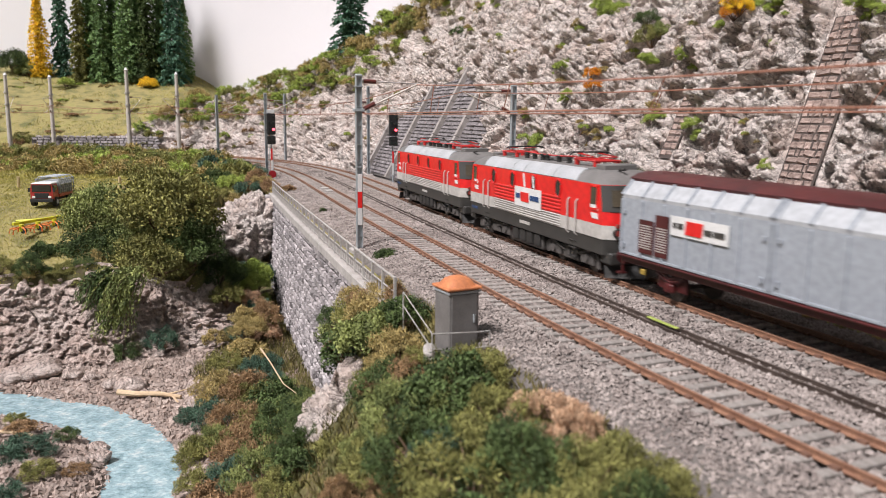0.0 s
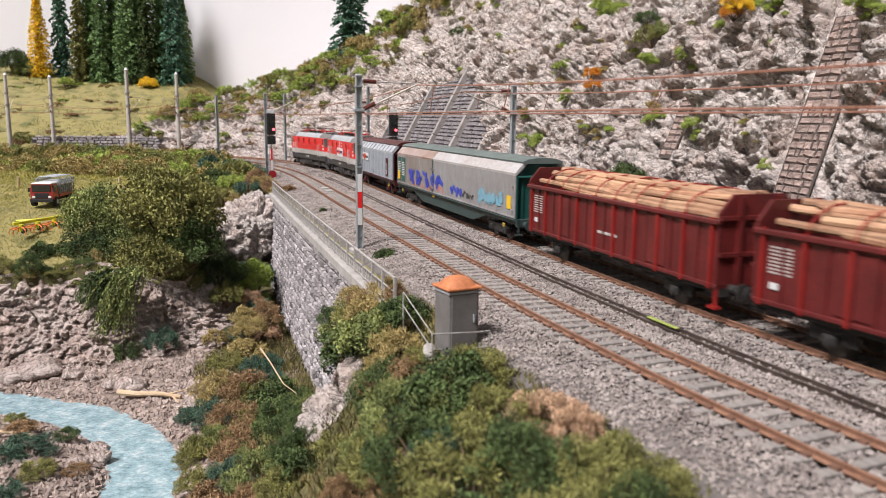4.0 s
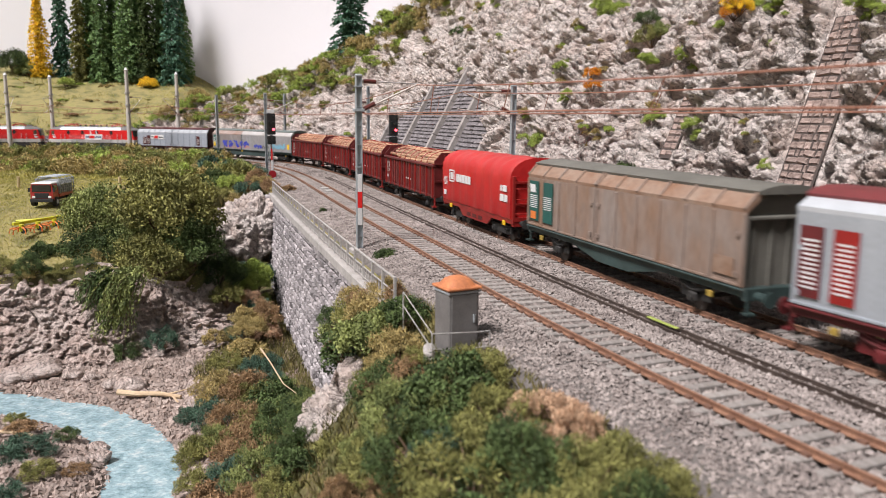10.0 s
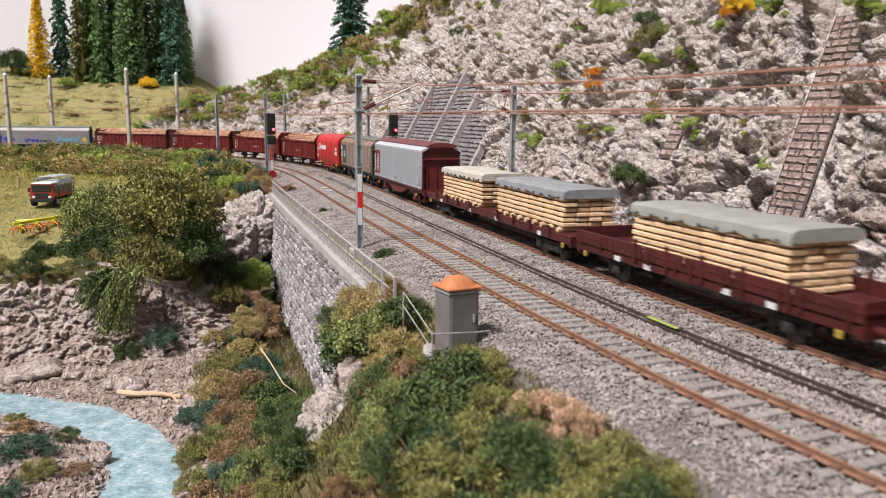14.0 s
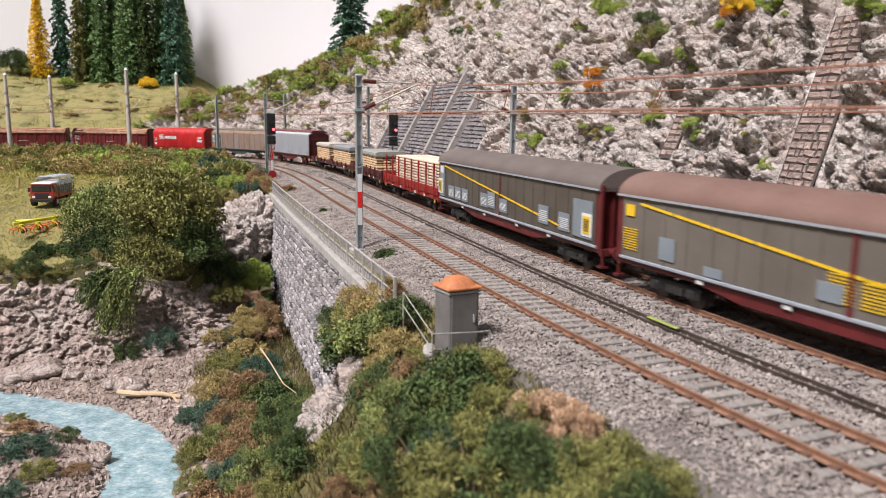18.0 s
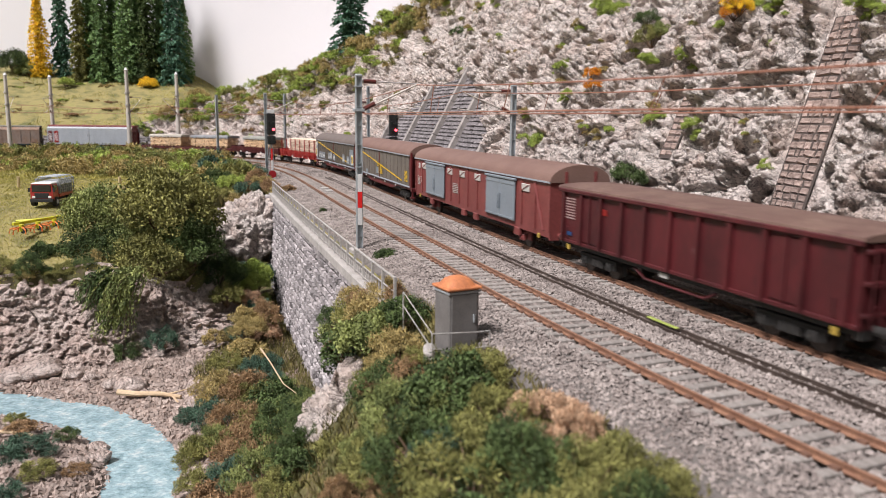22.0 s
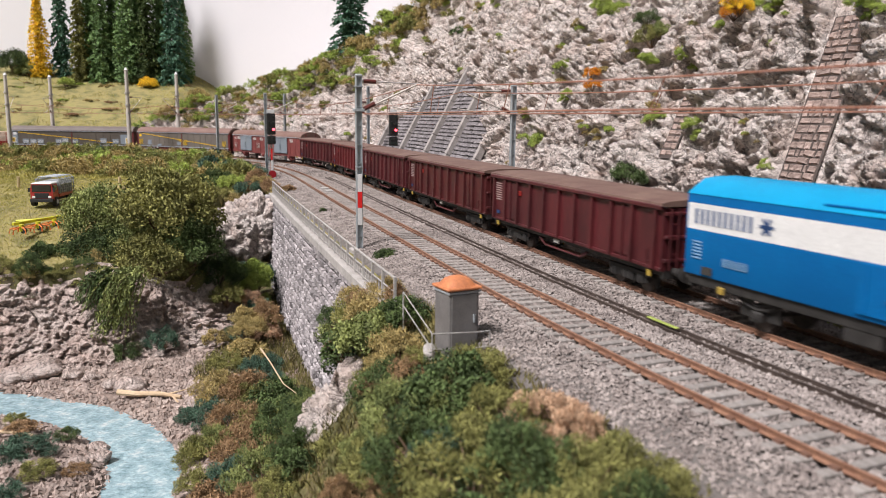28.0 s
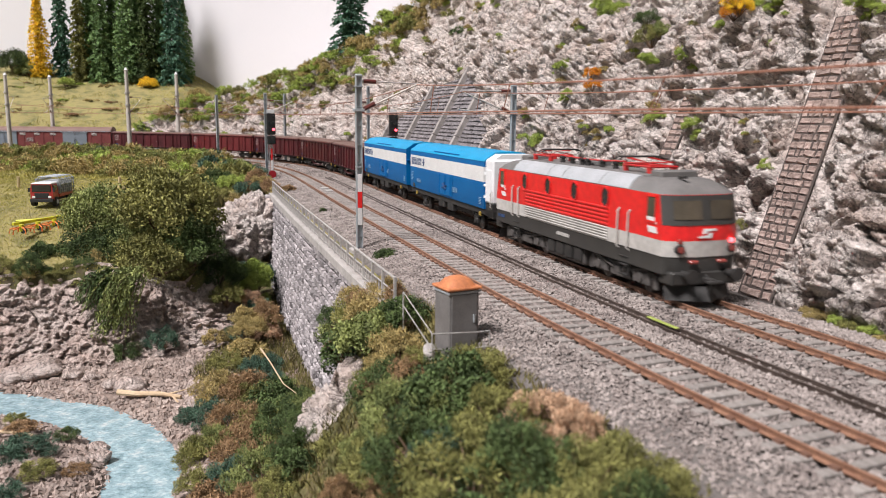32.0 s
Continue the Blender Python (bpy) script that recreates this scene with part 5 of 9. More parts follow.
lay(wall, courses(lambda b: 5.0, lambda b: 46.6, -10.6, -0.95, (0.30, 0.48), (0.38, 0.80), 4), wall_frame, (WALLSTONE, WALLREST), lambda a, b: 8 < a < 24 and b > -5.2, gap=0.075)
for a, b in [(4.2 + 5.4 * i, 4.2 + 5.4 * i + 5.36) for i in range(8)]:
    q = np.linspace(a, b, 6)
    m = Mesh()
    for o0, o1, z0, z1 in ((WO - 0.55, WO + 0.14, -0.86, -0.42),):
        loop = [(o0, z0), (o1, z0), (o1, z1 - 0.05), (o1 - 0.05, z1), (o0, z1)]
        pts = np.stack([line(q, o, z) for o, z in loop + loop[:1]], 0)
        m.grid(pts)
        m.add([tuple(pts[i, 0]) for i in range(5)], [(0, 1, 2, 3, 4)])
        m.add([tuple(pts[i, -1]) for i in range(5)], [(4, 3, 2, 1, 0)])
    part("coping", m, CONCRETE, wall, "concrete coping slab")
pil = Mesh()
for z in np.arange(-10.5, -0.7, 0.62):
    pil.box(-0.7, 0.7, -0.55, 0.42 + 0.05 * (-0.6 - z), z, z + 0.58, 0.06)
p_, t_ = at(47.2, WO)
part("corner_pilaster", pil.turned(Matrix.Translation((p_[0], p_[1], 0)) @ Matrix.Rotation(t_, 4, "Z")), WALLSTONE, wall, "stone pilaster at the wall's end")

# railing on the coping
GALV = mat("weathered_railing_steel", (0.44, 0.42, 0.40), (0.30, 0.28, 0.265), 0.6, 0.1, size=0.5)
rail_ = thing("railing", "weathered grey steel railing on the retaining wall", "railing")
rs_ = np.arange(4.6, 47.2, 1.0)
for z in (0.62, 0.12, -0.3):
    part("rail", Mesh().tube([tuple(p) for p in line(rs_, WO - 0.12, z)], 0.045 if z > 0.5 else 0.03, 6), GALV, rail_)
post_ = to_data("post", Mesh().box(-0.05, 0.05, -0.05, 0.05, -0.45, 0.66, 0.01), GALV)
picket_ = to_data("picket", Mesh().box(-0.022, 0.022, -0.022, 0.022, -0.32, 0.13), GALV, 0)
for s_ in np.arange(4.6, 47.2, 1.6):
    p, t = at(s_, WO - 0.12)
    put("post", post_, rail_, p[0], p[1], 0, math.degrees(t))
for s_ in np.arange(4.8, 47.0, 0.4):
    p, t = at(s_, WO - 0.12)
    put("picket", picket_, rail_, p[0], p[1], 0, math.degrees(t))


# buttressed lining wall in the cliff
def cliff_frame(out):
    def f(a, b):
        p = cliff_smooth([a, a - 0.1, a], [b, b, b + 0.1])
        x = Vector(p[1] - p[0]).normalized()
        u = Vector(p[2] - p[0]).normalized()
        n = x.cross(u).normalized()
        if n.z < 0:
            n = -n
        return Matrix.Translation(Vector(p[0]) + n * out) @ Matrix((x, u, n)).transposed().to_4x4()
    return f


BUTTRESS = mat("grey_buttress_concrete", (0.37, 0.335, 0.315), (0.26, 0.235, 0.22), 0.85, size=1.0, fine=0.06, bump=0.02)
LINING = mat("dark_lining_stone", (0.270, 0.245, 0.250), (0.140, 0.125, 0.130), 0.9, size=0.9, fine=0.06, random_tint=0.22, bump=0.03)
LININGREST = mat("dark_lining_stone_joined", (0.27, 0.245, 0.25), (0.14, 0.125, 0.13), 0.9, size=0.9, fine=0.06, island=0.22, bump=0.03)
lin = tagged(new("lining_wall"), "dark grey stone lining wall with concrete buttresses in the rock", "wall", kind="structure")
cells = [c for c in courses(lambda b: 37.0, lambda b: 70.5, 0.2, 10.6, (0.30, 0.42), (0.45, 0.85), 8, (0.02, 0.06)) if c[1] < wall_top(c[0]) - 0.1]
lay(lin, cells, cliff_frame(0.12), (LINING, LININGREST), lambda a, b: 38 < a < 56 and b > 3.5, gap=0.015)
q = np.arange(37, 71, 0.5)
part("backing", sheet("backing", np.stack([cliff_smooth(q, np.full(len(q), 0.0) + f * wall_top(q)) for f in np.linspace(0, 1, 12)], 0) + np.array([0, 0, 0.08]), MORTAR, False), MORTAR, lin)
for s_, h_ in ((37.4, 4.4), (45.0, 8.8), (52.0, 11.2), (61.0, 10.0), (69.8, 5.6)):
    m = Mesh()
    for b in np.arange(0, h_, 1.6):
        f0, f1 = cliff_frame(0.05)(s_, b), cliff_frame(0.05)(s_, min(b + 1.56, h_))
        v = [f0 @ Vector(p) for p in ((-0.30, 0, 0), (0.30, 0, 0), (0.30, 0, 0.5), (-0.30, 0, 0.5))] + [f1 @ Vector(p) for p in ((-0.30, 0, 0), (0.30, 0, 0), (0.30, 0, 0.5), (-0.30, 0, 0.5))]
        m.add([tuple(p) for p in v], [(3, 2, 1, 0), (4, 5, 6, 7), (0, 1, 5, 4), (1, 2, 6, 5), (2, 3, 7, 6), (3, 0, 4, 7)])
    part("buttress", m, BUTTRESS, lin, "leaning concrete buttress")

# brick columns
BRICK = mat("brown_grey_block", (0.50, 0.385, 0.34), (0.24, 0.17, 0.145), 0.9, size=0.32, fine=0.05, random_tint=0.25, bump=0.14)
for s0, s1, h0, h1, seed in ((2.12, 3.92, 0.0, 10.6, 2), (12.3, 13.5, 4.9, 9.0, 6)):
    col = tagged(new("masonry_column"), "narrow column of rough brown blocks set in the rock face", "masonry", kind="structure")
    rr = random.Random(seed)
    cells, b = [], h0
    while b < h1:
        h = rr.uniform(0.25, 0.36)
        cuts = [rr.uniform(0.6, 1.5) for _ in range(rr.choice([3, 4, 5]) if s1 - s0 > 1.5 else 2)]
        a, full = s0, sum(cuts)
        for w in cuts:
            w *= (s1 - s0) / full
            cells.append((a + w / 2, b + h / 2, w - 0.04 - rr.uniform(0, 0.05), h * rr.uniform(0.96, 1.06), rr.uniform(0.025, 0.07)))
            a += w
        b += h
    lay(col, cells, cliff_frame(-0.33), (BRICK, BRICK), lambda a, b: True, "brick", 300, 0.035)
    q = np.linspace(s0 - 0.06, s1 + 0.06, 8)
    joint = []
    for b in np.linspace(h0 - 0.1, b, 24):
        joint.append([tuple(cliff_frame(-0.34)(a, b).translation) for a in q])
    part("backing", sheet("backing", np.array(joint), BLOCKJOINT, False), BLOCKJOINT, col)

# low stone wall beside the far curve
low = tagged(new("low_stone_wall"), "low grey stone wall below the far meadow", "wall", kind="structure")


def low_frame(a, b):
    p, t = at(a, -4.2, b)
    x = Vector((-math.cos(t), -math.sin(t), 0))
    return Matrix.Translation(p) @ Matrix((x, Vector((0, 0, 1)), Vector((-math.sin(t), math.cos(t), 0)))).transposed().to_4x4()


lay(low, courses(lambda b: 124, lambda b: 143, -0.6, 2.2, (0.4, 0.55), (0.7, 1.2), 9), low_frame, (WALLSTONE, WALLREST), lambda a, b: False)
q = np.arange(123.8, 144, 1.0)
part("backing", sheet("backing", np.stack([line(q, -4.22, -0.7), line(q, -4.22, 2.2), line(q, -5.2, 2.2)], 0), MORTAR, False), MORTAR, low)

# ---- masts and overhead line ----
COPPER = mat("copper_wire", (0.42, 0.20, 0.14), (0.32, 0.15, 0.10), 0.5, 0.3, size=0.5)
POLE = mat("pale_concrete_pole", (0.50, 0.46, 0.42), (0.40, 0.365, 0.33), 0.8, size=0.8)
INSUL = mat("brown_insulator", (0.12, 0.03, 0.025), (0.09, 0.025, 0.02), 0.3, size=0.3)
PALEROD = mat("pale_rod", (0.62, 0.58, 0.52), (0.5, 0.46, 0.42), 0.5, 0.2, size=0.4)
CONTACT, CARRIER = 6.27, 7.62


def steel_mast(s_, o_, track_o, label, board=False, top=7.95):
    p, t = at(s_, o_)
    ob = thing("catenary_mast", label, "mast", p[0], p[1], 0, math.degrees(t), group="overhead line masts")
    m = Mesh()
    for y in (-0.15, 0.15):
        m.box(-0.13, 0.13, y * 0.85 - 0.025, y * 0.85 + 0.025, -0.6, top)
    m.box(-0.03, 0.03, -0.13, 0.13, -0.6, top)
    for z in np.arange(0.2, top, 0.9):
        m.box(-0.13, 0.13, -0.14, 0.14, z, z + 0.03)
    part("pole", m, STEEL, ob)
    part("cap", Mesh().box(-0.17, 0.17, -0.17, 0.17, top - 0.02, top + 0.12, 0.05).box(-0.2, 0.2, -0.2, 0.2, top - 0.5, top - 0.44, 0.01), STEEL, ob)
    part("footing", Mesh().box(-0.45, 0.45, -0.45, 0.45, -0.9, -0.42, 0.04), CONCRETE, ob)
    arms(ob, track_o - o_, top)
    if board:
        for z0, z1, mm in ((0.78, 1.63, PLATE), (1.63, 2.42, RED), (2.42, 3.28, PLATE)):
            part("marker_board", Mesh().box(-0.20, -0.15, -0.11, 0.11, z0, z1, 0.005), mm, ob, "red and white marker board")
        for z in (1.2, 2.4, 3.6):
            part("clamp", Mesh().box(-0.16, 0.16, -0.17, 0.17, z, z + 0.05), STEEL, ob)
    return ob


def arms(ob, reach, top, contact=CONTACT, carrier=CARRIER):
    sg = 1 if reach > 0 else -1
    a = part("top_arm", Mesh().tube([(0, 0.2 * sg, carrier + 0.12), (0, reach, carrier + 0.05)], 0.035, 6), GALV, ob)
    part("insulator", Mesh().tube([(0, 0.25 * sg, carrier + 0.12), (0, 0.85 * sg, carrier + 0.1)], 0.10, 8), INSUL, a)
    b = part("bracket_arm", Mesh().tube([(0, 0.2 * sg, contact + 0.1), (0, reach, carrier)], 0.05, 6), PALEROD, ob, "pale slanting bracket arm")
    part("insulator", Mesh().tube([(0, 0.25 * sg, contact + 0.14), (0, 0.8 * sg, contact + 0.42)], 0.11, 8), INSUL, b)
    part("steady_arm", Mesh().tube([(0, 0.55 * reach, contact + 0.55), (0, 0.55 * reach + 0.2 * sg, contact + 0.12), (0, reach + 0.3 * sg, contact + 0.32)], 0.03, 6).tube([(0, 0.62 * reach, contact + 0.25), (0, reach, contact + 0.02)], 0.03, 6), PALEROD, ob)
    part("clamp", Mesh().box(-0.25, 0.25, -0.25, 0.25, contact + 0.02, contact + 0.16, 0.01), STEEL, ob)


def concrete_mast(s_, o_, track_o, top, label):
    p, t = at(s_, o_)
    ob = thing("catenary_mast", label, "mast", p[0], p[1], 0, math.degrees(t), group="overhead line masts")
    part("pole", Mesh().tube([(0, 0, -1.5), (0, 0, top - 0.3)], 0.38, 12, 0.25), POLE, ob)
    part("cap", Mesh().tube([(0, 0, top - 0.35), (0, 0, top)], 0.30, 10, 0.10), PLATE, ob, "pale pointed cap")
    for z in (7.4, 9.2):
        part("clamp", Mesh().tube([(0, 0, z), (0, 0, z + 0.2)], 0.41, 12), GALV, ob)
    arms(ob, track_o - o_, top, 6.27, 8.6)


steel_mast(16.87, 8.2, D, "galvanised steel mast with a red and white marker board", True)
steel_mast(66.5, 8.2, D, "galvanised steel mast beside the signal", top=8.4)
steel_mast(92.9, 8.2, D, "slim galvanised steel mast at the curve", top=8.7)
steel_mast(25.2, -3.4, 0, "galvanised steel mast at the foot of the cliff", top=8.0)
steel_mast(67.3, -3.4, 0, "galvanised steel mast at the foot of the cliff", top=9.4)
steel_mast(95.6, -3.4, 0, "galvanised steel mast at the foot of the cliff", top=9.2)
concrete_mast(118.6, 8.2, D, 13.0, "tall tapered concrete mast with a pale cap")
concrete_mast(142.9, 8.2, D, 12.2, "tall tapered concrete mast with a pale cap")
concrete_mast(119.3, -3.4, 0, 13.0, "tall tapered concrete mast with a pale cap")
concrete_mast(140.3, -3.4, 0, 12.5, "tall tapered concrete mast with a pale cap")

for o_, ms in ((D, [-36, 16.87, 66.5, 92.9, 118.6, 142.9, 170]), (0.0, [-30, 25.2, 67.3, 95.6, 119.3, 140.3, 170])):
    cat = thing("overhead_line", "copper overhead line with hangers above the track", "wire", group="overhead lines")
    sl_ = np.arange(ms[0], ms[-1], 1.0)
    part("contact_wire", Mesh().tube([tuple(p) for p in line(sl_, o_, CONTACT)], 0.028, 5), COPPER, cat)
    for a, b in zip(ms[:-1], ms[1:]):
        q = np.linspace(a, b, 19)
        u = (q - a) / (b - a)
        pts = line(q, o_, 0)
        pts[:, 2] = CARRIER - (CARRIER - CONTACT - 0.55) * 4 * u * (1 - u) * 0.75
        part("carrier_wire", Mesh().tube([tuple(p) for p in pts], 0.026, 5), COPPER, cat)
        for k in range(2, 18, 3):
            p0, p1 = pts[k], line(q[k] + 0.55, o_, CONTACT)
            part("hanger", Mesh().tube([tuple(p0), tuple(p1)], 0.02, 4), COPPER, cat)

# ---- signals ----
SIGBLACK = mat("black_signal_housing", (0.015, 0.015, 0.016), (0.01, 0.01, 0.01), 0.5, size=0.3)
REDLAMP = glow("red_signal_lamp", (1.0, 0.05, 0.07), 7.0)
DARKLENS = mat("dark_signal_lens", (0.03, 0.04, 0.035), rough=0.15)
DISCRED = mat("dark_red_disc", (0.35, 0.012, 0.02), (0.25, 0.01, 0.015), 0.4, size=0.3)


def signal(s_, o_, face, top, label, low_disc):
    p, t = at(s_, o_)
    ob = thing("light_signal", label, "signal", p[0], p[1], 0, math.degrees(t) + 180 + face, group="light signals")
    part("mast", Mesh().tube([(0, 0, -0.8), (0, 0, top)], 0.09, 8), STEEL, ob)
    for z0, z1, mm in ((0.3, 1.5, PLATE), (1.5, 2.7, RED)):
        part("marker_board", Mesh().box(0.10, 0.14, -0.09, 0.09, z0, z1), mm, ob)
    h = part("head", Mesh().box(0.1, 0.42, -0.44, 0.44, top - 2.3, top - 0.1, 0.06), SIGBLACK, ob, "black signal head")
    h2 = part("lower_head", Mesh().box(0.1, 0.42, -0.43, 0.43, top - 3.3, top - 2.4, 0.06), SIGBLACK, ob, "black lower signal head")
    for y, z, on in ((0.22, top - 1.75, True), (-0.22, top - 1.75, False), (0.22, top - 1.1, False), (-0.22, top - 1.1, False), (0.22, top - 0.5, False)):
        part("lamp", Mesh().tube([(0.44, y, z), (0.50, y, z)], 0.13 if on else 0.12, 12), REDLAMP if on else DARKLENS, h, "lit red lamp" if on else "")
        part("hood", Mesh().tube([(0.45, y + 0.17, z), (0.62, y + 0.17, z)], 0.02, 4).tube([(0.45, y, z + 0.17), (0.66, y, z + 0.17)], 0.04, 4), SIGBLACK, h)
    for y, z in ((0.2, top - 2.65), (-0.2, top - 2.65), (0.2, top - 3.05), (-0.2, top - 3.05)):
        part("lamp", Mesh().tube([(0.44, y, z), (0.48, y, z)], 0.12, 10), DARKLENS, h2)
    part("top_plate", Mesh().box(0.1, 0.16, -0.40, 0.40, top - 0.05, top + 0.3, 0.01), PLATE, ob, "white top plate")
    part("ladder", Mesh().tube([(-0.3, -0.2, -0.6), (-0.15, -0.2, top - 0.4)], 0.025, 4).tube([(-0.3, 0.2, -0.6), (-0.15, 0.2, top - 0.4)], 0.025, 4), STEEL, ob)
    if low_disc:
        part("marker_disc", Mesh().tube([(0.2, 0.0, 0.0), (0.28, 0.0, 0.0)], 0.42, 16), DISCRED, ob, "dark red round marker")
    return ob


signal(64.0, 8.0, 0, 6.45, "main light signal showing red beside a mast", True)
signal(56.3, -3.2, 0, 6.55, "main light signal showing red at the cliff's foot", False)

# ---- cabinet with orange lid, handrail ----
CABGREY = mat("grey_cabinet_sheet", (0.174, 0.165, 0.161), (0.130, 0.122, 0.118), 0.6, size=0.8, bump=0.005)
p_, t_ = at(0.3, 9.0)
cb = thing("trackside_cabinet", "grey trackside cabinet with an orange domed lid", "cabinet", 0.42, 22.4, -0.05, math.degrees(t_) - 90 + 8)
part("body", Mesh().box(-0.50, 0.50, -0.45, 0.45, -0.9, 1.18, 0.04), CABGREY, cb)
part("door", Mesh().box(-0.43, 0.43, -0.48, -0.44, -0.6, 1.05, 0.02), CABGREY, cb)
part("seam", Mesh().box(-0.53, 0.53, -0.48, 0.48, 1.08, 1.14, 0.01), STEEL, cb)
part("handle", Mesh().box(0.28, 0.34, -0.52, -0.47, 0.2, 0.45, 0.01), STEEL, cb)
lid = Mesh().box(-0.57, 0.57, -0.53, 0.53, 1.18, 1.27, 0.03)
rings = [(0.48, 1.27), (0.42, 1.36), (0.33, 1.45), (0.22, 1.51), (0.1, 1.54)]
n_ = 20
vs_ = [(1.06 * r_ * math.copysign(abs(math.cos(a)) ** 0.7, math.cos(a)), r_ * math.copysign(abs(math.sin(a)) ** 0.7, math.sin(a)), z) for r_, z in rings for a in np.linspace(0, 2 * math.pi, n_, endpoint=False)]
lid.add(vs_, [(i * n_ + k, i * n_ + (k + 1) % n_, (i + 1) * n_ + (k + 1) % n_, (i + 1) * n_ + k) for i in range(4) for k in range(n_)] + [tuple(range(4 * n_, 5 * n_))])
LID = mat("weathered_orange_lid", (0.56, 0.20, 0.075), (0.40, 0.14, 0.06), 0.7, size=0.5, fine=0.08, bump=0.02)
part("lid", lid, LID, cb, "orange domed lid")
hr = thing("handrail", "thin galvanised handrail round the cabinet", "railing")
for dz in (0.0, -0.45):
    part("rail", Mesh().tube([(-1.25, 24.3, 0.55 + dz), (-0.28, 21.2, 0.05 + dz), (0.92, 21.3, 0.08 + dz), (1.35, 21.6, 0.05 + dz)], 0.018, 6), GALV, hr)
for x, y, z in ((-1.25, 24.3, 0.55), (-0.28, 21.2, 0.05), (1.35, 21.6, 0.05)):
    part("post", Mesh().tube([(x, y, z), (x, y, z - 1.6)], 0.025, 6), GALV, hr)
part("footing", Mesh().box(-0.55, -0.2, 21.5, 22.4, -1.6, -0.55, 0.08), CONCRETE, hr, "pale concrete edge block")

mk = solid("rail_marker", Mesh().box(-0.75, 0.75, -0.07, 0.07, 0.0, 0.04, 0.01), mat("lime_yellow_paint", (0.36, 0.42, 0.10), (0.25, 0.30, 0.07), 0.6, size=0.3), "lime-yellow marker on the spare rails", "marker")
p_, t_ = at(-0.6, 2.6)
mk.matrix_world = pose(p_[0] * K, p_[1] * K, -0.16 * K, 0, 0, math.degrees(t_))
for s_, o_ in ((44.0, D), (46.5, D)):
    bx_ = solid("track_device", Mesh().box(-0.5, 0.5, -0.3, 0.3, -0.25, 0.02, 0.03), GALV, "low grey device between the rails", "track device", "low devices in the track")
    p_, t_ = at(s_, o_ - 0.1)
    bx_.matrix_world = pose(p_[0] * K, p_[1] * K, 0, 0, 0, math.degrees(t_))


# ---- plants ----
def leaf_mat(name, a, b, tint=0.5):
    m = mat(name, a, b, 0.8, size=0.7, fine=0.1, island=tint, spec=0.25)
    bs = m.node_tree.nodes["Principled BSDF"]
    bs.inputs["Sheen Weight"].default_value = 0.0
    return m


LEAF = {
    "dark": leaf_mat("dark_green_foliage", (0.112, 0.160, 0.053), (0.034, 0.053, 0.021)),
    "pine": leaf_mat("blue_green_needles", (0.122, 0.243, 0.160), (0.056, 0.122, 0.078)),
    "olive": leaf_mat("olive_foliage", (0.295, 0.285, 0.092), (0.110, 0.112, 0.036)),
    "teal": leaf_mat("blue_green_foliage", (0.095, 0.165, 0.110), (0.040, 0.072, 0.050)),
    "bright": leaf_mat("fresh_green_foliage", (0.414, 0.493, 0.118), (0.224, 0.291, 0.067)),
    "rust": leaf_mat("rusty_brown_foliage", (0.38, 0.245, 0.130), (0.19, 0.115, 0.060)),
    "straw": leaf_mat("straw_green_foliage", (0.468, 0.365, 0.155), (0.252, 0.196, 0.075)),
    "tan": leaf_mat("pale_tan_foliage", (0.660, 0.451, 0.297), (0.418, 0.264, 0.165)),
    "spruce": leaf_mat("spruce_needles", (0.232, 0.356, 0.134), (0.107, 0.179, 0.074)),
    "moss": leaf_mat("mossy_green_foliage", (0.300, 0.333, 0.112), (0.085, 0.111, 0.040)),
    "gold": leaf_mat("golden_yellow_foliage", (0.900, 0.660, 0.055), (0.792, 0.484, 0.033)),
    "orange": leaf_mat("orange_foliage", (0.726, 0.297, 0.028), (0.495, 0.187, 0.022)),
}
STEM = mat("brown_twig", (0.16, 0.10, 0.06), (0.09, 0.055, 0.035), 0.85, size=0.3)
BARK = mat("grey_brown_bark", (0.13, 0.095, 0.07), (0.07, 0.05, 0.038), 0.9, size=0.3, bump=0.02)


def leaf_quads(c, way, size, long=1.8, seed=0):
    """Small folded leaves: centre, main direction, size."""
    g = np.random.default_rng(seed)
    n = len(c)
    way = way / (np.linalg.norm(way, axis=1, keepdims=True) + 1e-9)
    other = g.normal(0, 1, (n, 3))
    side = np.cross(way, other)
    side /= np.linalg.norm(side, axis=1, keepdims=True) + 1e-9
    size = np.asarray(size)[:, None]
    v = np.stack([c - way * size * long * 0.5, c + side * size * 0.5, c + way * size * long * 0.5, c - side * size * 0.5], 1)
    f = np.arange(n * 4).reshape(n, 4)
    return v.reshape(-1, 3), f


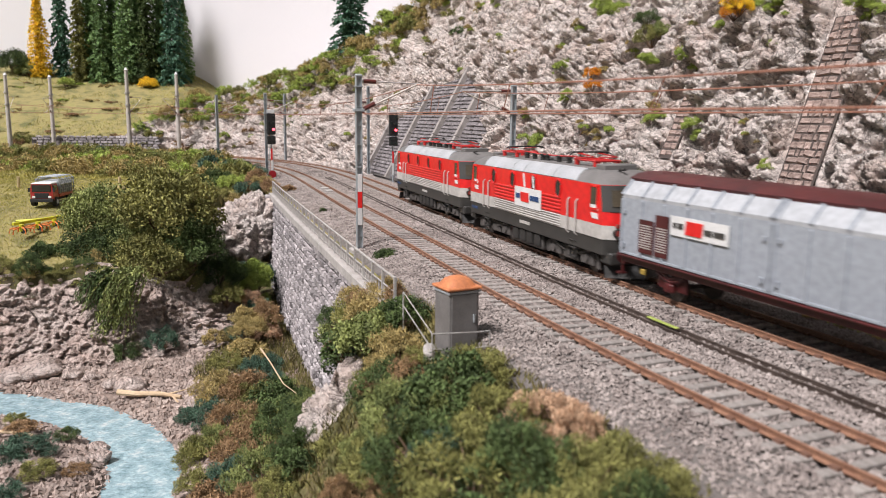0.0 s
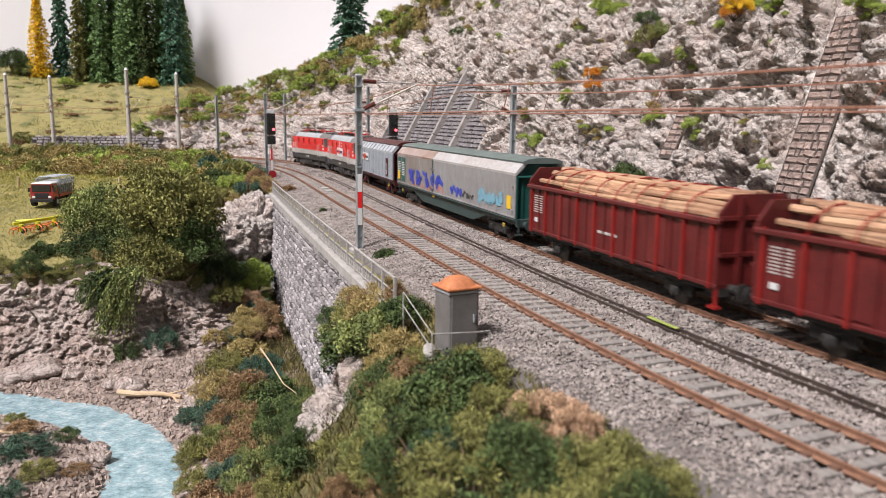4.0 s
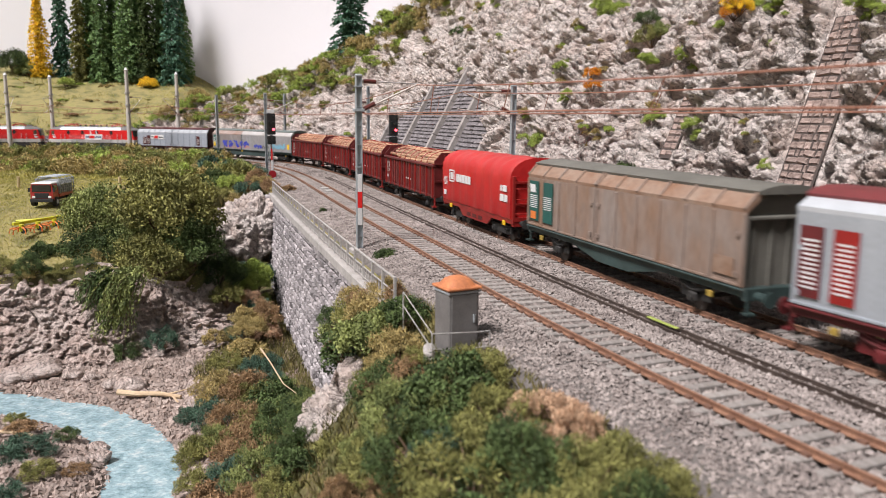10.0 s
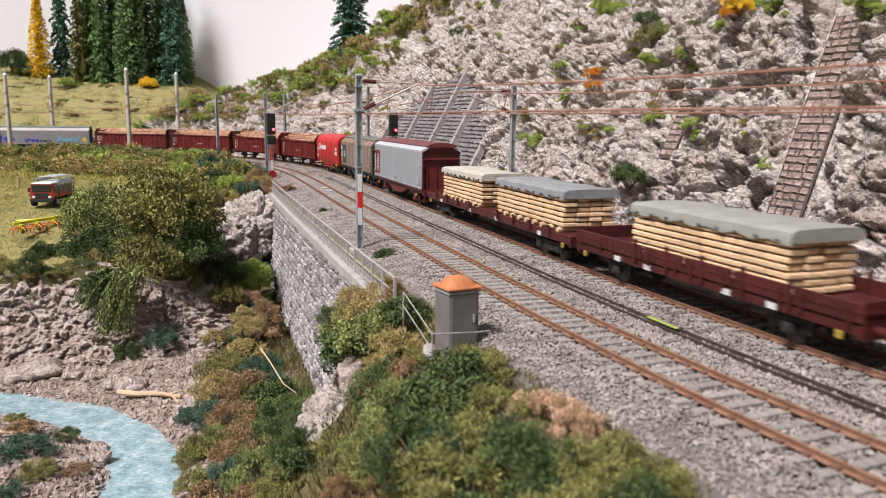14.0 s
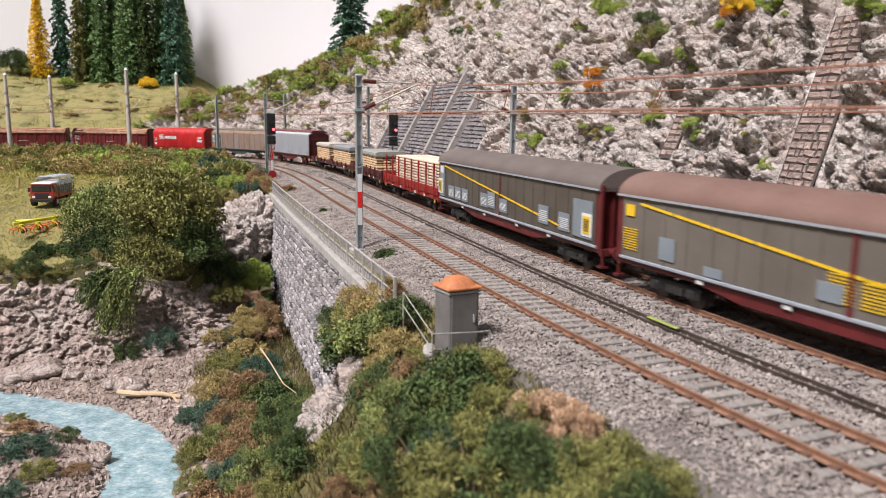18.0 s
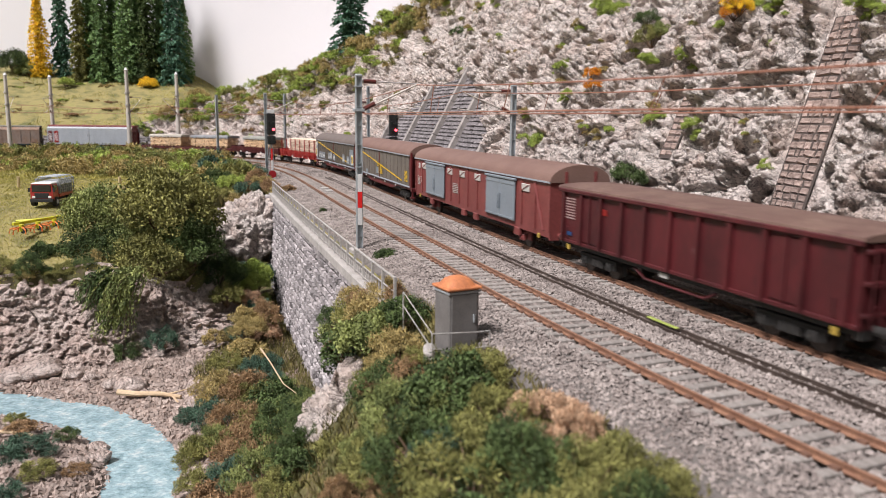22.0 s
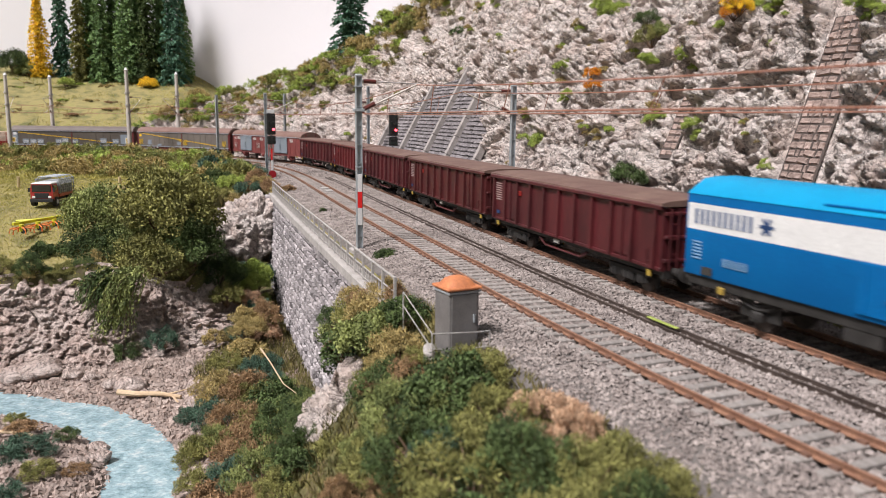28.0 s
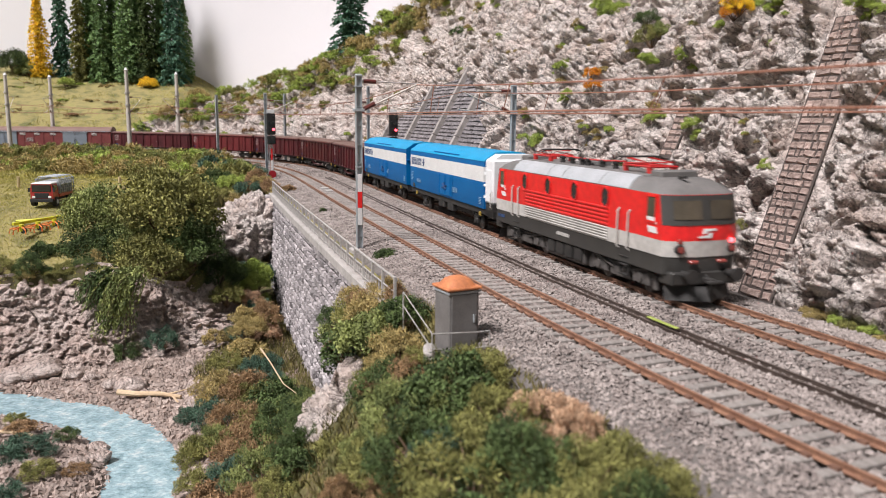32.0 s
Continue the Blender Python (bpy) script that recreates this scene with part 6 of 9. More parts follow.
def bush_data(key, seed, n, size, clumps, long=1.8, squash=0.85, spiky=0.0, wild=0.35):
    g = np.random.default_rng(seed)
    # clumps spread over an uneven dome
    d_ = g.normal(0, 1, (clumps, 3))
    d_ /= np.linalg.norm(d_, axis=1, keepdims=True)
    d_[:, 2] = np.abs(d_[:, 2]) * 1.1 - 0.35
    rad = g.uniform(0.35, 0.92, clumps) ** 0.6
    cen = d_ * rad[:, None]
    cr = g.uniform(0.10, 0.27, clumps)
    which = g.choice(clumps, n, p=cr ** 2 / (cr ** 2).sum())
    off = g.normal(0, 1, (n, 3))
    off /= np.linalg.norm(off, axis=1, keepdims=True)
    c = cen[which] + off * (cr[which] * g.uniform(0.35, 1.0, n) ** 0.5)[:, None]
    c += g.normal(0, 0.03, (n, 3)) * wild
    c[:, 2] *= squash
    way = off * 0.5 + g.normal(0, 0.6, (n, 3)) + np.array([0, 0, spiky])
    v, f = leaf_quads(c, way, g.uniform(0.6, 1.3, n) * size, long, seed)
    stems = Mesh()
    for i in range(0, clumps, max(1, clumps // 16)):
        p = cen[i].copy()
        p[2] *= squash
        stems.tube([(0, 0, -0.75), tuple(p * 0.5 + np.array([0, 0, -0.2])), tuple(p)], 0.025, 5, 0.008)
    return bulk(key, v, f, LEAF["dark"]), to_data(key + "_stems", stems, STEM)


BIG = [bush_data("large_bush", 3, 17000, 0.032, 150), bush_data("large_bush_b", 4, 17000, 0.032, 130)]
MID = [bush_data("bush", 10 + i, 5600, 0.048, 60) for i in range(3)]
FINE = [bush_data("twiggy_bush", 20 + i, 6500, 0.022, 36, 5.0, 0.9, 0.5, 1.2) for i in range(3)]
rf = random.Random(77)


def repaint(ob, m):
    ob.material_slots[0].link = "OBJECT"
    ob.material_slots[0].material = m


WORDS = {"dark": "dark green", "pine": "blue-green", "olive": "olive-green", "teal": "blue-green", "bright": "fresh green", "rust": "rusty brown", "straw": "straw-coloured", "tan": "pale tan", "moss": "mossy green", "spruce": "green", "gold": "golden yellow", "orange": "orange"}


def bush(x, y, z, r, kind, form=None, where="on the slope", squash=1.0):
    form = form or rf.choice([MID, FINE, FINE])
    ob = thing("bush", WORDS[kind] + " model bush " + where, "bush", x, y, z, rf.uniform(0, 360), group="bushes")
    ob.scale = (r, r * rf.uniform(0.9, 1.1), r * squash)
    data, stems = rf.choice(form)
    f = part("foliage", data, None, ob)
    repaint(f, LEAF[kind])
    part("woody_stem", stems, None, ob)
    return ob


def tuft(x, y, z, r, kind, where="on a rock ledge"):
    ob = new("grass_tuft", rf.choice(FINE)[0])
    repaint(ob, LEAF[kind])
    ob.matrix_world = pose(x * K, y * K, z * K, rf.uniform(-12, 12), rf.uniform(-12, 12), rf.uniform(0, 360)) @ Matrix.Diagonal((r * 0.75, r * 0.75, r * 0.65, 1))
    return tagged(ob, WORDS[kind] + " grass tuft " + where, "grass", "grass tufts")


# valley side: the large bushes below the meadow
for x, y, z, r, kind, form in [(-18.2, 51.3, 0.2, 3.7, "olive", BIG), (-20.6, 50.8, -2.0, 2.4, "moss", BIG), (-22.9, 52.0, -0.4, 2.7, "moss", BIG), (-22.4, 50.0, -2.8, 2.4, "dark", BIG), (-16.6, 50.6, -2.2, 2.6, "dark", BIG), (-18.6, 48.8, -3.0, 2.5, "olive", BIG),
                               (-15.4, 52.5, -4.6, 2.0, "dark", BIG), (-21.0, 48.2, -4.2, 1.4, "olive", FINE), (-25.4, 49.0, -2.9, 1.4, "dark", MID), (-14.2, 50.2, -5.6, 1.2, "olive", FINE)]:
    bush(x, y, z, r, kind, form, "on the rock bank", 1.1 if r > 2.2 else 1.0)


for i in range(16):
    x = rf.uniform(-31, -20.5)
    y = float(np.interp(x, [-40, -27, -22, -18], [41, 43, 45.2, 46.8])) + rf.uniform(0.8, 2.4)
    bush(x, y, float(ground_z([x], [y])[0]) + 0.1, rf.uniform(0.5, 0.9), rf.choice(["olive", "straw", "olive", "dark"]), FINE, "along the edge of the rock bank", 0.6)


def trailing(x, y, z, long, seed, kind, n=130):
    """A shrub whose thin twigs arch over and hang down."""
    g = np.random.default_rng(seed)
    ob = thing("trailing_shrub", WORDS[kind] + " trailing shrub hanging over the rock bank", "shrub", x, y, z, 0, group="trailing shrubs")
    vs, fs, n0, m = [], [], 0, Mesh()
    for i in range(n):
        a, out, drop = g.uniform(-2.9, -0.9), g.uniform(0.3, 1.3), g.uniform(0.5, 1.0) * long
        u = np.linspace(0, 1, 26)
        pts = np.stack([np.cos(a) * out * u ** 0.7 - 0.55 * u * long * 0.5, np.sin(a) * out * u ** 0.7, 0.5 * np.sin(u * 2.2) - drop * u ** 1.6], 1) + g.normal(0, 0.25, 3) * np.array([1.6, 0.6, 0.6])
        c = np.repeat(pts[3:], 3, 0) + g.normal(0, 0.05, (69, 3))
        way = np.repeat(np.gradient(pts, axis=0)[3:], 3, 0) * 8 + g.normal(0, 0.5, (69, 3))
        v, q = leaf_quads(c, way, g.uniform(0.05, 0.09, 69), 2.6, seed + i)
        vs.append(v)
        fs.append(q + n0)
        n0 += len(v)
        if i % 4 == 0:
            m.tube([tuple(p) for p in pts[::5]], 0.02, 4, 0.01)
    f_ = part("foliage", bulk("fronds", np.concatenate(vs), np.concatenate(fs), LEAF[kind]), None, ob)
    part("woody_stem", m, STEM, ob)


trailing(-18.2, 45.4, -3.2, 4.6, 91, "moss", 170)
trailing(-19.8, 45.8, -3.4, 2.6, 92, "dark", 70)
for x, y, z, r, kind in [(-14.6, 58.5, -6.3, 2.1, "teal"), (-16.0, 58.0, -5.9, 1.6, "moss"), (-13.6, 54.5, -5.9, 1.5, "bright"), (-13.0, 51.5, -6.2, 1.1, "tan"), (-14.0, 57.0, -5.4, 1.4, "bright"), (-12.4, 48.0, -6.6, 1.1, "straw"), (-14.2, 54.0, -6.9, 1.1, "rust"), (-12.4, 51.0, -6.8, 1.2, "teal"),
                         (-11.4, 49.0, -6.6, 1.4, "rust"), (-11.8, 46.0, -6.8, 1.3, "straw"), (-15.5, 49.0, -7.4, 0.9, "dark"), (-18.6, 44.6, -7.8, 1.1, "dark"), (-16.9, 45.4, -7.3, 1.2, "teal"), (-19.6, 45.6, -7.2, 0.8, "rust"), (-14.2, 47.2, -7.6, 0.9, "straw"), (-16.4, 55.2, -6.2, 1.4, "moss")]:
    bush(x, y, z, r, kind, None, "at the valley's foot")
# the overgrown slope below the retaining wall
for x, y, z, r, kind in [(-13.4, 54.8, -7.7, 1.65, "bright"), (-13.0, 50.7, -7.8, 1.43, "bright"), (-12.3, 51.6, -7.9, 1.25, "bright"), (-12.9, 48.4, -7.9, 1.27, "teal"), (-15.1, 52.4, -7.8, 1.32, "tan"), (-11.3, 48.5, -7.8, 1.27, "tan"), (-11.4, 44.5, -7.8, 1.44, "straw"), (-12.3, 42.8, -7.9, 1.22, "olive"), (-10.4, 42.0, -7.9, 1.20, "teal"), (-9.6, 42.6, -7.9, 0.95, "teal"), (-15.3, 47.7, -7.9, 0.77, "teal"), (-11.4, 38.1, -7.9, 1.48, "straw"), (-10.0, 37.7, -7.7, 1.54, "rust"), (-9.4, 34.1, -7.8, 1.58, "rust"), (-11.1, 35.6, -8.1, 1.24, "teal")]:
    bush(x, y, z, r, kind, FINE if rf.random() < 0.75 else MID, "below the retaining wall")
for x, y, z, r, kind in [(-10.3, 32.1, -8.3, 1.26, "olive"), (-8.0, 30.1, -7.6, 1.50, "rust"), (-8.2, 36.0, -7.5, 1.55, "dark"), (-6.7, 34.5, -7.4, 1.35, "moss"), (-6.7, 31.4, -7.3, 1.55, "dark"), (-6.2, 25.7, -6.3, 1.39, "moss"), (-4.4, 22.4, -4.5, 0.93, "dark"), (-8.0, 27.7, -7.7, 1.39, "teal"), (-9.5, 28.9, -8.3, 1.08, "olive"), (-8.2, 26.6, -7.9, 1.17, "rust"), (-5.8, 23.6, -6.4, 1.14, "rust"), (-4.4, 23.7, -4.0, 0.73, "dark"), (-12.3, 36.2, -8.4, 0.67, "teal"), (-10.9, 31.7, -8.6, 0.72, "olive"), (-8.3, 33.6, -7.7, 1.24, "olive")]:
    bush(x, y, z, r, kind, FINE if rf.random() < 0.75 else MID, "below the retaining wall")
for x, y, z, r, kind in [(-9.6, 32.4, -8.0, 1.14, "moss"), (-4.8, 21.7, -5.0, 0.91, "olive"), (-6.5, 35.8, -7.6, 0.88, "dark"), (-8.4, 32.1, -7.7, 1.19, "rust"), (-7.4, 36.9, -7.7, 0.98, "moss"), (-7.1, 33.6, -7.4, 1.38, "dark"), (-7.2, 31.0, -7.5, 1.28, "moss"), (-7.9, 36.8, -7.6, 1.13, "dark"), (-4.5, 24.3, -3.9, 0.75, "dark"), (-9.3, 39.4, -7.8, 1.13, "teal"), (-8.4, 38.9, -7.8, 0.87, "moss"), (-7.0, 36.5, -7.6, 0.90, "dark"), (-4.8, 23.4, -4.5, 0.87, "dark"), (-9.1, 36.8, -7.7, 1.28, "olive")]:
    bush(x, y, z, r, kind, FINE if rf.random() < 0.75 else MID, "below the retaining wall")
# the near slope beside the ballast
for x, y, z, r, kind, form in [(-3.1, 28.6, -1.5, 1.45, "olive", FINE), (-2.3, 27.0, -0.7, 1.25, "straw", FINE), (-3.4, 27.4, -2.6, 1.4, "dark", MID), (-2.3, 25.4, -1.2, 1.4, "moss", MID), (-1.25, 25.2, -0.35, 0.95, "dark", MID), (-2.2, 28.9, -0.45, 0.8, "straw", FINE),
                               (-1.3, 23.2, -1.2, 1.2, "straw", FINE), (-2.0, 24.6, -2.4, 1.2, "olive", FINE), (-1.6, 21.8, -1.9, 1.3, "dark", FINE), (0.15, 18.6, -0.55, 1.3, "dark", MID), (-0.7, 18.2, -1.1, 1.35, "moss", FINE), (0.95, 19.4, -0.35, 0.95, "olive", FINE)]:
    bush(x, y, z, r, kind, form, "on the near slope by the ballast")
for x, y, z, r, kind, form in [(-1.0, 17.2, -1.8, 1.3, "olive", FINE), (-0.4, 16.0, -1.1, 1.3, "dark", FINE), (-1.35, 18.6, -2.7, 1.25, "olive", FINE), (-1.75, 20.2, -3.0, 1.2, "olive", FINE), (1.4, 16.3, -0.45, 1.1, "olive", FINE), (2.15, 16.3, -0.35, 0.85, "tan", FINE), (2.9, 15.6, -0.4, 0.75, "tan", FINE), (2.6, 16.6, -0.45, 0.6, "tan", FINE), (3.3, 13.9, -0.45, 0.85, "olive", FINE), (3.9, 13.1, -0.45, 0.75, "olive", FINE),
                               (1.6, 13.8, -0.45, 1.25, "dark", FINE), (2.6, 13.2, -0.45, 1.05, "olive", FINE), (0.6, 14.2, -0.75, 1.35, "olive", FINE), (3.35, 12.5, -0.7, 0.95, "dark", FINE), (0.3, 12.6, -1.4, 1.35, "dark", MID), (2.1, 12.0, -0.9, 1.3, "olive", FINE)]:
    bush(x, y, z, r, kind, form, "on the near slope by the ballast")
for x, y, z, r, kind, form in [(0.2, 20.9, -1.05, 0.85, "straw", FINE), (-0.5, 22.0, -1.0, 0.75, "olive", FINE), (1.25, 20.4, -0.75, 0.6, "straw", FINE), (-0.9, 20.2, -1.7, 1.1, "olive", FINE), (-3.7, 30.2, -2.4, 1.2, "moss", MID), (-3.3, 29.8, -0.9, 0.8, "straw", FINE)]:
    bush(x, y, z, r, kind, form, "on the near slope by the ballast")
for x, y, z, r, kind in [(-2.97, 28.0, -0.68, 0.62, "rust"), (-1.63, 26.5, -0.01, 0.51, "rust"), (-0.92, 21.5, -1.19, 0.65, "rust"), (-3.82, 28.0, -2.52, 0.71, "rust"), (-2.10, 22.0, -1.89, 0.66, "rust"), (-2.10, 19.5, -2.71, 0.72, "moss"), (-3.90, 21.5, -4.94, 0.66, "olive"), (-2.64, 19.0, -3.58, 0.65, "rust"), (-4.23, 29.5, -1.61, 0.66, "dark"), (-2.82, 26.5, -1.64, 0.71, "dark"), (-1.14, 16.5, -2.17, 0.64, "rust"), (-0.01, 15.6, -0.95, 0.72, "teal")]:
    bush(x, y, z, r, kind, FINE, "on the near slope by the ballast")
for x, y, z, r, kind in [(-3.11, 22.5, -4.06, 0.85, "olive"), (-4.31, 24.1, -4.96, 0.8, "dark")]:
    bush(x, y, z, r, kind, FINE, "at the foot of the pale rock")
for x, y, z, r in [(-8.2, 52.9, -0.3, 0.35), (-2.7, 35.8, -0.35, 0.55), (-2.4, 36.3, -0.35, 0.45)]:
    bush(x, y, z, r, "dark", MID, "growing in the ballast")

def scrub(name, label, spots):
    """Far growth that nobody could count, in one mesh: (x, y, z, radius, kind, flatness)."""
    kinds = sorted({k[4] for k in spots})
    vs, fs, mi, n0 = [], [], [], 0
    for i, (x, y, z, r, kind, flat) in enumerate(spots):
        g = np.random.default_rng(500 + i)
        n, cl = 1900, 26
        d_ = g.normal(0, 1, (cl, 3))
        d_ /= np.linalg.norm(d_, axis=1, keepdims=True)
        d_[:, 2] = np.abs(d_[:, 2])
        cen = d_ * (g.uniform(0.3, 0.95, cl) ** 0.6)[:, None]
        w = g.integers(0, cl, n)
        off = g.normal(0, 1, (n, 3))
        off /= np.linalg.norm(off, axis=1, keepdims=True)
        c = cen[w] + off * g.uniform(0.05, 0.26, n)[:, None]
        c[:, 2] *= flat
        v, q = leaf_quads(c, off + g.normal(0, 0.6, (n, 3)) + np.array([0, 0, 0.5]), g.uniform(0.03, 0.065, n), g.choice([2.0, 3.6]), i)
        vs.append(v * r + np.array([x, y, z]))
        fs.append(q + n0)
        n0 += len(v)
        mi.append(np.full(n, kinds.index(kind)))
    me = bulk(name, np.concatenate(vs), np.concatenate(fs), LEAF[kinds[0]])
    for k in kinds[1:]:
        me.materials.append(LEAF[k])
    me.polygons.foreach_set("material_index", np.concatenate(mi).astype(np.int32))
    solid(name, me, LEAF[kinds[0]], label, "scrub", kind="stuff")


# scrub between the meadow and the far curve
spots = []
for i in range(150):
    u = rf.random()
    x = -62 + 49 * u
    y = rf.uniform(80, 118) if u < 0.75 else rf.uniform(70, 100)
    sx, ox = beside(np.array([x]), np.array([y]))
    if ox[0] < 11.5 or y < 76 - (x + 14) * 0.25:
        continue
    spots.append((x, y, float(ground_z([x], [y])[0]) - 0.1, rf.uniform(1.3, 2.7), rf.choice(["straw", "olive", "olive", "straw", "straw", "bright"] if u < 0.6 else ["olive", "straw", "teal", "moss", "straw", "bright", "moss"]), rf.uniform(0.6, 0.9)))
for i in range(130):
    p_, t_ = at(rf.uniform(84, 160), rf.uniform(9.3, 14.0))
    spots.append((p_[0], p_[1], float(ground_z([p_[0]], [p_[1]])[0]) - 0.1, rf.uniform(1.4, 2.5), rf.choice(["straw", "olive", "moss", "straw", "olive", "olive", "moss", "bright", "teal"]), rf.uniform(0.8, 1.05)))
scrub("far_scrub", "dense mixed scrub below the far curve of the track", spots)
for x, y, r, kind in [(-36, 108, 1.7, "bright"), (-30.5, 106, 2.0, "teal"), (-24.5, 96, 1.8, "dark"), (-22.5, 88, 1.7, "bright"), (-20.0, 82, 1.8, "teal"), (-18.2, 76, 1.4, "rust"), (-16.4, 71, 1.3, "straw"), (-21.5, 72, 1.2, "olive"), (-23.5, 66, 1.2, "olive"), (-17.0, 68.0, 1.0, "rust")]:
    bush(x, y, float(ground_z([x], [y])[0]) + 0.35, r, kind, None, "in the scrub below the far curve", 0.85)
for x, y, z, r, kind in [(-24.8, 46.0, -3.0, 1.1, "dark"), (-26.4, 45.6, -2.9, 0.9, "olive"), (-23.2, 47.0, -3.4, 0.9, "olive"), (-28.5, 45.4, -2.9, 0.8, "straw"), (-21.8, 48.6, -3.0, 0.9, "straw")]:
    bush(x, y, z, r, kind, None, "at the meadow's edge")
for x, y, z, r, kind in [(-17.0, 67.8, -0.3, 1.5, "teal"), (-15.2, 68.4, -0.2, 1.3, "rust"), (-18.8, 69.5, 0.0, 1.7, "bright"), (-20.6, 70.5, 0.1, 1.9, "dark"), (-13.7, 68.6, -0.4, 0.9, "rust"), (-14.4, 67.4, -0.5, 0.9, "straw"), (-19.2, 66.0, -0.6, 1.4, "olive"), (-22.4, 69.0, -0.2, 1.5, "olive"), (-17.6, 65.8, -1.0, 1.0, "straw")]:
    bush(x, y, z, r, kind, None, "above the knob at the wall's end", 0.9)
# island in the stream
for x, y, z, r, kind in [(-17.6, 31.6, -8.1, 1.3, "teal"), (-19.0, 33.6, -8.0, 0.8, "rust"), (-18.8, 30.6, -8.1, 1.1, "teal"), (-16.2, 29.6, -8.2, 0.9, "olive"), (-17.0, 33.6, -8.3, 0.6, "dark"), (-20.0, 35.0, -8.2, 0.7, "olive"), (-15.0, 30.2, -8.4, 0.6, "rust"), (-19.4, 28.6, -8.1, 1.2, "rust"), (-16.6, 27.6, -8.2, 1.0, "teal"), (-21.6, 32.6, -8.1, 1.0, "olive")]:
    bush(x, y, z, r, kind, None, "on the gravel island", 0.7)

# plants in the rock face: length along the line, height above its foot, size
FACE = [("bright", [(26.9, 13.8, 1.05), (28.3, 10.1, 0.5), (28.1, 9.5, 0.6), (25.8, 7.8, 0.66), (28.2, 5.0, 0.75), (16.5, 5.5, 0.42), (44.8, 13.1, 0.45), (14.3, 6.5, 0.5), (10.3, 6.1, 0.62), (16.9, 9.7, 0.6), (13.4, 9.4, 0.56)]),
        ("bright", [(11.6, 10.9, 0.5), (8.3, 11.4, 0.64), (4.7, 4.9, 0.36), (0.9, 10.0, 0.5), (54.3, 11.2, 0.45), (52.8, 17.4, 0.77), (1.3, 10.4, 0.5), (7.9, 11.7, 0.5)]),
        ("straw", [(29.0, 12.5, 0.54), (30.5, 6.4, 0.52), (19.3, 5.5, 0.48), (18.3, 5.3, 0.47), (40.1, 11.6, 0.46), (30.2, 11.2, 0.44), (14.6, 7.0, 0.47), (1.7, 10.6, 0.6), (24.5, 11.2, 0.3), (58.0, 17.6, 0.9)]),
        ("straw", [(55.4, 14.9, 0.55), (20.8, 10.7, 0.47), (32.0, 8.6, 0.33), (7.0, 6.5, 0.26), (6.3, 5.9, 0.24), (13.6, 9.9, 0.4), (20.1, 5.1, 0.4)])]
for kind, spots in FACE:
    for s_, h_, r in spots:
        for k in range(4):
            p = cliff_points(np.array([s_ + rf.uniform(-0.8, 0.8) * r]), np.array([h_ + rf.uniform(-0.4, 0.4) * r]))[0]
            t_ = np.interp(s_, SS, TH)
            tuft(p[0] - 0.35 * r * np.sin(t_), p[1] + 0.35 * r * np.cos(t_), p[2] - 0.02 * r, r * rf.uniform(0.75, 1.15), kind if k else "bright")
for s_, h_, r, kind in [(19.0, 11.2, 0.95, "olive"), (19.5, 12.0, 0.75, "dark"), (18.6, 11.5, 0.7, "moss"), (8.8, 11.2, 0.74, "gold"), (9.1, 10.8, 0.6, "orange"), (8.6, 10.9, 0.55, "gold"), (21.1, 8.0, 0.5, "orange"), (21.9, 8.7, 0.58, "orange"), (22.5, 9.3, 0.41, "straw")]:
    p = cliff_points(np.array([s_]), np.array([h_]))[0]
    t_ = np.interp(s_, SS, TH)
    bush(p[0] - 0.5 * r * np.sin(t_), p[1] + 0.5 * r * np.cos(t_), p[2] + 0.25 * r, r * 1.1, kind, FINE, "rooted in the rock face")
for x, y, z, r, kind in [(12.6, 25.9, -0.4, 0.6, "straw"), (13.0, 24.7, -0.4, 0.6, "olive"), (13.5, 24.2, -0.5, 0.55, "bright"), (13.4, 23.4, -0.5, 0.5, "straw"), (13.2, 25.2, -0.4, 0.5, "bright"), (14.0, 23.2, -0.4, 0.6, "olive")]:
    for k in range(3):
        tuft(x + rf.uniform(-0.4, 0.4) * r, y + rf.uniform(-0.4, 0.4) * r, z - 0.15 * r + rf.uniform(-0.3, 0.2) * r, r * rf.uniform(0.7, 1.0), kind, "at the foot of the rocks")
bush(9.0, 38.0, 3.3, 1.0, "dark", MID, "rooted in the rock face")
# growth along the crest and the far part of the face
spots = []
for i in range(190):
    s_ = 58 + 70 * rf.random() ** 0.8
    top = float(np.interp(s_, CS, CH))
    crest = rf.random() < (0.6 if s_ < 95 else 0.35)
    h_ = top + rf.uniform(-0.8, 1.8) if crest else top * rf.uniform(0.15, 0.95)
    if not crest and float(masonry(np.array(s_), np.array(h_))) > 0.05:
        continue
    p = cliff_points(np.array([s_]), np.array([h_]))[0]
    if crest:
        spots.append((p[0], p[1], p[2], rf.uniform(1.0, 2.2), rf.choice(["straw", "olive", "bright", "bright", "dark", "straw", "straw"]), 0.75))
    elif rf.random() < (0.4 if s_ < 95 else 0.75):
        spots.append((p[0], p[1], p[2], rf.uniform(0.6, 1.4), rf.choice(["olive", "straw", "olive", "dark", "rust", "bright"]), 0.7))
    else:
        for k in range(2):
            tuft(p[0] + rf.uniform(-0.3, 0.3), p[1] + rf.uniform(-0.3, 0.3), p[2] - 0.1, rf.uniform(0.5, 0.9), rf.choice(["bright", "straw", "olive"]))
for i in range(125):
    s_ = rf.uniform(66, 122)
    p = cliff_points(np.array([s_]), np.array([float(np.interp(s_, CS, CH)) + rf.uniform(-4.5, 0.8)]))[0]
    spots.append((p[0], p[1], p[2], rf.uniform(1.0, 2.0), rf.choice(["bright", "olive", "straw", "bright", "straw"]), 0.8))
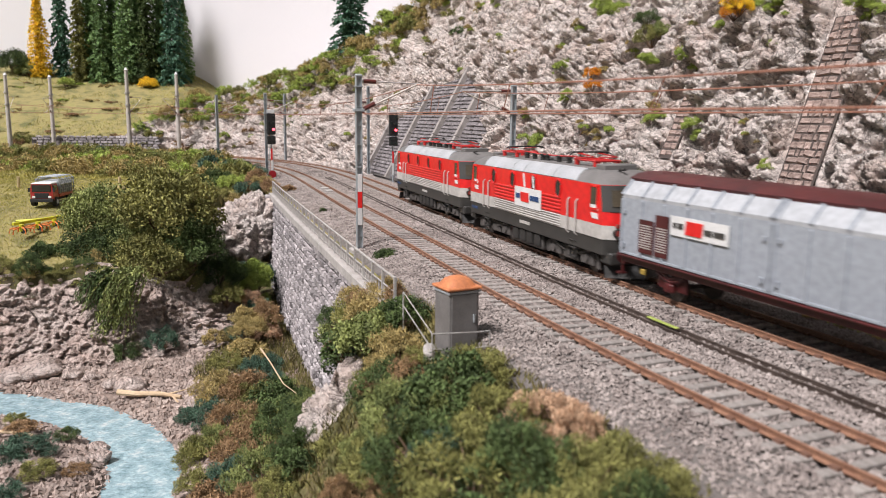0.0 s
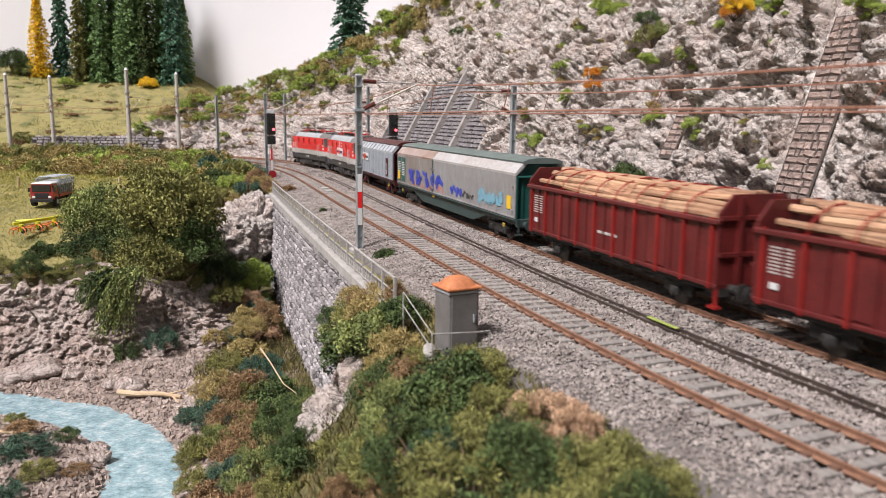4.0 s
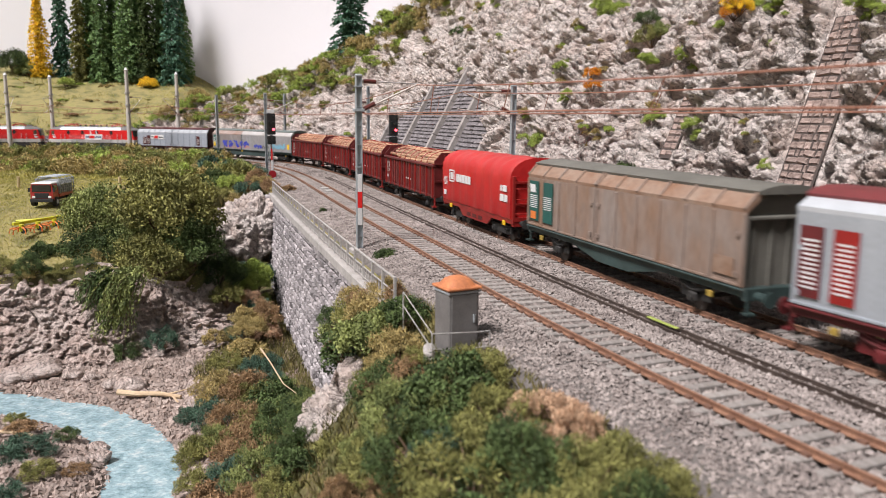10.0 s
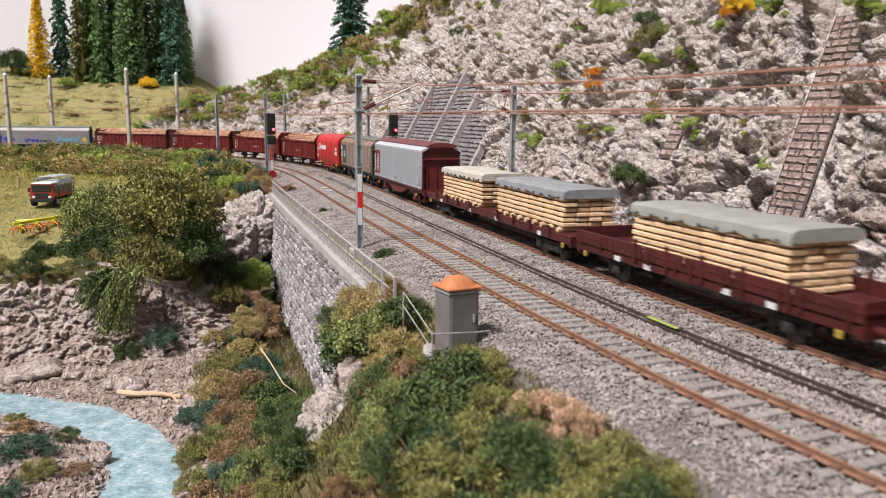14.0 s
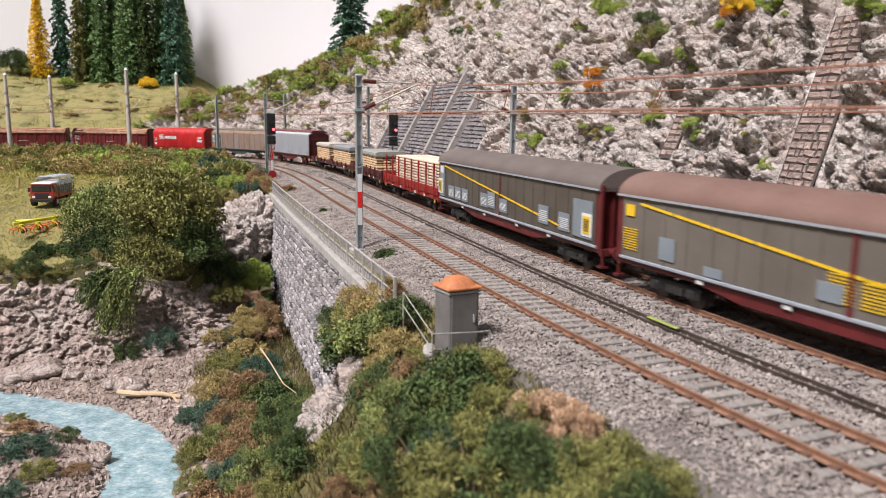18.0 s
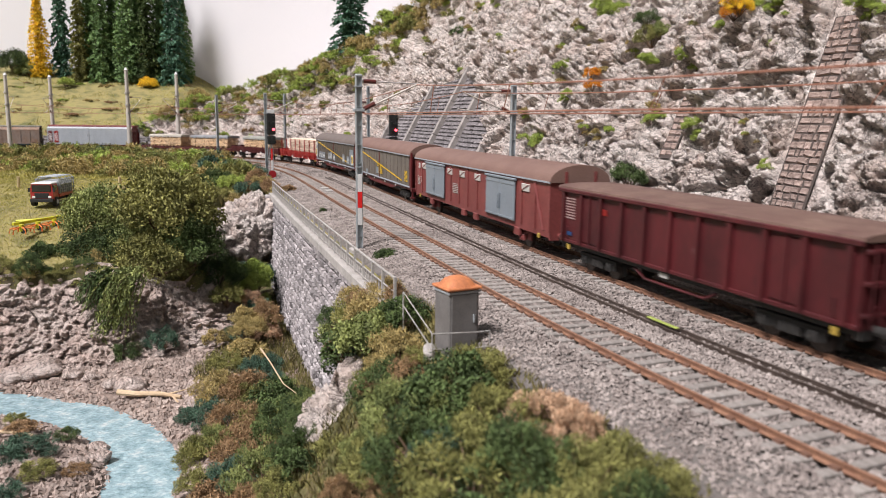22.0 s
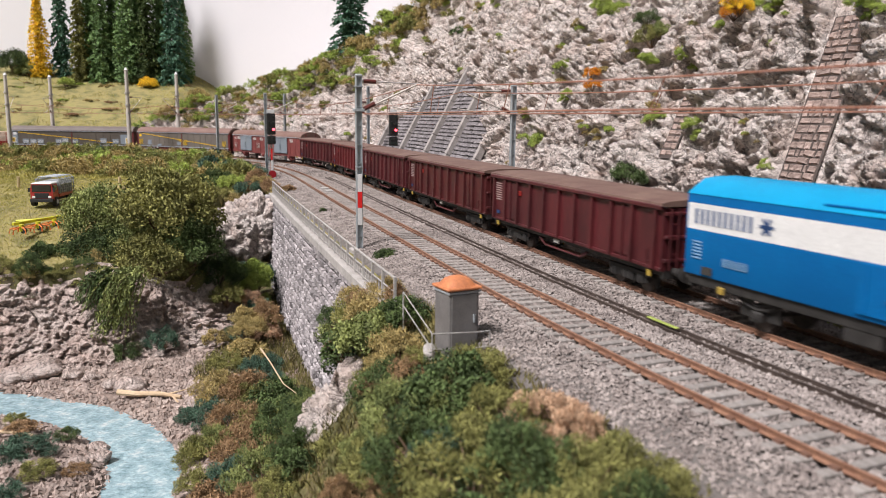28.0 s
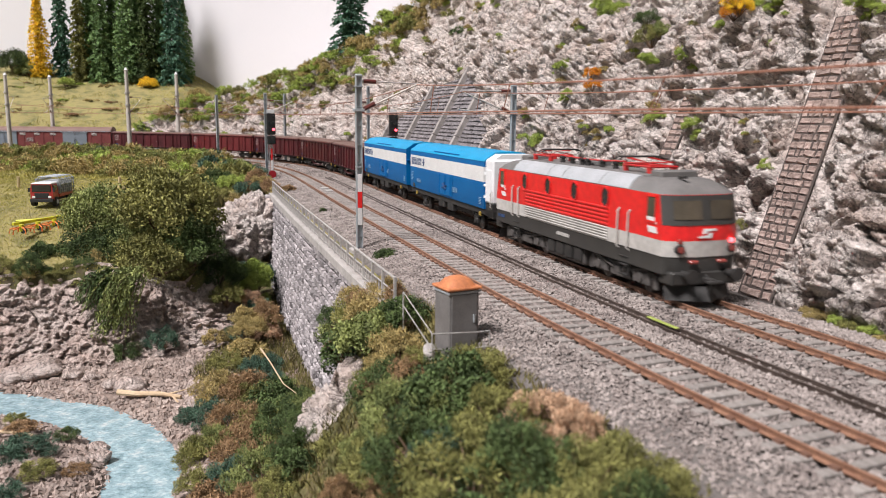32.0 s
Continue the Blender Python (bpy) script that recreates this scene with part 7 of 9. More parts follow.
for i in range(50):
    s_ = rf.uniform(78, 108)
    p = cliff_points(np.array([s_]), np.array([float(np.interp(s_, CS, CH)) * rf.uniform(0.6, 1.03)]))[0]
    spots.append((p[0], p[1], p[2], rf.uniform(1.0, 1.9), rf.choice(["bright", "olive", "bright", "straw"]), 0.7))
scrub("crest_scrub", "green and straw-coloured growth along the crest of the rocks", spots)
for i in range(46):
    s_, h_ = rf.uniform(4, 60), rf.uniform(1.0, 15)
    if float(masonry(np.array(s_), np.array(h_))) > 0.05:
        continue
    p = cliff_points(np.array([s_]), np.array([h_]))[0]
    tuft(p[0], p[1], p[2] - 0.1, rf.uniform(0.25, 0.55), rf.choice(["bright", "straw", "olive", "straw"]))


spots = []
for i in range(150):
    x, y = rf.uniform(-105, -12), rf.uniform(132, 172)
    if beside(np.array([x]), np.array([y]))[1][0] > -8:
        continue
    spots.append((x, y, float(ground_z([x], [y])[0]) - 0.1, rf.uniform(0.6, 2.0), rf.choice(["straw", "olive", "olive", "bright", "rust", "straw"]), rf.uniform(0.15, 0.35)))
for i in range(40):
    p_, t_ = at(rf.uniform(114, 165), rf.uniform(-8.5, -5.0))
    spots.append((p_[0], p_[1], float(ground_z([p_[0]], [p_[1]])[0]) - 0.1, rf.uniform(0.9, 1.7), rf.choice(["olive", "dark", "bright", "rust", "olive"]), rf.uniform(0.6, 1.0)))
scrub("hill_scrub", "low tussocks and small bushes on the far hill meadow", spots)


# conifers
def conifer_data(key, seed, wide=0.2, whorls=24, dense=16000, droop=0.3):
    g = np.random.default_rng(seed)
    n = dense
    h = g.uniform(0.06, 1.0, n) ** 1.15
    layer = np.floor(h * whorls) / whorls
    br = g.integers(0, 9, n)
    ang = br * 2 * math.pi / 9 + layer * 37.0 + g.normal(0, 0.16, n)
    reach = wide * (1 - layer) ** 0.6 * (0.75 + 0.4 * np.sin(layer * 91 + br * 3.1))
    u = g.uniform(0.12, 1.0, n) ** 0.7
    r = reach * u
    z = layer - droop * r * u + g.normal(0, 0.007, n)
    c = np.stack([np.cos(ang) * r, np.sin(ang) * r, z], 1)
    way = np.stack([np.cos(ang + g.normal(0, 0.8, n)), np.sin(ang + g.normal(0, 0.8, n)), g.uniform(-0.6, 0.3, n)], 1)
    v, f = leaf_quads(c, way, g.uniform(0.6, 1.3, n) * 0.013, 2.6, seed)
    trunk = Mesh().tube([(0, 0, -0.03), (0.004, 0, 0.4), (0, 0, 0.97)], 0.014, 8, 0.003)
    for i in range(40):
        a, z = g.uniform(0, 6.3), g.uniform(0.1, 0.9)
        q = wide * (1 - z) ** 0.8 * 0.8
        trunk.tube([(0, 0, z), (q * math.cos(a), q * math.sin(a), z - droop * q)], 0.003, 4, 0.001)
    return bulk(key, v, f, LEAF["pine"]), to_data(key + "_trunk", trunk, BARK)


CON = [conifer_data("conifer", 61), conifer_data("conifer_b", 62, 0.17, 22), conifer_data("larch", 63, 0.21, 30, 16000, 0.1)]


def tree(px, y, high, kind, which, sink=0.0, slim=0.9):
    x = (px - 767) / 1384 * y / math.cos(radians(9.48))
    z = float(ground_z([x], [y])[0])
    ob = thing("conifer", WORDS[kind] + " model conifer on the far hill", "tree", x, y, z - sink, rf.uniform(0, 360), group="conifers")
    ob.scale = (high * slim, high * slim, high * 1.15)
    f = part("crown", CON[which][0], None, ob)
    repaint(f, LEAF[kind])
    part("trunk", CON[which][1], None, ob)


for px, y, high, kind, which, slim in [(116, 172.6, 22, "pine", 0, 0.62), (146, 169.8, 20, "olive", 1, 0.7), (166, 172.6, 21, "spruce", 2, 0.72), (182, 169.8, 23, "spruce", 1, 0.7), (204, 172.6, 24, "spruce", 0, 0.75), (228, 169.8, 22, "spruce", 2, 0.72), (246, 172.6, 25, "spruce", 0, 0.6), (262, 169.8, 24, "dark", 1, 0.7), (284, 172.6, 22, "spruce", 0, 0.7), (306, 169.8, 25, "pine", 1, 0.75), (322, 172.6, 17, "spruce", 2, 0.72)]:
    tree(px, y, high, kind, which, 0.3, slim)
tree(78, 170, 17.0, "gold", 2, 0.3, 0.72)
for px, y, r, kind in [(34, 170, 3.4, "dark"), (56, 170, 2.6, "moss"), (260, 166, 2.0, "gold"), (120, 164, 1.6, "bright"), (345, 166, 2.2, "straw")]:
    x = (px - 767) / 1384 * y / math.cos(radians(9.48))
    bush(x, y, float(ground_z([x], [y])[0]) + (2.4 if r > 3 else 1.0), r, kind, BIG, "on the far hill", 1.2 if r > 3 else 1.0)
# lone tree on the crest
pt = cliff_points(np.array([95.0]), np.array([17.5]))[0]
ob = thing("conifer", "dark green model conifer on the crest of the rocks", "tree", pt[0], pt[1], pt[2] - 0.6, 40, group="conifers")
ob.scale = (17.0, 17.0, 17.0)
repaint(part("crown", CON[0][0], None, ob), LEAF["pine"])
part("trunk", CON[0][1], None, ob)
pt = cliff_points(np.array([78.0]), np.array([21.5]))[0]
bush(pt[0], pt[1], pt[2], 1.6, "bright", MID, "on the crest of the rocks")


# ---- meadow grass, undergrowth ----
def blades(n, region, kinds, long, wide, seed, z_of):
    g = np.random.default_rng(seed)
    x, y = g.uniform(region[0], region[1], n), g.uniform(region[2], region[3], n)
    z = ground_z(x, y)
    keep = z_of(x, y, z)
    x, y, z = x[keep], y[keep], z[keep]
    a = g.uniform(0, 2 * math.pi, len(x))
    ln = g.uniform(0.5, 1.2, len(x)) * long
    lean = g.normal(0, 0.5, (len(x), 2)) * ln[:, None]
    sd = np.stack([np.cos(a), np.sin(a)], 1) * wide
    b0 = np.stack([x - sd[:, 0], y - sd[:, 1], z - 0.02], 1)
    b1 = np.stack([x + sd[:, 0], y + sd[:, 1], z - 0.02], 1)
    t = np.stack([x + lean[:, 0], y + lean[:, 1], z + ln], 1)
    v = np.stack([b0, b1, t], 1).reshape(-1, 3)
    return bulk("grass", v, np.arange(len(x) * 3).reshape(-1, 3), kinds)


MEADOW = leaf_mat("meadow_grass", (0.421, 0.373, 0.103), (0.243, 0.232, 0.059), 0.35)
SCRUB = leaf_mat("dry_undergrowth", (0.20, 0.165, 0.062), (0.085, 0.085, 0.03), 0.5)


def on_meadow(x, y, z):
    return (to_path(x, y, BANK)[0] > 1.0) & (beside(x, y)[1] > 9.5) & (z > -5)


def on_slope(x, y, z):
    s, o = beside(x, y)
    return (to_path(x, y, BANK)[0] < 0.5) & (o > np.where(s < 6, 8.4, 10.2)) & (z > -8.3)


solid("meadow_grass", blades(90000, (-48, -14, 44, 80), MEADOW, 0.10, 0.035, 5, on_meadow), MEADOW, "short yellow-green grass of the meadow", "grass", kind="stuff")
solid("far_grass", blades(60000, (-75, -14, 78, 125), MEADOW, 0.3, 0.05, 6, on_meadow), MEADOW, "long dry grass below the far curve", "grass", kind="stuff")
solid("undergrowth", blades(90000, (-14, 5, 9, 60), SCRUB, 0.38, 0.035, 7, on_slope), SCRUB, "dry brown-green undergrowth on the valley slope", "undergrowth", kind="stuff")
solid("hill_grass", blades(70000, (-160, -10, 130, 188), MEADOW, 0.22, 0.07, 8, lambda x, y, z: beside(x, y)[1] < -5), MEADOW, "grass of the far hill meadow", "grass", kind="stuff")

# ---- rocks and gravel by the stream ----
g_ = np.random.default_rng(8)
gx_, gy_ = g_.uniform(-32, -8, 40000), g_.uniform(24, 47, 40000)
gz_ = ground_z(gx_, gy_)
rd_ = np.abs(to_path(gx_, gy_, RIVER)[0])
kp = (gz_ < -6.6) & (rd_ > 1.3) & (rd_ < 9.5)
GRAVEL = mat("pinkish_river_gravel", (0.391, 0.315, 0.276), (0.221, 0.170, 0.145), 0.9, size=1.0, fine=0.08, island=0.3)
sv, sf = scatter(np.stack([gx_, gy_, gz_ + 0.02], -1)[kp], (g_.uniform(0.03, 0.30, 40000) ** 2.2 * 2.2 + 0.035)[kp], 0.75)
solid("gravel", bulk("gravel", sv, sf, GRAVEL), GRAVEL, "pinkish gravel and stones along the stream", "gravel", kind="stuff")


def boulder(x, y, z, rx, ry, rz, seed, label, fine=1.0):
    n1, n2 = (110, 80) if rz > 1 else (44, 30)
    a, b = np.meshgrid(np.linspace(0, 2 * math.pi, n1), np.linspace(-math.pi / 2, math.pi / 2, n2))
    dx, dy, dz = np.cos(b) * np.cos(a), np.cos(b) * np.sin(a), np.sin(b)
    px, py, pz = dx * rx + seed * 9.7, dy * ry, dz * rz
    k = 1 + 0.30 * fbm(px * 0.5 / rx * 2, py * 0.5 / ry * 2, pz * 0.5 / rz * 2, 2, seed) - 0.12 * fine * (ridged(px * 0.9, py * 0.9, pz * 1.3, 2, seed + 3) - 0.4) + 0.06 * fine * (ridged(px * 2.0, py * 2.0, pz * 2.4, 2, seed + 5, 0.6) - 0.3) + 0.05 * fine * fbm(px * 3.0, py * 3.0, pz * 3.6, 3, seed + 9, 0.7)
    pts = np.stack([dx * rx * k, dy * ry * k, dz * rz * k], -1)
    pts[:, -1] = pts[:, 0]
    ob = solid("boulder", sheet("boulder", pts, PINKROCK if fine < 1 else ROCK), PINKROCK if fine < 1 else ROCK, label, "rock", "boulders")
    ob.matrix_world = pose(x * K, y * K, z * K)
    return ob


boulder(-16.2, 64.0, -3.2, 2.5, 2.2, 3.0, 3, "large pitted grey rock at the end of the retaining wall")
rk = boulder(-3.62, 24.6, -4.20, 1.0, 1.2, 2.0, 5, "tall craggy pale rock beside the wall's foot", 1.8)
rk.matrix_world = pose(-3.62 * K, 24.6 * K, -4.20 * K, -8, 12, 0)
boulder(-4.45, 24.6, -5.71, 0.55, 0.8, 0.9, 7, "craggy pale rock beside the wall's foot")
boulder(-1.43, 19.0, -2.14, 0.3, 0.4, 0.55, 6, "pale rock among the near bushes")
for i, (x, y, r) in enumerate([(-16.6, 40.2, 0.7), (-22.6, 42.4, 0.9), (-24.0, 42.0, 0.7), (-20.6, 41.9, 0.5), (-13.0, 39.6, 0.5), (-17.9, 40.6, 0.45), (-12.4, 37.6, 0.45), (-11.6, 36.2, 0.4), (-15.6, 33.6, 0.4), (-14.9, 32.2, 0.45), (-15.3, 31.0, 0.35), (-25.5, 41.4, 0.8), (-14.8, 34.3, 0.3), (-19.4, 41.6, 0.4)]):
    boulder(x, y, float(ground_z([x], [y])[0]) + 0.3 * r, r * 1.2, r, r * 0.75, 20 + i, "rounded grey-pink stone by the stream", 0.6)

DRIFT = mat("bleached_driftwood", (0.62, 0.48, 0.32), (0.45, 0.32, 0.20), 0.8, size=0.4, stretch=(0.4, 1, 1), bump=0.02)
dw = thing("driftwood", "bleached driftwood trunk lying by the stream", "log")
part("trunk", Mesh().tube([(-16.9, 39.0, -8.25), (-15.8, 38.9, -8.3), (-14.6, 38.7, -8.2), (-13.4, 38.4, -8.25)], 0.17, 8, 0.10), DRIFT, dw)
part("branch", Mesh().tube([(-13.9, 38.5, -8.2), (-13.4, 38.1, -8.5), (-13.2, 37.8, -8.9)], 0.07, 6, 0.03), DRIFT, dw)
part("branch", Mesh().tube([(-14.2, 38.6, -8.2), (-13.2, 38.9, -8.0)], 0.06, 6, 0.02), DRIFT, dw)
dw = thing("driftwood", "bleached branch lying on the gravel island", "log")
part("trunk", Mesh().tube([(-21.5, 33.6, -8.1), (-19.5, 33.2, -8.05), (-18.2, 33.0, -8.1)], 0.10, 7, 0.06), DRIFT, dw)
tw = thing("fallen_twig", "long pale bare twig hanging in the bushes", "twig")
part("stem", Mesh().tube([(-8.9, 37.0, -5.2), (-8.2, 36.0, -5.6), (-7.4, 35.0, -6.3), (-6.6, 34.0, -6.4)], 0.045, 5, 0.015), DRIFT, tw)

# ---- meadow things ----
TYRE = mat("black_rubber", (0.02, 0.02, 0.02), (0.012, 0.012, 0.012), 0.8, size=0.2)
RACK = mat("grey_slatted_rack", (0.34, 0.36, 0.38), (0.25, 0.27, 0.28), 0.5, 0.3, size=0.3)
TRED = mat("dark_red_truck_paint", (0.35, 0.03, 0.025), (0.28, 0.024, 0.02), 0.4, size=0.5)
tz = float(ground_z([-29.6], [58.9])[0])
tk = thing("loader_truck", "small red farm truck with a grey slatted hay rack", "truck", -29.6, 58.9, tz, -85)
tk.scale = (0.84, 0.84, 0.84)
cabm = Mesh().prism([(-0.95, 0.55), (0.95, 0.55), (0.95, 1.35), (0.85, 1.95), (-0.85, 1.95), (-0.95, 1.35)], 0.9, 2.1)
part("cab", cabm, TRED, tk, "red cab")
part("cab_roof", Mesh().box(0.8, 2.1, -0.86, 0.86, 1.93, 2.08, 0.06), PLATE, tk, "white cab roof")
part("windscreen", Mesh().box(2.08, 2.13, -0.8, 0.8, 1.3, 1.9, 0.02), GLASS, tk)
for y in (-0.9, 0.9):
    part("side_window", Mesh().box(1.15, 1.9, y - 0.05, y + 0.05, 1.35, 1.85, 0.01), GLASS, tk)
    part("mirror", Mesh().box(2.0, 2.1, y * 1.15 - 0.1, y * 1.15 + 0.1, 1.3, 1.65, 0.02), TYRE, tk)
    part("headlamp", Mesh().box(2.1, 2.16, y * 0.75 - 0.14, y * 0.75 + 0.14, 0.75, 0.95, 0.02), PLATE, tk)
part("bumper", Mesh().box(2.0, 2.22, -0.98, 0.98, 0.4, 0.7, 0.04), TYRE, tk)
part("grille", Mesh().box(2.09, 2.14, -0.6, 0.6, 0.75, 1.2, 0.02), TYRE, tk)
part("chassis", Mesh().box(-2.6, 1.6, -0.7, 0.7, 0.45, 0.7, 0.03), TYRE, tk)
part("bed", Mesh().box(-2.7, 0.75, -1.0, 1.0, 0.75, 1.05, 0.03), TRED, tk)
for y in (-1.0, 1.0):
    for i in range(8):
        x = -2.6 + i * 0.47
        part("rack_slat", Mesh().box(x, x + 0.07, y - 0.04, y + 0.04, 1.0, 2.35), RACK, tk)
    for z in (1.4, 1.8, 2.2):
        part("rack_rail", Mesh().box(-2.65, 0.75, y - 0.06, y + 0.06, z, z + 0.07), RACK, tk)
for i in range(5):
    x = -2.6 + i * 0.8
    part("rack_hoop", Mesh().tube([(x, -1.0, 2.2), (x, -0.8, 2.5), (x, 0.8, 2.5), (x, 1.0, 2.2)], 0.04, 6), RACK, tk)
part("rack_load", Mesh().box(-2.55, 0.65, -0.9, 0.9, 1.05, 2.1, 0.1), RACK, tk)
for x in (1.5, -1.7):
    for y in (-0.9, 0.9):
        w = part("wheel", Mesh().tube([(x, y - 0.16, 0.42), (x, y + 0.16, 0.42)], 0.42, 18), TYRE, tk)
        part("rim", Mesh().tube([(x, y - 0.18, 0.42), (x, y + 0.18, 0.42)], 0.2, 12), RACK, w)

TYEL = mat("bright_yellow_machine_paint", (0.62, 0.60, 0.03), (0.52, 0.50, 0.025), 0.45, size=0.4)
ang = math.degrees(math.atan2(6.0, 1.6))
td = thing("hay_tedder", "yellow hay tedder with orange spinning tines on the meadow", "farm machine", -27.6, 53.4, float(ground_z([-27.6], [53.4])[0]), ang)
part("main_beam", Mesh().box(-2.6, 2.6, -0.1, 0.1, 0.55, 0.75, 0.03), TYEL, td)
part("drawbar", Mesh().tube([(0, 0, 0.65), (-0.3, 1.9, 0.5)], 0.08, 6).tube([(1.2, 0, 0.65), (-0.3, 1.9, 0.5)], 0.06, 6), TYEL, td)
for x in (-2.2, -0.75, 0.75, 2.2):
    rt = part("rotor", Mesh().tube([(x, -0.3, 0.15), (x, -0.3, 0.6)], 0.16, 10), TYEL, td)
    for k in range(6):
        a = k * math.pi / 3
        part("tine_arm", Mesh().tube([(x, -0.3, 0.45), (x + 0.7 * math.cos(a), -0.3 + 0.7 * math.sin(a), 0.3), (x + 0.75 * math.cos(a), -0.3 + 0.75 * math.sin(a), 0.02)], 0.05, 5), ORANGE, rt)
    part("wheel", Mesh().tube([(x - 0.08, -0.45, 0.2), (x + 0.08, -0.45, 0.2)], 0.2, 10), TYRE, td)
POST = mat("pale_fence_wood", (0.50, 0.40, 0.22), (0.38, 0.30, 0.16), 0.85, size=0.3)
pm = to_data("fence_post", Mesh().tube([(0, 0, -0.3), (0, 0, 0.95)], 0.13, 7), POST)
for x, y in ((-37.0, 68.0), (-34.6, 69.0), (-28.6, 69.0), (-25.6, 62.4), (-24.4, 57.6), (-23.6, 54.0), (-40.0, 67.0)):
    fp = tagged(new("fence_post", pm), "pale wooden fence post on the meadow", "fence post", "fence posts")
    fp.matrix_world = pose(x * K, y * K, float(ground_z([x], [y])[0]) * K, 3, 2, 20)


# ---- arched-roof wagon with long yellow line ----
def arch(wide, z0, z1, n=10):
    return [(wide * math.cos(a), z0 + (z1 - z0) * math.sin(a)) for a in np.linspace(0, math.pi, n + 1)]


def arched_wagon(label, front, rear, side, roof):
    ob, half, mid = wagon("arched_roof_wagon", label, front, rear)
    for end in (1, -1):
        m = Mesh().prism([(-1.34, 1.15), (1.34, 1.15)] + arch(1.36, 3.4, 4.12), end * (half - 0.4), end * (half - 0.3))
        e_ = part("end_wall", m, WRED, ob, "red-brown ribbed end wall")
        for y in (-0.75, 0.0, 0.75):
            part("end_post", Mesh().box(end * (half - 0.3), end * (half - 0.22), y - 0.06, y + 0.06, 1.15, 3.5), WRED, e_)
        part("end_rail", Mesh().box(end * (half - 0.3), end * (half - 0.1), -1.3, 1.3, 3.36, 3.48, 0.02), WRED, e_)
        for y in (-1.32, 1.32):
            part("corner_post", Mesh().box(end * (half - 0.45), end * (half - 0.05), y - 0.07, y + 0.07, 1.1, 3.6, 0.02), WRED, e_)
    for sgn in (1, -1):
        edges = [-half + 0.4, -half + 0.4 + (2 * half - 0.8) * 0.30, 0.0, half - 0.4 - (2 * half - 0.8) * 0.24, half - 0.4]
        for a, b in zip(edges[:-1], edges[1:]):
            m = Mesh().box(a + 0.02, b - 0.02, sgn * 1.34, sgn * 1.40, 1.25, 3.36, 0.01)
            n = max(2, round((b - a) / 1.1))
            w = part("sliding_wall", m, side, ob)
            for i in range(n + 1):
                x = a + 0.05 + (b - a - 0.1) * i / n
                part("rib", Mesh().box(x - 0.04, x + 0.04, sgn * 1.39, sgn * 1.428, 1.28, 3.33), side, w)
        part("door_rail", Mesh().box(-half + 0.3, half - 0.3, sgn * 1.36, sgn * 1.46, 1.14, 1.25, 0.02), WGREY, ob, "grey door rail")
        part("middle_post", Mesh().box(-0.09, 0.09, sgn * 1.36, sgn * 1.45, 1.2, 3.4, 0.02), WRED, ob)
        # the long slanting line, piece by piece between the ribs
        pieces = 9
        x0, x1, z0, z1 = half - 1.4, -half + 2.4, 3.22, 1.55
        for i in range(pieces):
            a, b = i / pieces, (i + 0.96) / pieces
            xa, xb = x0 + (x1 - x0) * a, x0 + (x1 - x0) * b
            za, zb = z0 + (z1 - z0) * a, z0 + (z1 - z0) * b
            m = Mesh().add([(xa, sgn * 1.43, za), (xb, sgn * 1.43, zb), (xb, sgn * 1.43, zb - 0.085), (xa, sgn * 1.43, za - 0.085),
                            (xa, sgn * 1.445, za), (xb, sgn * 1.445, zb), (xb, sgn * 1.445, zb - 0.085), (xa, sgn * 1.445, za - 0.085)],
                           [(3, 2, 1, 0), (4, 5, 6, 7), (0, 1, 5, 4), (2, 3, 7, 6), (1, 2, 6, 5), (3, 0, 4, 7)])
            part("yellow_line", m, YELLOW, ob, "yellow slanting line", 0)
    m = Mesh().prism([(1.44, 3.34)] + arch(1.46, 3.42, 4.2, 12) + [(-1.44, 3.34)], -half + 0.1, half - 0.1)
    part("roof", m, roof, ob, "dusty arched roof")
    part("gutter", Mesh().box(-half + 0.1, half - 0.1, 1.43, 1.5, 3.36, 3.43).box(-half + 0.1, half - 0.1, -1.5, -1.43, 3.36, 3.43), WGREY, ob)
    underframe(ob, half, WRED, 0.96, 1.14, 0.70, 1.34)
    for x in (-half + 4.5, -half + 8, half - 8, half - 4.5):
        plate(ob, x - 0.15, x + 0.15, 0.98, 1.1, PLATE, 1.385, "marking")
    bogies(ob, (-half + 2.9, half - 2.9))
    buffers(ob, half - 0.1, WRED)
    for end in (1, -1):
        for y in (-1.25, 1.25):
            part("corner_step", Mesh().box(end * (half - 0.2), end * (half + 0.1), y - 0.16, y + 0.16, 0.42, 0.5).box(end * (half - 0.08), end * (half), y - 0.05, y + 0.05, 0.42, 1.0), WRED, ob)
    done(ob, mid, half - 2.9)
    return ob, half


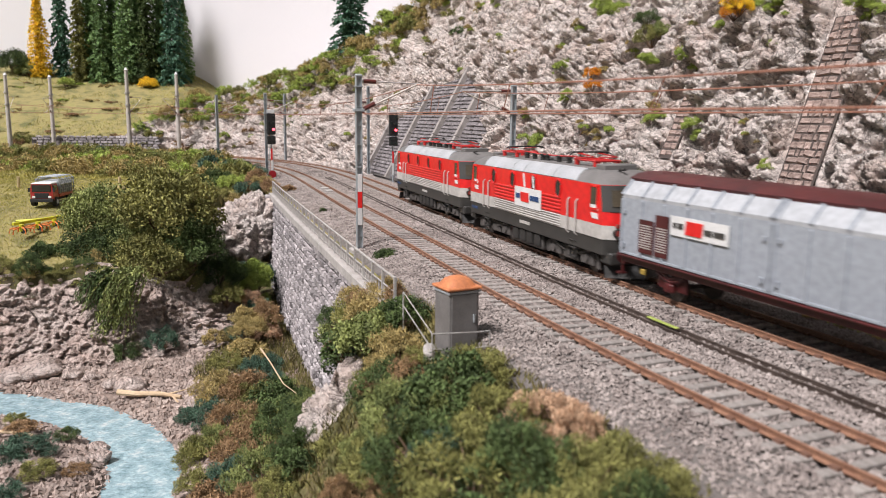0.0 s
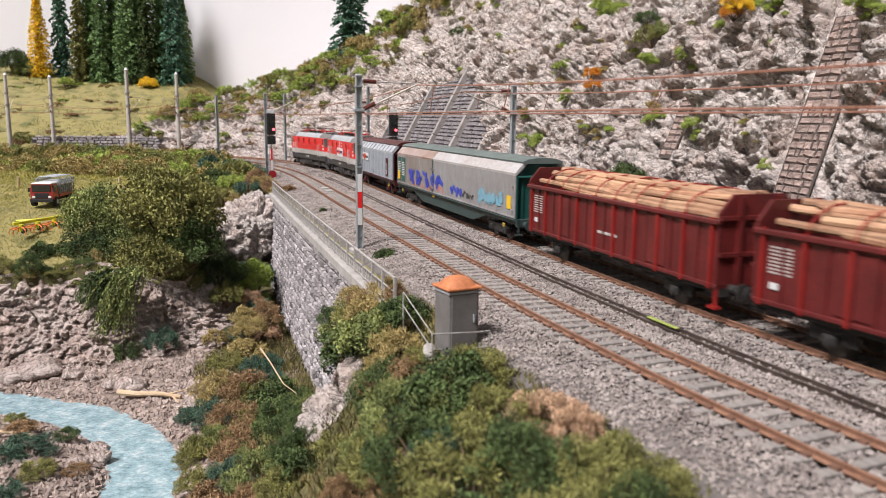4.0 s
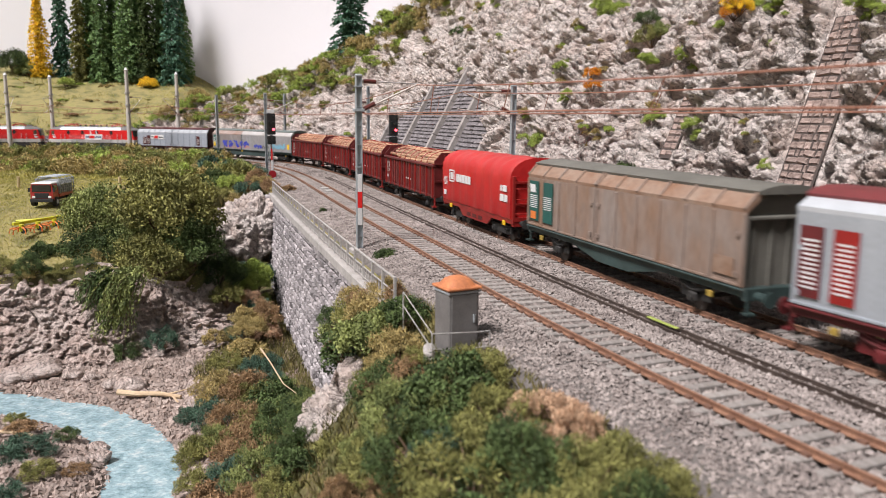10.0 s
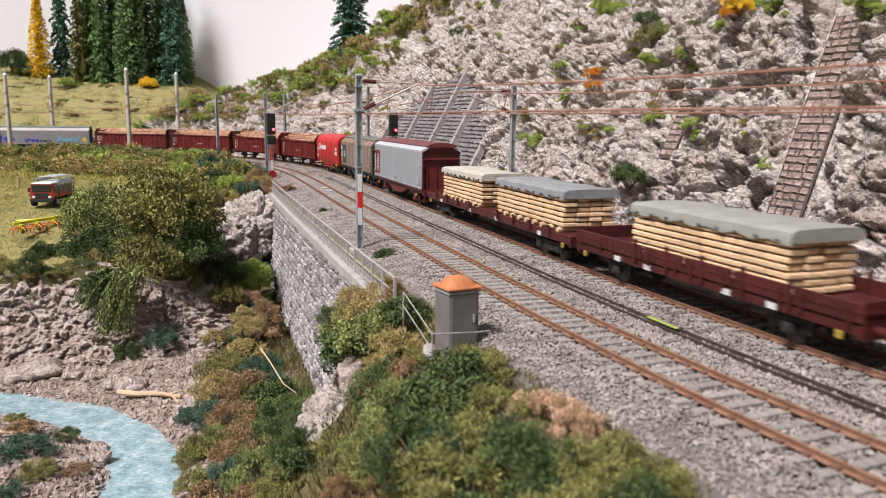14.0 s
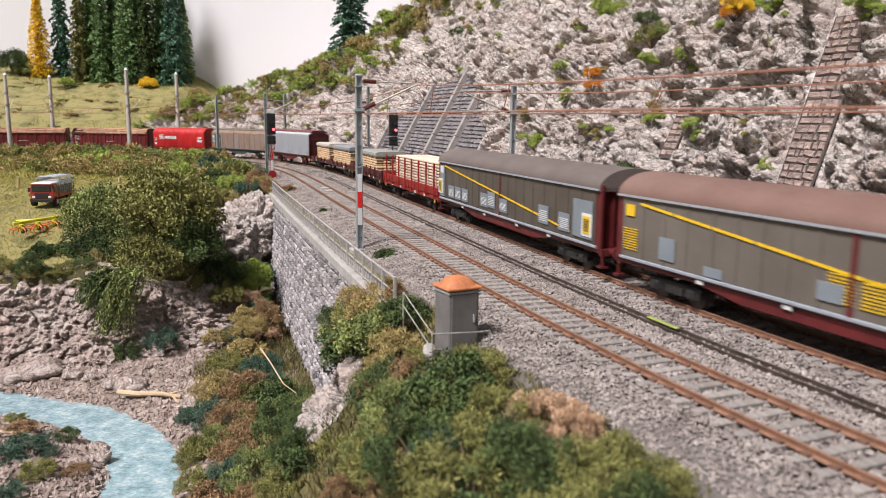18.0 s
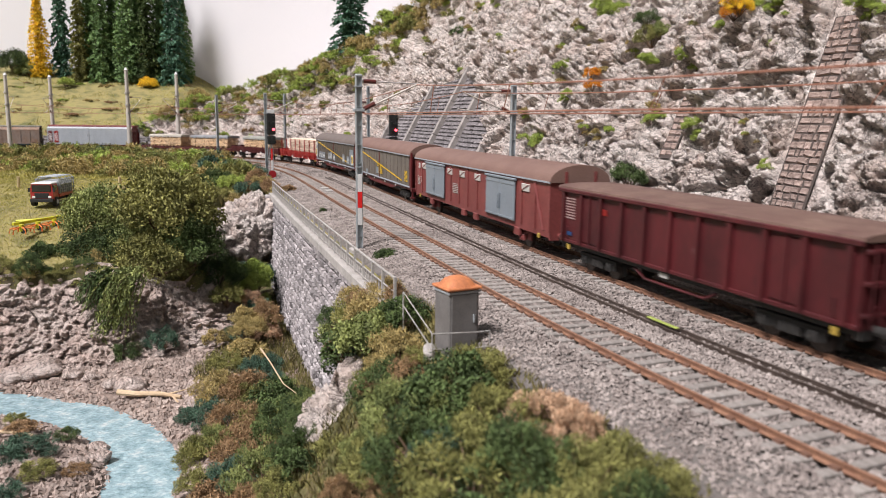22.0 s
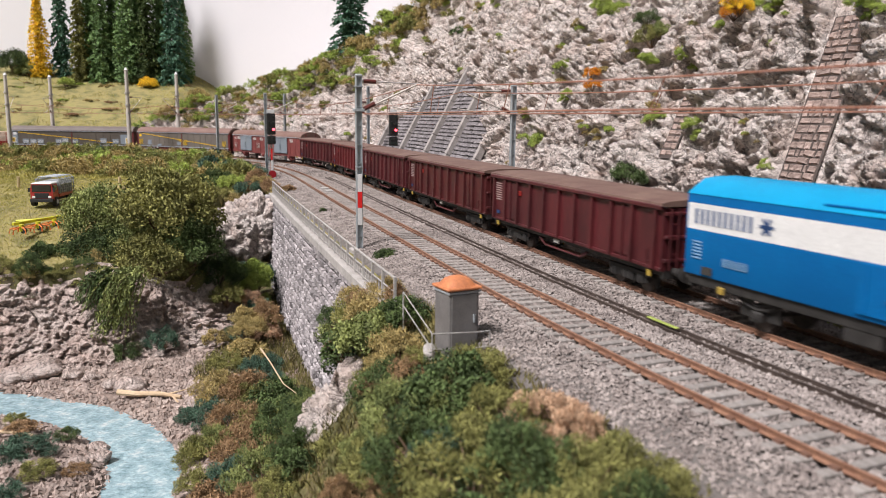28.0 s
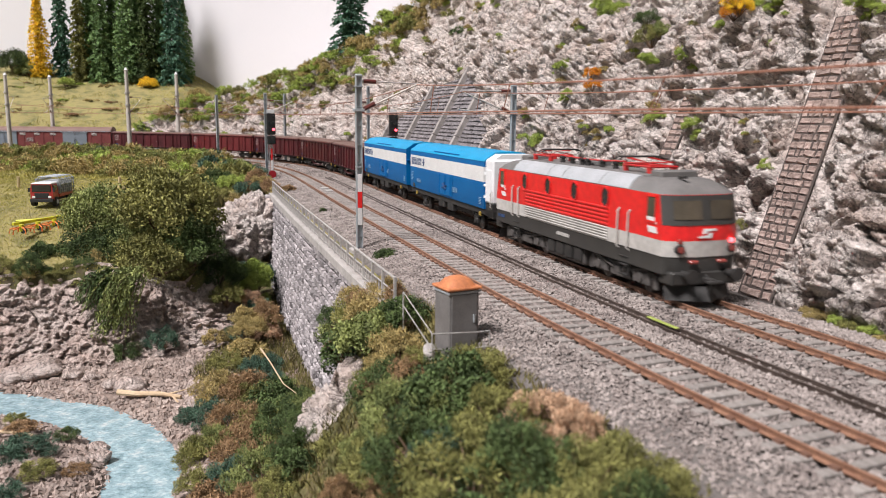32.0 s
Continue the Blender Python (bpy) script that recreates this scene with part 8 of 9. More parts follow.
# ---- high-sided wagons ----
def high_side(ob, half, mat_, z0, z1, posts, post_mat, door_x=()):
    for sgn in (1, -1):
        part("side_wall", Mesh().box(-half, half, sgn * 1.32, sgn * 1.38, z0, z1, 0.01), mat_, ob)
        part("top_rail", Mesh().box(-half - 0.03, half + 0.03, sgn * 1.30, sgn * 1.53, z1 - 0.16, z1, 0.03), mat_, ob)
        part("bottom_rail", Mesh().box(-half, half, sgn * 1.34, sgn * 1.44, z0 - 0.05, z0 + 0.08, 0.02), mat_, ob)
        for x in posts:
            part("side_post", Mesh().prism([(sgn * 1.36, z0 + 0.02), (sgn * 1.54, z0 + 0.02), (sgn * 1.50, z1 - 0.1), (sgn * 1.36, z1 - 0.1)], x - 0.085, x + 0.085), post_mat, ob)
        for x in door_x:
            d_ = part("side_door", Mesh().box(x - 0.55, x + 0.55, sgn * 1.37, sgn * 1.42, z0 + 0.15, z1 - 0.25, 0.02), mat_, ob)
            part("door_bar", Mesh().box(x - 0.03, x + 0.03, sgn * 1.41, sgn * 1.47, z0 + 0.1, z1 - 0.2), mat_, d_)


def ends_flat(ob, half, mat_, z0, z1):
    for end in (1, -1):
        m = Mesh().box(end * (half - 0.08), end * half, -1.34, 1.34, z0, z1, 0.01)
        for z in (z0 + 0.25, (z0 + z1) / 2, z1 - 0.25):
            m.box(end * half, end * (half + 0.12), -1.34, 1.34, z, z + 0.13, 0.03)
        for y in (-0.6, 0.6):
            m.box(end * half, end * (half + 0.09), y - 0.06, y + 0.06, z0, z1)
        part("end_wall", m, mat_, ob)
        part("ladder", Mesh().tube([(end * (half + 0.14), 1.15, z0), (end * (half + 0.14), 1.15, z1)], 0.03, 5).tube([(end * (half + 0.14), 0.85, z0), (end * (half + 0.14), 0.85, z1)], 0.03, 5).box(end * (half + 0.12), end * (half + 0.16), 0.85, 1.15, 1.6, 1.64).box(end * (half + 0.12), end * (half + 0.16), 0.85, 1.15, 2.1, 2.14).box(end * (half + 0.12), end * (half + 0.16), 0.85, 1.15, 2.6, 2.64), mat_, ob)


def covered_gondola(front, rear, tint, label, marks):
    ob, half, mid = wagon("gondola_wagon", label, front, rear)
    n = 10
    posts = [-half + 0.35 + (2 * half - 0.7) * i / n for i in range(n + 1)]
    high_side(ob, half, tint, 1.08, 3.25, posts, tint, (-half + 2.4, half - 2.4))
    ends_flat(ob, half, tint, 1.08, 3.15)
    m = Mesh().prism([(1.42, 3.20), (1.50, 3.24), (1.48, 3.32), (1.2, 3.38), (0.5, 3.42), (-0.5, 3.42), (-1.2, 3.38), (-1.44, 3.32), (-1.47, 3.24), (-1.42, 3.20)], -half - 0.08, half + 0.08)
    part("cover", m, COVER, ob, "dusty brown flat cover")
    underframe(ob, half, BLACK, 0.86, 1.08, 0, 1.28)
    part("floor", Mesh().box(-half, half, -1.3, 1.3, 1.02, 1.1), tint, ob)
    bogies(ob, (-half + 2.5, half - 2.5))
    buffers(ob, half + 0.05, BLACK)
    bars(ob, half - 1.2, half - 0.45, 2.0, 2.9, 5, DULLWHITE, 1.385, int(-front), "lettering", 2)
    plate(ob, half - 3.6, half - 3.25, 2.45, 2.68, STRAPRED, 1.40, "marking")
    plate(ob, half - 1.0, half - 0.6, 1.35, 1.5, MARKBLUE, 1.40, "marking")
    plate(ob, 0.1, 0.6, 0.8, 0.95, OFFWHITE, 1.30, "marking")
    plate(ob, -1.5, -1.2, 1.9, 2.05, OFFWHITE, 1.40, "marking")
    for sgn in (1, -1):
        part("brake_gear", Mesh().tube([(-2.2, sgn * 1.2, 0.8), (-1.6, sgn * 1.2, 0.52), (1.6, sgn * 1.2, 0.52), (2.2, sgn * 1.2, 0.8)], 0.05, 6), DEEPRED, ob)
        for x in (-half + 0.7, half - 0.7):
            part("brake_handle", Mesh().box(x - 0.1, x + 0.1, sgn * 1.32, sgn * 1.4, 0.75, 0.98, 0.02), DULLYELLOW, ob, "yellow brake handle")
            part("grab_iron", Mesh().tube([(x, sgn * 1.42, 1.3), (x, sgn * 1.5, 1.3), (x, sgn * 1.5, 1.7), (x, sgn * 1.42, 1.7)], 0.025, 5), tint, ob)
    done(ob, mid, half - 2.5)
    return ob


def log_wagon(front, rear):
    ob, half, mid = wagon("log_wagon", "red-brown high-sided wagon with bright red stanchions and arched ends", front, rear)
    posts = [-half + 0.3 + (2 * half - 0.6) * i / 9 for i in range(10)]
    high_side(ob, half, LOGRED, 1.08, 3.12, [], LOGRED, (-half + 3.2, half - 3.2))
    for sgn in (1, -1):
        for i, x in enumerate(posts):
            m = Mesh().prism([(sgn * 1.36, 1.0), (sgn * 1.48, 1.0), (sgn * 1.48, 3.16), (sgn * 1.36, 3.16)], x - 0.045, x + 0.045)
            part("stanchion", m, STRAPRED, ob, "bright red stanchion")
        for x in [0.5 * (a + b) for a, b in zip(posts[:-1], posts[1:])]:
            part("side_rib", Mesh().box(x - 0.04, x + 0.04, sgn * 1.37, sgn * 1.43, 1.1, 3.0), LOGRED, ob)
    for x in posts[1:-1]:
        pts = [(x, 1.42 * math.cos(a), 3.12 + 0.80 * math.sin(a)) for a in np.linspace(0.0, math.pi, 9)]
        part("binding_strap", Mesh().tube(pts, 0.028, 5), STRAPRED, ob, "red strap over the logs")
    for end in (1, -1):
        m = Mesh().prism([(-1.40, 1.05), (1.40, 1.05), (1.42, 3.3), (0.95, 3.86), (-0.95, 3.86), (-1.42, 3.3)], end * (half - 0.1), end * half)
        for y in (-0.7, 0.7):
            m.box(end * half, end * (half + 0.1), y - 0.08, y + 0.08, 1.05, 3.8)
        m.box(end * half, end * (half + 0.1), -1.4, 1.4, 2.0, 2.12).box(end * half, end * (half + 0.1), -1.4, 1.4, 3.1, 3.22)
        part("end_wall", m, LOGRED, ob, "dark red arched end wall")
    part("floor", Mesh().box(-half, half, -1.3, 1.3, 1.02, 1.12), LOGRED, ob)
    underframe(ob, half, BLACK, 0.86, 1.06, 0, 1.26)
    axles(ob, (-half + 2.4, half - 2.4))
    buffers(ob, half + 0.02, BLACK)
    bars(ob, half - 1.3, half - 0.5, 1.9, 2.7, 5, OFFWHITE, 1.385, 5, "lettering", 2)
    plate(ob, half - 0.9, half - 0.6, 1.5, 1.68, PLATE, 1.40)
    bars(ob, -0.9, 0.5, 1.75, 1.85, 1, OFFWHITE, 1.385, 6, "lettering", 3)
    for sgn in (1, -1):
        part("corner_step", Mesh().box(-half - 0.1, -half + 0.25, sgn * 1.25, sgn * 1.5, 0.42, 0.5).box(-half, -half + 0.1, sgn * 1.32, sgn * 1.4, 0.45, 1.2), STRAPRED, ob, "bright red step")
    done(ob, mid, half - 2.4)
    load = thing("log_load", "heaped peeled tree trunks on a high-sided wagon", "logs", group="loads of tree trunks")
    r = random.Random(12)
    meshes = []
    for k in range(7):
        m = Mesh()
        ln, rad = r.uniform(3.6, 6.0), r.uniform(0.11, 0.17)
        pts = [(ln * (q / 4 - 0.5), r.uniform(-0.05, 0.05), r.uniform(-0.04, 0.04)) for q in range(5)]
        meshes.append((to_data("log", m.tube(pts, rad, 8, rad * 0.8), LOG), ln))
    for layer, (z, wide) in enumerate(((2.95, 1.2), (3.12, 1.18), (3.3, 1.12), (3.47, 1.0), (3.62, 0.85), (3.76, 0.62))):
        n = int(2 * wide / 0.24)
        for i in range(n):
            y = -wide + 2 * wide * (i + 0.5) / n
            if layer < 4 and 0 < i < n - 1 and abs(y) < 1.0 - 0.1 * layer:
                continue
            x = -half + 0.15
            while x < half - 1.5:
                data, ln = r.choice(meshes)
                if x + ln > half - 0.1:
                    data, ln = meshes[0] if meshes[0][1] < meshes[3][1] else meshes[3]
                if x + ln > half:
                    break
                lg = new("log", data)
                lg.parent = load
                lg.matrix_basis = pose((x + ln / 2) * K, (y + r.uniform(-0.04, 0.04)) * K, (z + r.uniform(-0.04, 0.05)) * K, r.uniform(0, 360), r.uniform(-1.2, 1.2), r.uniform(-1.2, 1.2))
                x += ln * r.uniform(0.88, 1.02)
    done(load, mid, half - 2.4)
    return ob, load, half


def flat_wagon(front, rear, mat_, stakes, boards, label, height=1.32, stake_top=3.0):
    ob, half, mid = wagon("flat_wagon", label, front, rear)
    part("deck", Mesh().box(-half, half, -1.35, 1.35, 1.16, 1.28, 0.02), mat_, ob)
    underframe(ob, half, mat_, 0.9, 1.16, 0, 1.36)
    if boards:
        for sgn in (1, -1):
            n = 6
            for i in range(n):
                a, b = -half + 2 * half * i / n + 0.04, -half + 2 * half * (i + 1) / n - 0.04
                p = part("side_board", Mesh().box(a, b, sgn * 1.36, sgn * 1.42, 1.22, 1.72, 0.02).box(a, b, sgn * 1.41, sgn * 1.44, 1.45, 1.5), mat_, ob)
                part("hinge", Mesh().box(a + 0.3, a + 0.4, sgn * 1.4, sgn * 1.46, 1.1, 1.6).box(b - 0.4, b - 0.3, sgn * 1.4, sgn * 1.46, 1.1, 1.6), mat_, p)
        for end in (1, -1):
            part("end_board", Mesh().box(end * (half - 0.07), end * half, -1.4, 1.4, 1.22, 1.78, 0.02).box(end * half, end * (half + 0.05), -1.4, 1.4, 1.45, 1.52), mat_, ob)
    for x in stakes:
        for sgn in (1, -1):
            part("stake", Mesh().box(x - 0.06, x + 0.06, sgn * 1.36, sgn * 1.47, 1.0, stake_top, 0.02), mat_, ob)
    for x in (-half + 3.0, -2.0, 2.0, half - 3.0):
        plate(ob, x - 0.18, x + 0.18, 0.92, 1.1, PLATE, 1.37, "marking")
    for sgn in (1, -1):
        for x in (-half + 0.7, half - 0.7):
            part("brake_handle", Mesh().box(x - 0.1, x + 0.1, sgn * 1.32, sgn * 1.4, 0.7, 0.92, 0.02), DULLYELLOW, ob, "yellow brake handle")
    buffers(ob, half, mat_)
    return ob, half, mid


def timber_stack(mid, pivot, x0, x1, z0, layers, step, wood, cover, label, dark=0.35, balls=True, loose=False):
    """A pack of sawn boards; x0, x1 in the wagon's space."""
    load = thing("timber_stack", label, "timber", group="stacks of sawn timber")
    r = random.Random(int(x0 * 10) + layers)
    rows = 4 if not loose else 5
    for i in range(layers):
        z = z0 + i * step
        for j in range(rows):
            y0 = -1.2 + 2.4 * j / rows
            if 0 < j < rows - 1 and i < layers - 1 and not loose:
                pass
            dx = r.uniform(-0.08, 0.08)
            cuts = 8 if j in (0, rows - 1) and not loose else 1
            for k in range(cuts):
                a, b = x0 + dx + 0.05 + (x1 - x0 - 0.1) * k / cuts, x0 + dx + 0.05 + (x1 - x0 - 0.1) * (k + 1) / cuts
                jig = r.uniform(0, 0.05)
                part("board_pack", Mesh().box(a + 0.015, b - 0.015, y0 + 0.015 - (jig if j == 0 else 0), y0 + 2.4 / rows - 0.015 + (jig if j == rows - 1 else 0), z, z + step * (0.76 if not loose else 0.70), 0.03), wood, load, "", 0)
        if i and not loose:
            for q in range(5):
                x = x0 + (x1 - x0) * (q + 0.5) / 5
                part("bearer", Mesh().box(x - 0.06, x + 0.06, -1.18, 1.18, z - step * 0.25, z - 0.005), WBROWN, load, "", 0)
    if balls:
        for q in range(9):
            x = x0 + (x1 - x0) * (q + 0.5) / 9
            part("cross_log", Mesh().tube([(x, -1.32, z0 - 0.13), (x, 1.32, z0 - 0.13)], 0.12, 10), wood, load, "short cross log under the stack")
    top = z0 + layers * step
    if cover:
        nx, prof = 28, [(-1.30, -0.30), (-1.30, -0.16), (-1.27, 0.0), (-1.1, 0.08), (-0.5, 0.10), (0, 0.11), (0.5, 0.10), (1.1, 0.08), (1.27, 0.0), (1.30, -0.16), (1.30, -0.30)]
        pts = np.zeros((len(prof), nx, 3))
        for a, (y, z) in enumerate(prof):
            for b in range(nx):
                x = x0 - 0.06 + (x1 - x0 + 0.12) * b / (nx - 1)
                wob = 0.05 * math.sin(b * 1.35 + a) if z < -0.25 else 0.018 * math.sin(b * 0.9)
                pts[a, b] = (x, y, top + z + wob - 0.02)
        m = Mesh().grid(pts)
        for e in (0, nx - 1):
            m.f.append(tuple(a * nx + e for a in range(2, len(prof) - 2)))
            lower = [tuple(pts[a, e]) for a in (2, 8)]
            m.add([lower[0], lower[1], (lower[1][0], lower[1][1], top - 0.3), (lower[0][0], lower[0][1], top - 0.3)], [(0, 1, 2, 3)])
        c = part("cover", m, cover, load, "draped tarpaulin cover", 50)
        for q in range(9):
            x = x0 + (x1 - x0) * (q + 0.5) / 9
            for sgn in (1, -1):
                part("tie", Mesh().box(x - 0.06, x + 0.06, sgn * 1.30, sgn * 1.35, top - 0.32, top - 0.22, 0.01), SKIRT, c)
    done(load, mid, pivot)
    return load


# ---- the train, from its head ----
locomotive("red electric locomotive with grey stripe and silver roof panels", 36.0, 20.8)
locomotive("red electric locomotive with a white sign plate on its side", 19.75, 4.5, plate_on=True)

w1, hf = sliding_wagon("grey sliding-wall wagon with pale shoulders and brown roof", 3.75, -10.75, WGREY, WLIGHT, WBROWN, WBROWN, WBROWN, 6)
plate(w1, hf - 5.6, hf - 2.9, 2.35, 2.98, PLATE, 1.44, "sign_plate", "white sign plate")
plate(w1, hf - 4.45, hf - 3.65, 2.45, 2.88, RED, 1.47, "sign_mark", "red block of the sign", slant=-0.05)
bars(w1, hf - 5.45, hf - 4.55, 2.55, 2.72, 1, SKIRT, 1.47, 2, "sign_bars", 2)
bars(w1, hf - 3.55, hf - 3.05, 2.6, 2.77, 1, SKIRT, 1.47, 3, "sign_bars", 1)
for a, b in ((hf - 2.0, hf - 1.2), (hf - 2.8, hf - 2.1), (-hf + 1.55, -hf + 2.2)):
    plate(w1, a, b, 1.5, 2.9 if a != hf - 2.0 else 2.65, WBROWN, 1.437, "data_panel", "brown data panel")
    bars(w1, a + 0.08, b - 0.08, 1.65, 2.5, 7, OFFWHITE, 1.46, int(a * 7), "lettering", 2)

w2, hf = sliding_wagon("long weathered sliding-wall wagon with sprayed graffiti", -12.2, -34.6, DIRTY, DIRTYTOP, ROOFTEAL, TEALGREY, TEAL, 7, 0.5, False, 3.35, (3.95, 4.18), 0.40, False)
for wall_ in [c for c in w2.children if c.name.startswith("sliding_wall")]:
    if min(v.co.x for v in wall_.data.vertices) < -0.5 * hf * K:
        repaint(wall_, BAREALU)
        for c in wall_.children:
            repaint(c, BARETOP if c.name.startswith("shoulder") and not c.name.startswith("shoulder_rib") else BAREALU)
for sgn in (1, -1):
    part("middle_post", Mesh().box(-hf + 2 * hf * 0.6 - 0.1, -hf + 2 * hf * 0.6 + 0.1, sgn * 1.38, sgn * 1.43, 1.3, 3.4, 0.02), TEALGREY, w2, "teal post between the sliding walls")
for k in range(2):
    plate(w2, hf - 1.15 - k * 1.1, hf - 0.35 - k * 1.1, 1.5, 3.2, TEAL, 1.41, "data_panel", "teal data panel")
    bars(w2, hf - 1.05 - k * 1.1, hf - 0.45 - k * 1.1, 1.9, 2.9, 5, PLATE, 1.435, 20 + k, "lettering", 2)
plate(w2, hf - 0.95, hf - 0.4, 1.6, 2.2, YELLOW, 1.436, "marking", "yellow label")
plate(w2, -hf + 0.5, -hf + 1.0, 1.7, 2.35, YELLOW, 1.41, "marking", "yellow label")
plate(w2, 2.0, 2.5, 1.02, 1.2, YELLOW, 1.33, "marking", "orange label")


def scrawl(ob, x0, x1, z0, z1, mat_, seed, n, thick, y=1.42):
    """Sprayed strokes."""
    r = random.Random(seed)
    for sgn in (1,):
        m = Mesh()
        for i in range(n):
            x = x0 + (x1 - x0) * i / n
            w = (x1 - x0) / n
            pts = [(x + w * r.uniform(-0.2, 1.1), z0 + (z1 - z0) * r.random()) for _ in range(5)]
            for (xa, za), (xb, zb) in zip(pts[:-1], pts[1:]):
                d_ = Vector((xb - xa, zb - za))
                if d_.length < 0.05:
                    continue
                q = Vector((-d_.y, d_.x)).normalized() * thick * r.uniform(0.7, 1.3)
                yy = sgn * (y + 0.002 * r.randrange(10))
                m.add([(xa + q.x, yy, za + q.y), (xb + q.x, yy, zb + q.y), (xb - q.x, yy, zb - q.y), (xa - q.x, yy, za - q.y)], [(0, 1, 2, 3)])
        part("graffiti", m, mat_, ob, "sprayed graffiti strokes", 0)


scrawl(w2, hf - 11.2, hf - 4.2, 1.4, 1.95, GRAFPINK, 4, 12, 0.07, 1.405)
scrawl(w2, hf - 11.0, hf - 3.3, 1.5, 2.55, GRAFBLUE, 5, 9, 0.11, 1.425)
scrawl(w2, hf - 14.6, hf - 12.6, 1.5, 2.1, GRAFBLUE, 6, 4, 0.12)
scrawl(w2, hf - 16.6, hf - 14.9, 1.6, 2.1, SKIRT, 7, 4, 0.05)
scrawl(w2, hf - 20.6, hf - 17.2, 1.7, 2.45, GRAFCYAN, 8, 6, 0.22)

lw, ll, hf = log_wagon(-36.3, -49.5)
for f, r_ in ((-51.0, -64.0), (-65.6, -78.8), (-80.25, -93.55)):
    TRAINS.append((copy_thing(lw, Matrix()), (f + r_) / 2, hf - 2.4))
    TRAINS.append((copy_thing(ll, Matrix()), (f + r_) / 2, hf - 2.4))


def tarp_wagon(front, rear):
    ob, half, mid = wagon("tarpaulin_wagon", "bright red tarpaulin-covered wagon with plain white marks", front, rear)
    prof = [(1.38, 1.2), (1.42, 1.3), (1.43, 3.1), (1.40, 3.4), (1.28, 3.68), (1.05, 3.9), (0.7, 4.06), (0.3, 4.13)]
    prof = prof + [(-y, z) for y, z in reversed(prof)]
    xs_ = np.linspace(-half + 0.1, half - 0.1, 45)
    pts = np.zeros((len(prof), len(xs_), 3))
    for a, (y, z) in enumerate(prof):
        for b, x in enumerate(xs_):
            k = 0.022 * math.cos(b * 2 * math.pi / 5) + 0.02 * math.sin(b * 0.7 + a * 0.9)
            pts[a, b] = (x, y * (1 + k * 0.8), z + (k if z > 3 else 0))
    m = Mesh().grid(pts)
    for e in (0, len(xs_) - 1):
        m.f.append(tuple(a * len(xs_) + e for a in range(len(prof))))
    part("tarpaulin", m, TARPRED, ob, "red tarpaulin over hoops", 40)
    for end in (1, -1):
        m = Mesh()
        for y in (-1.3, 1.3):
            m.box(end * (half - 0.12), end * (half + 0.02), y - 0.08, y + 0.08, 1.0, 3.3, 0.02)
        m.box(end * (half - 0.1), end * (half + 0.03), -1.35, 1.35, 2.95, 3.05).box(end * (half - 0.1), end * (half + 0.03), -1.35, 1.35, 1.9, 1.98).box(end * (half - 0.1), end * (half + 0.03), -1.35, 1.35, 1.1, 1.3)
        part("end_frame", m, STRAPRED, ob)
        m = Mesh()
        for z in (1.5, 2.2, 2.7):
            m.tube([(end * (half + 0.02), -1.2, z), (end * (half + 0.22), -1.1, z), (end * (half + 0.22), 1.1, z), (end * (half + 0.02), 1.2, z)], 0.03, 5)
        part("end_railing", m, STRAPRED, ob)
    underframe(ob, half, STRAPRED, 0.95, 1.2, 0, 1.34)
    for sgn in (1, -1):
        m = Mesh().add([(-2.6, sgn * 1.33, 0.98), (2.6, sgn * 1.33, 0.98), (1.9, sgn * 1.33, 0.55), (-1.9, sgn * 1.33, 0.55), (-2.6, sgn * 1.25, 0.98), (2.6, sgn * 1.25, 0.98), (1.9, sgn * 1.25, 0.55), (-1.9, sgn * 1.25, 0.55)],
                       [(0, 1, 2, 3), (7, 6, 5, 4), (0, 4, 5, 1), (2, 6, 7, 3), (1, 5, 6, 2), (0, 3, 7, 4)])
        part("side_truss", m, STRAPRED, ob)
        for x in (-0.9, 0, 0.9):
            part("truss_opening", Mesh().box(x - 0.3, x + 0.3, sgn * 1.32, sgn * 1.345, 0.65, 0.85), WBROWN, ob)
        for x in (-half + 1.0, half - 1.6):
            part("brake_handle", Mesh().box(x - 0.14, x + 0.14, sgn * 1.36, sgn * 1.44, 0.82, 1.06, 0.02), YELLOW, ob, "orange brake handle")
    bogies(ob, (-half + 2.1, half - 2.1))
    buffers(ob, half, BLACK)
    # plain shapes in place of the lettering
    x = half - 2.35
    for a, b, c_, d_ in ((0, 0.95, 2.35, 2.43), (0, 0.95, 2.97, 3.05), (0, 0.08, 2.35, 3.05), (0.87, 0.95, 2.35, 3.05)):
        plate(ob, x + a, x + b, c_, d_, PLATE, 1.455, "sign_frame", "white square frame")
    bars(ob, x + 0.2, x + 0.75, 2.5, 2.9, 1, PLATE, 1.455, 31, "sign_bars", 2)
    bars(ob, x - 2.7, x - 0.25, 2.42, 2.86, 1, PLATE, 1.455, 33, "sign_bars", 5)
    bars(ob, half - 1.0, half - 0.35, 2.1, 2.6, 4, PLATE, 1.45, 34, "lettering", 2)
    plate(ob, half - 0.85, half - 0.4, 1.5, 1.8, PLATE, 1.45, "data_panel")
    bars(ob, -half + 0.5, -half + 1.5, 2.0, 2.35, 1, PLATE, 1.45, 35, "lettering", 2)
    bars(ob, -half + 0.6, -half + 1.4, 2.5, 2.8, 1, PLATE, 1.45, 36, "lettering", 1)
    done(ob, mid, half - 2.1)
    return ob


tarp_wagon(-95.25, -106.1)

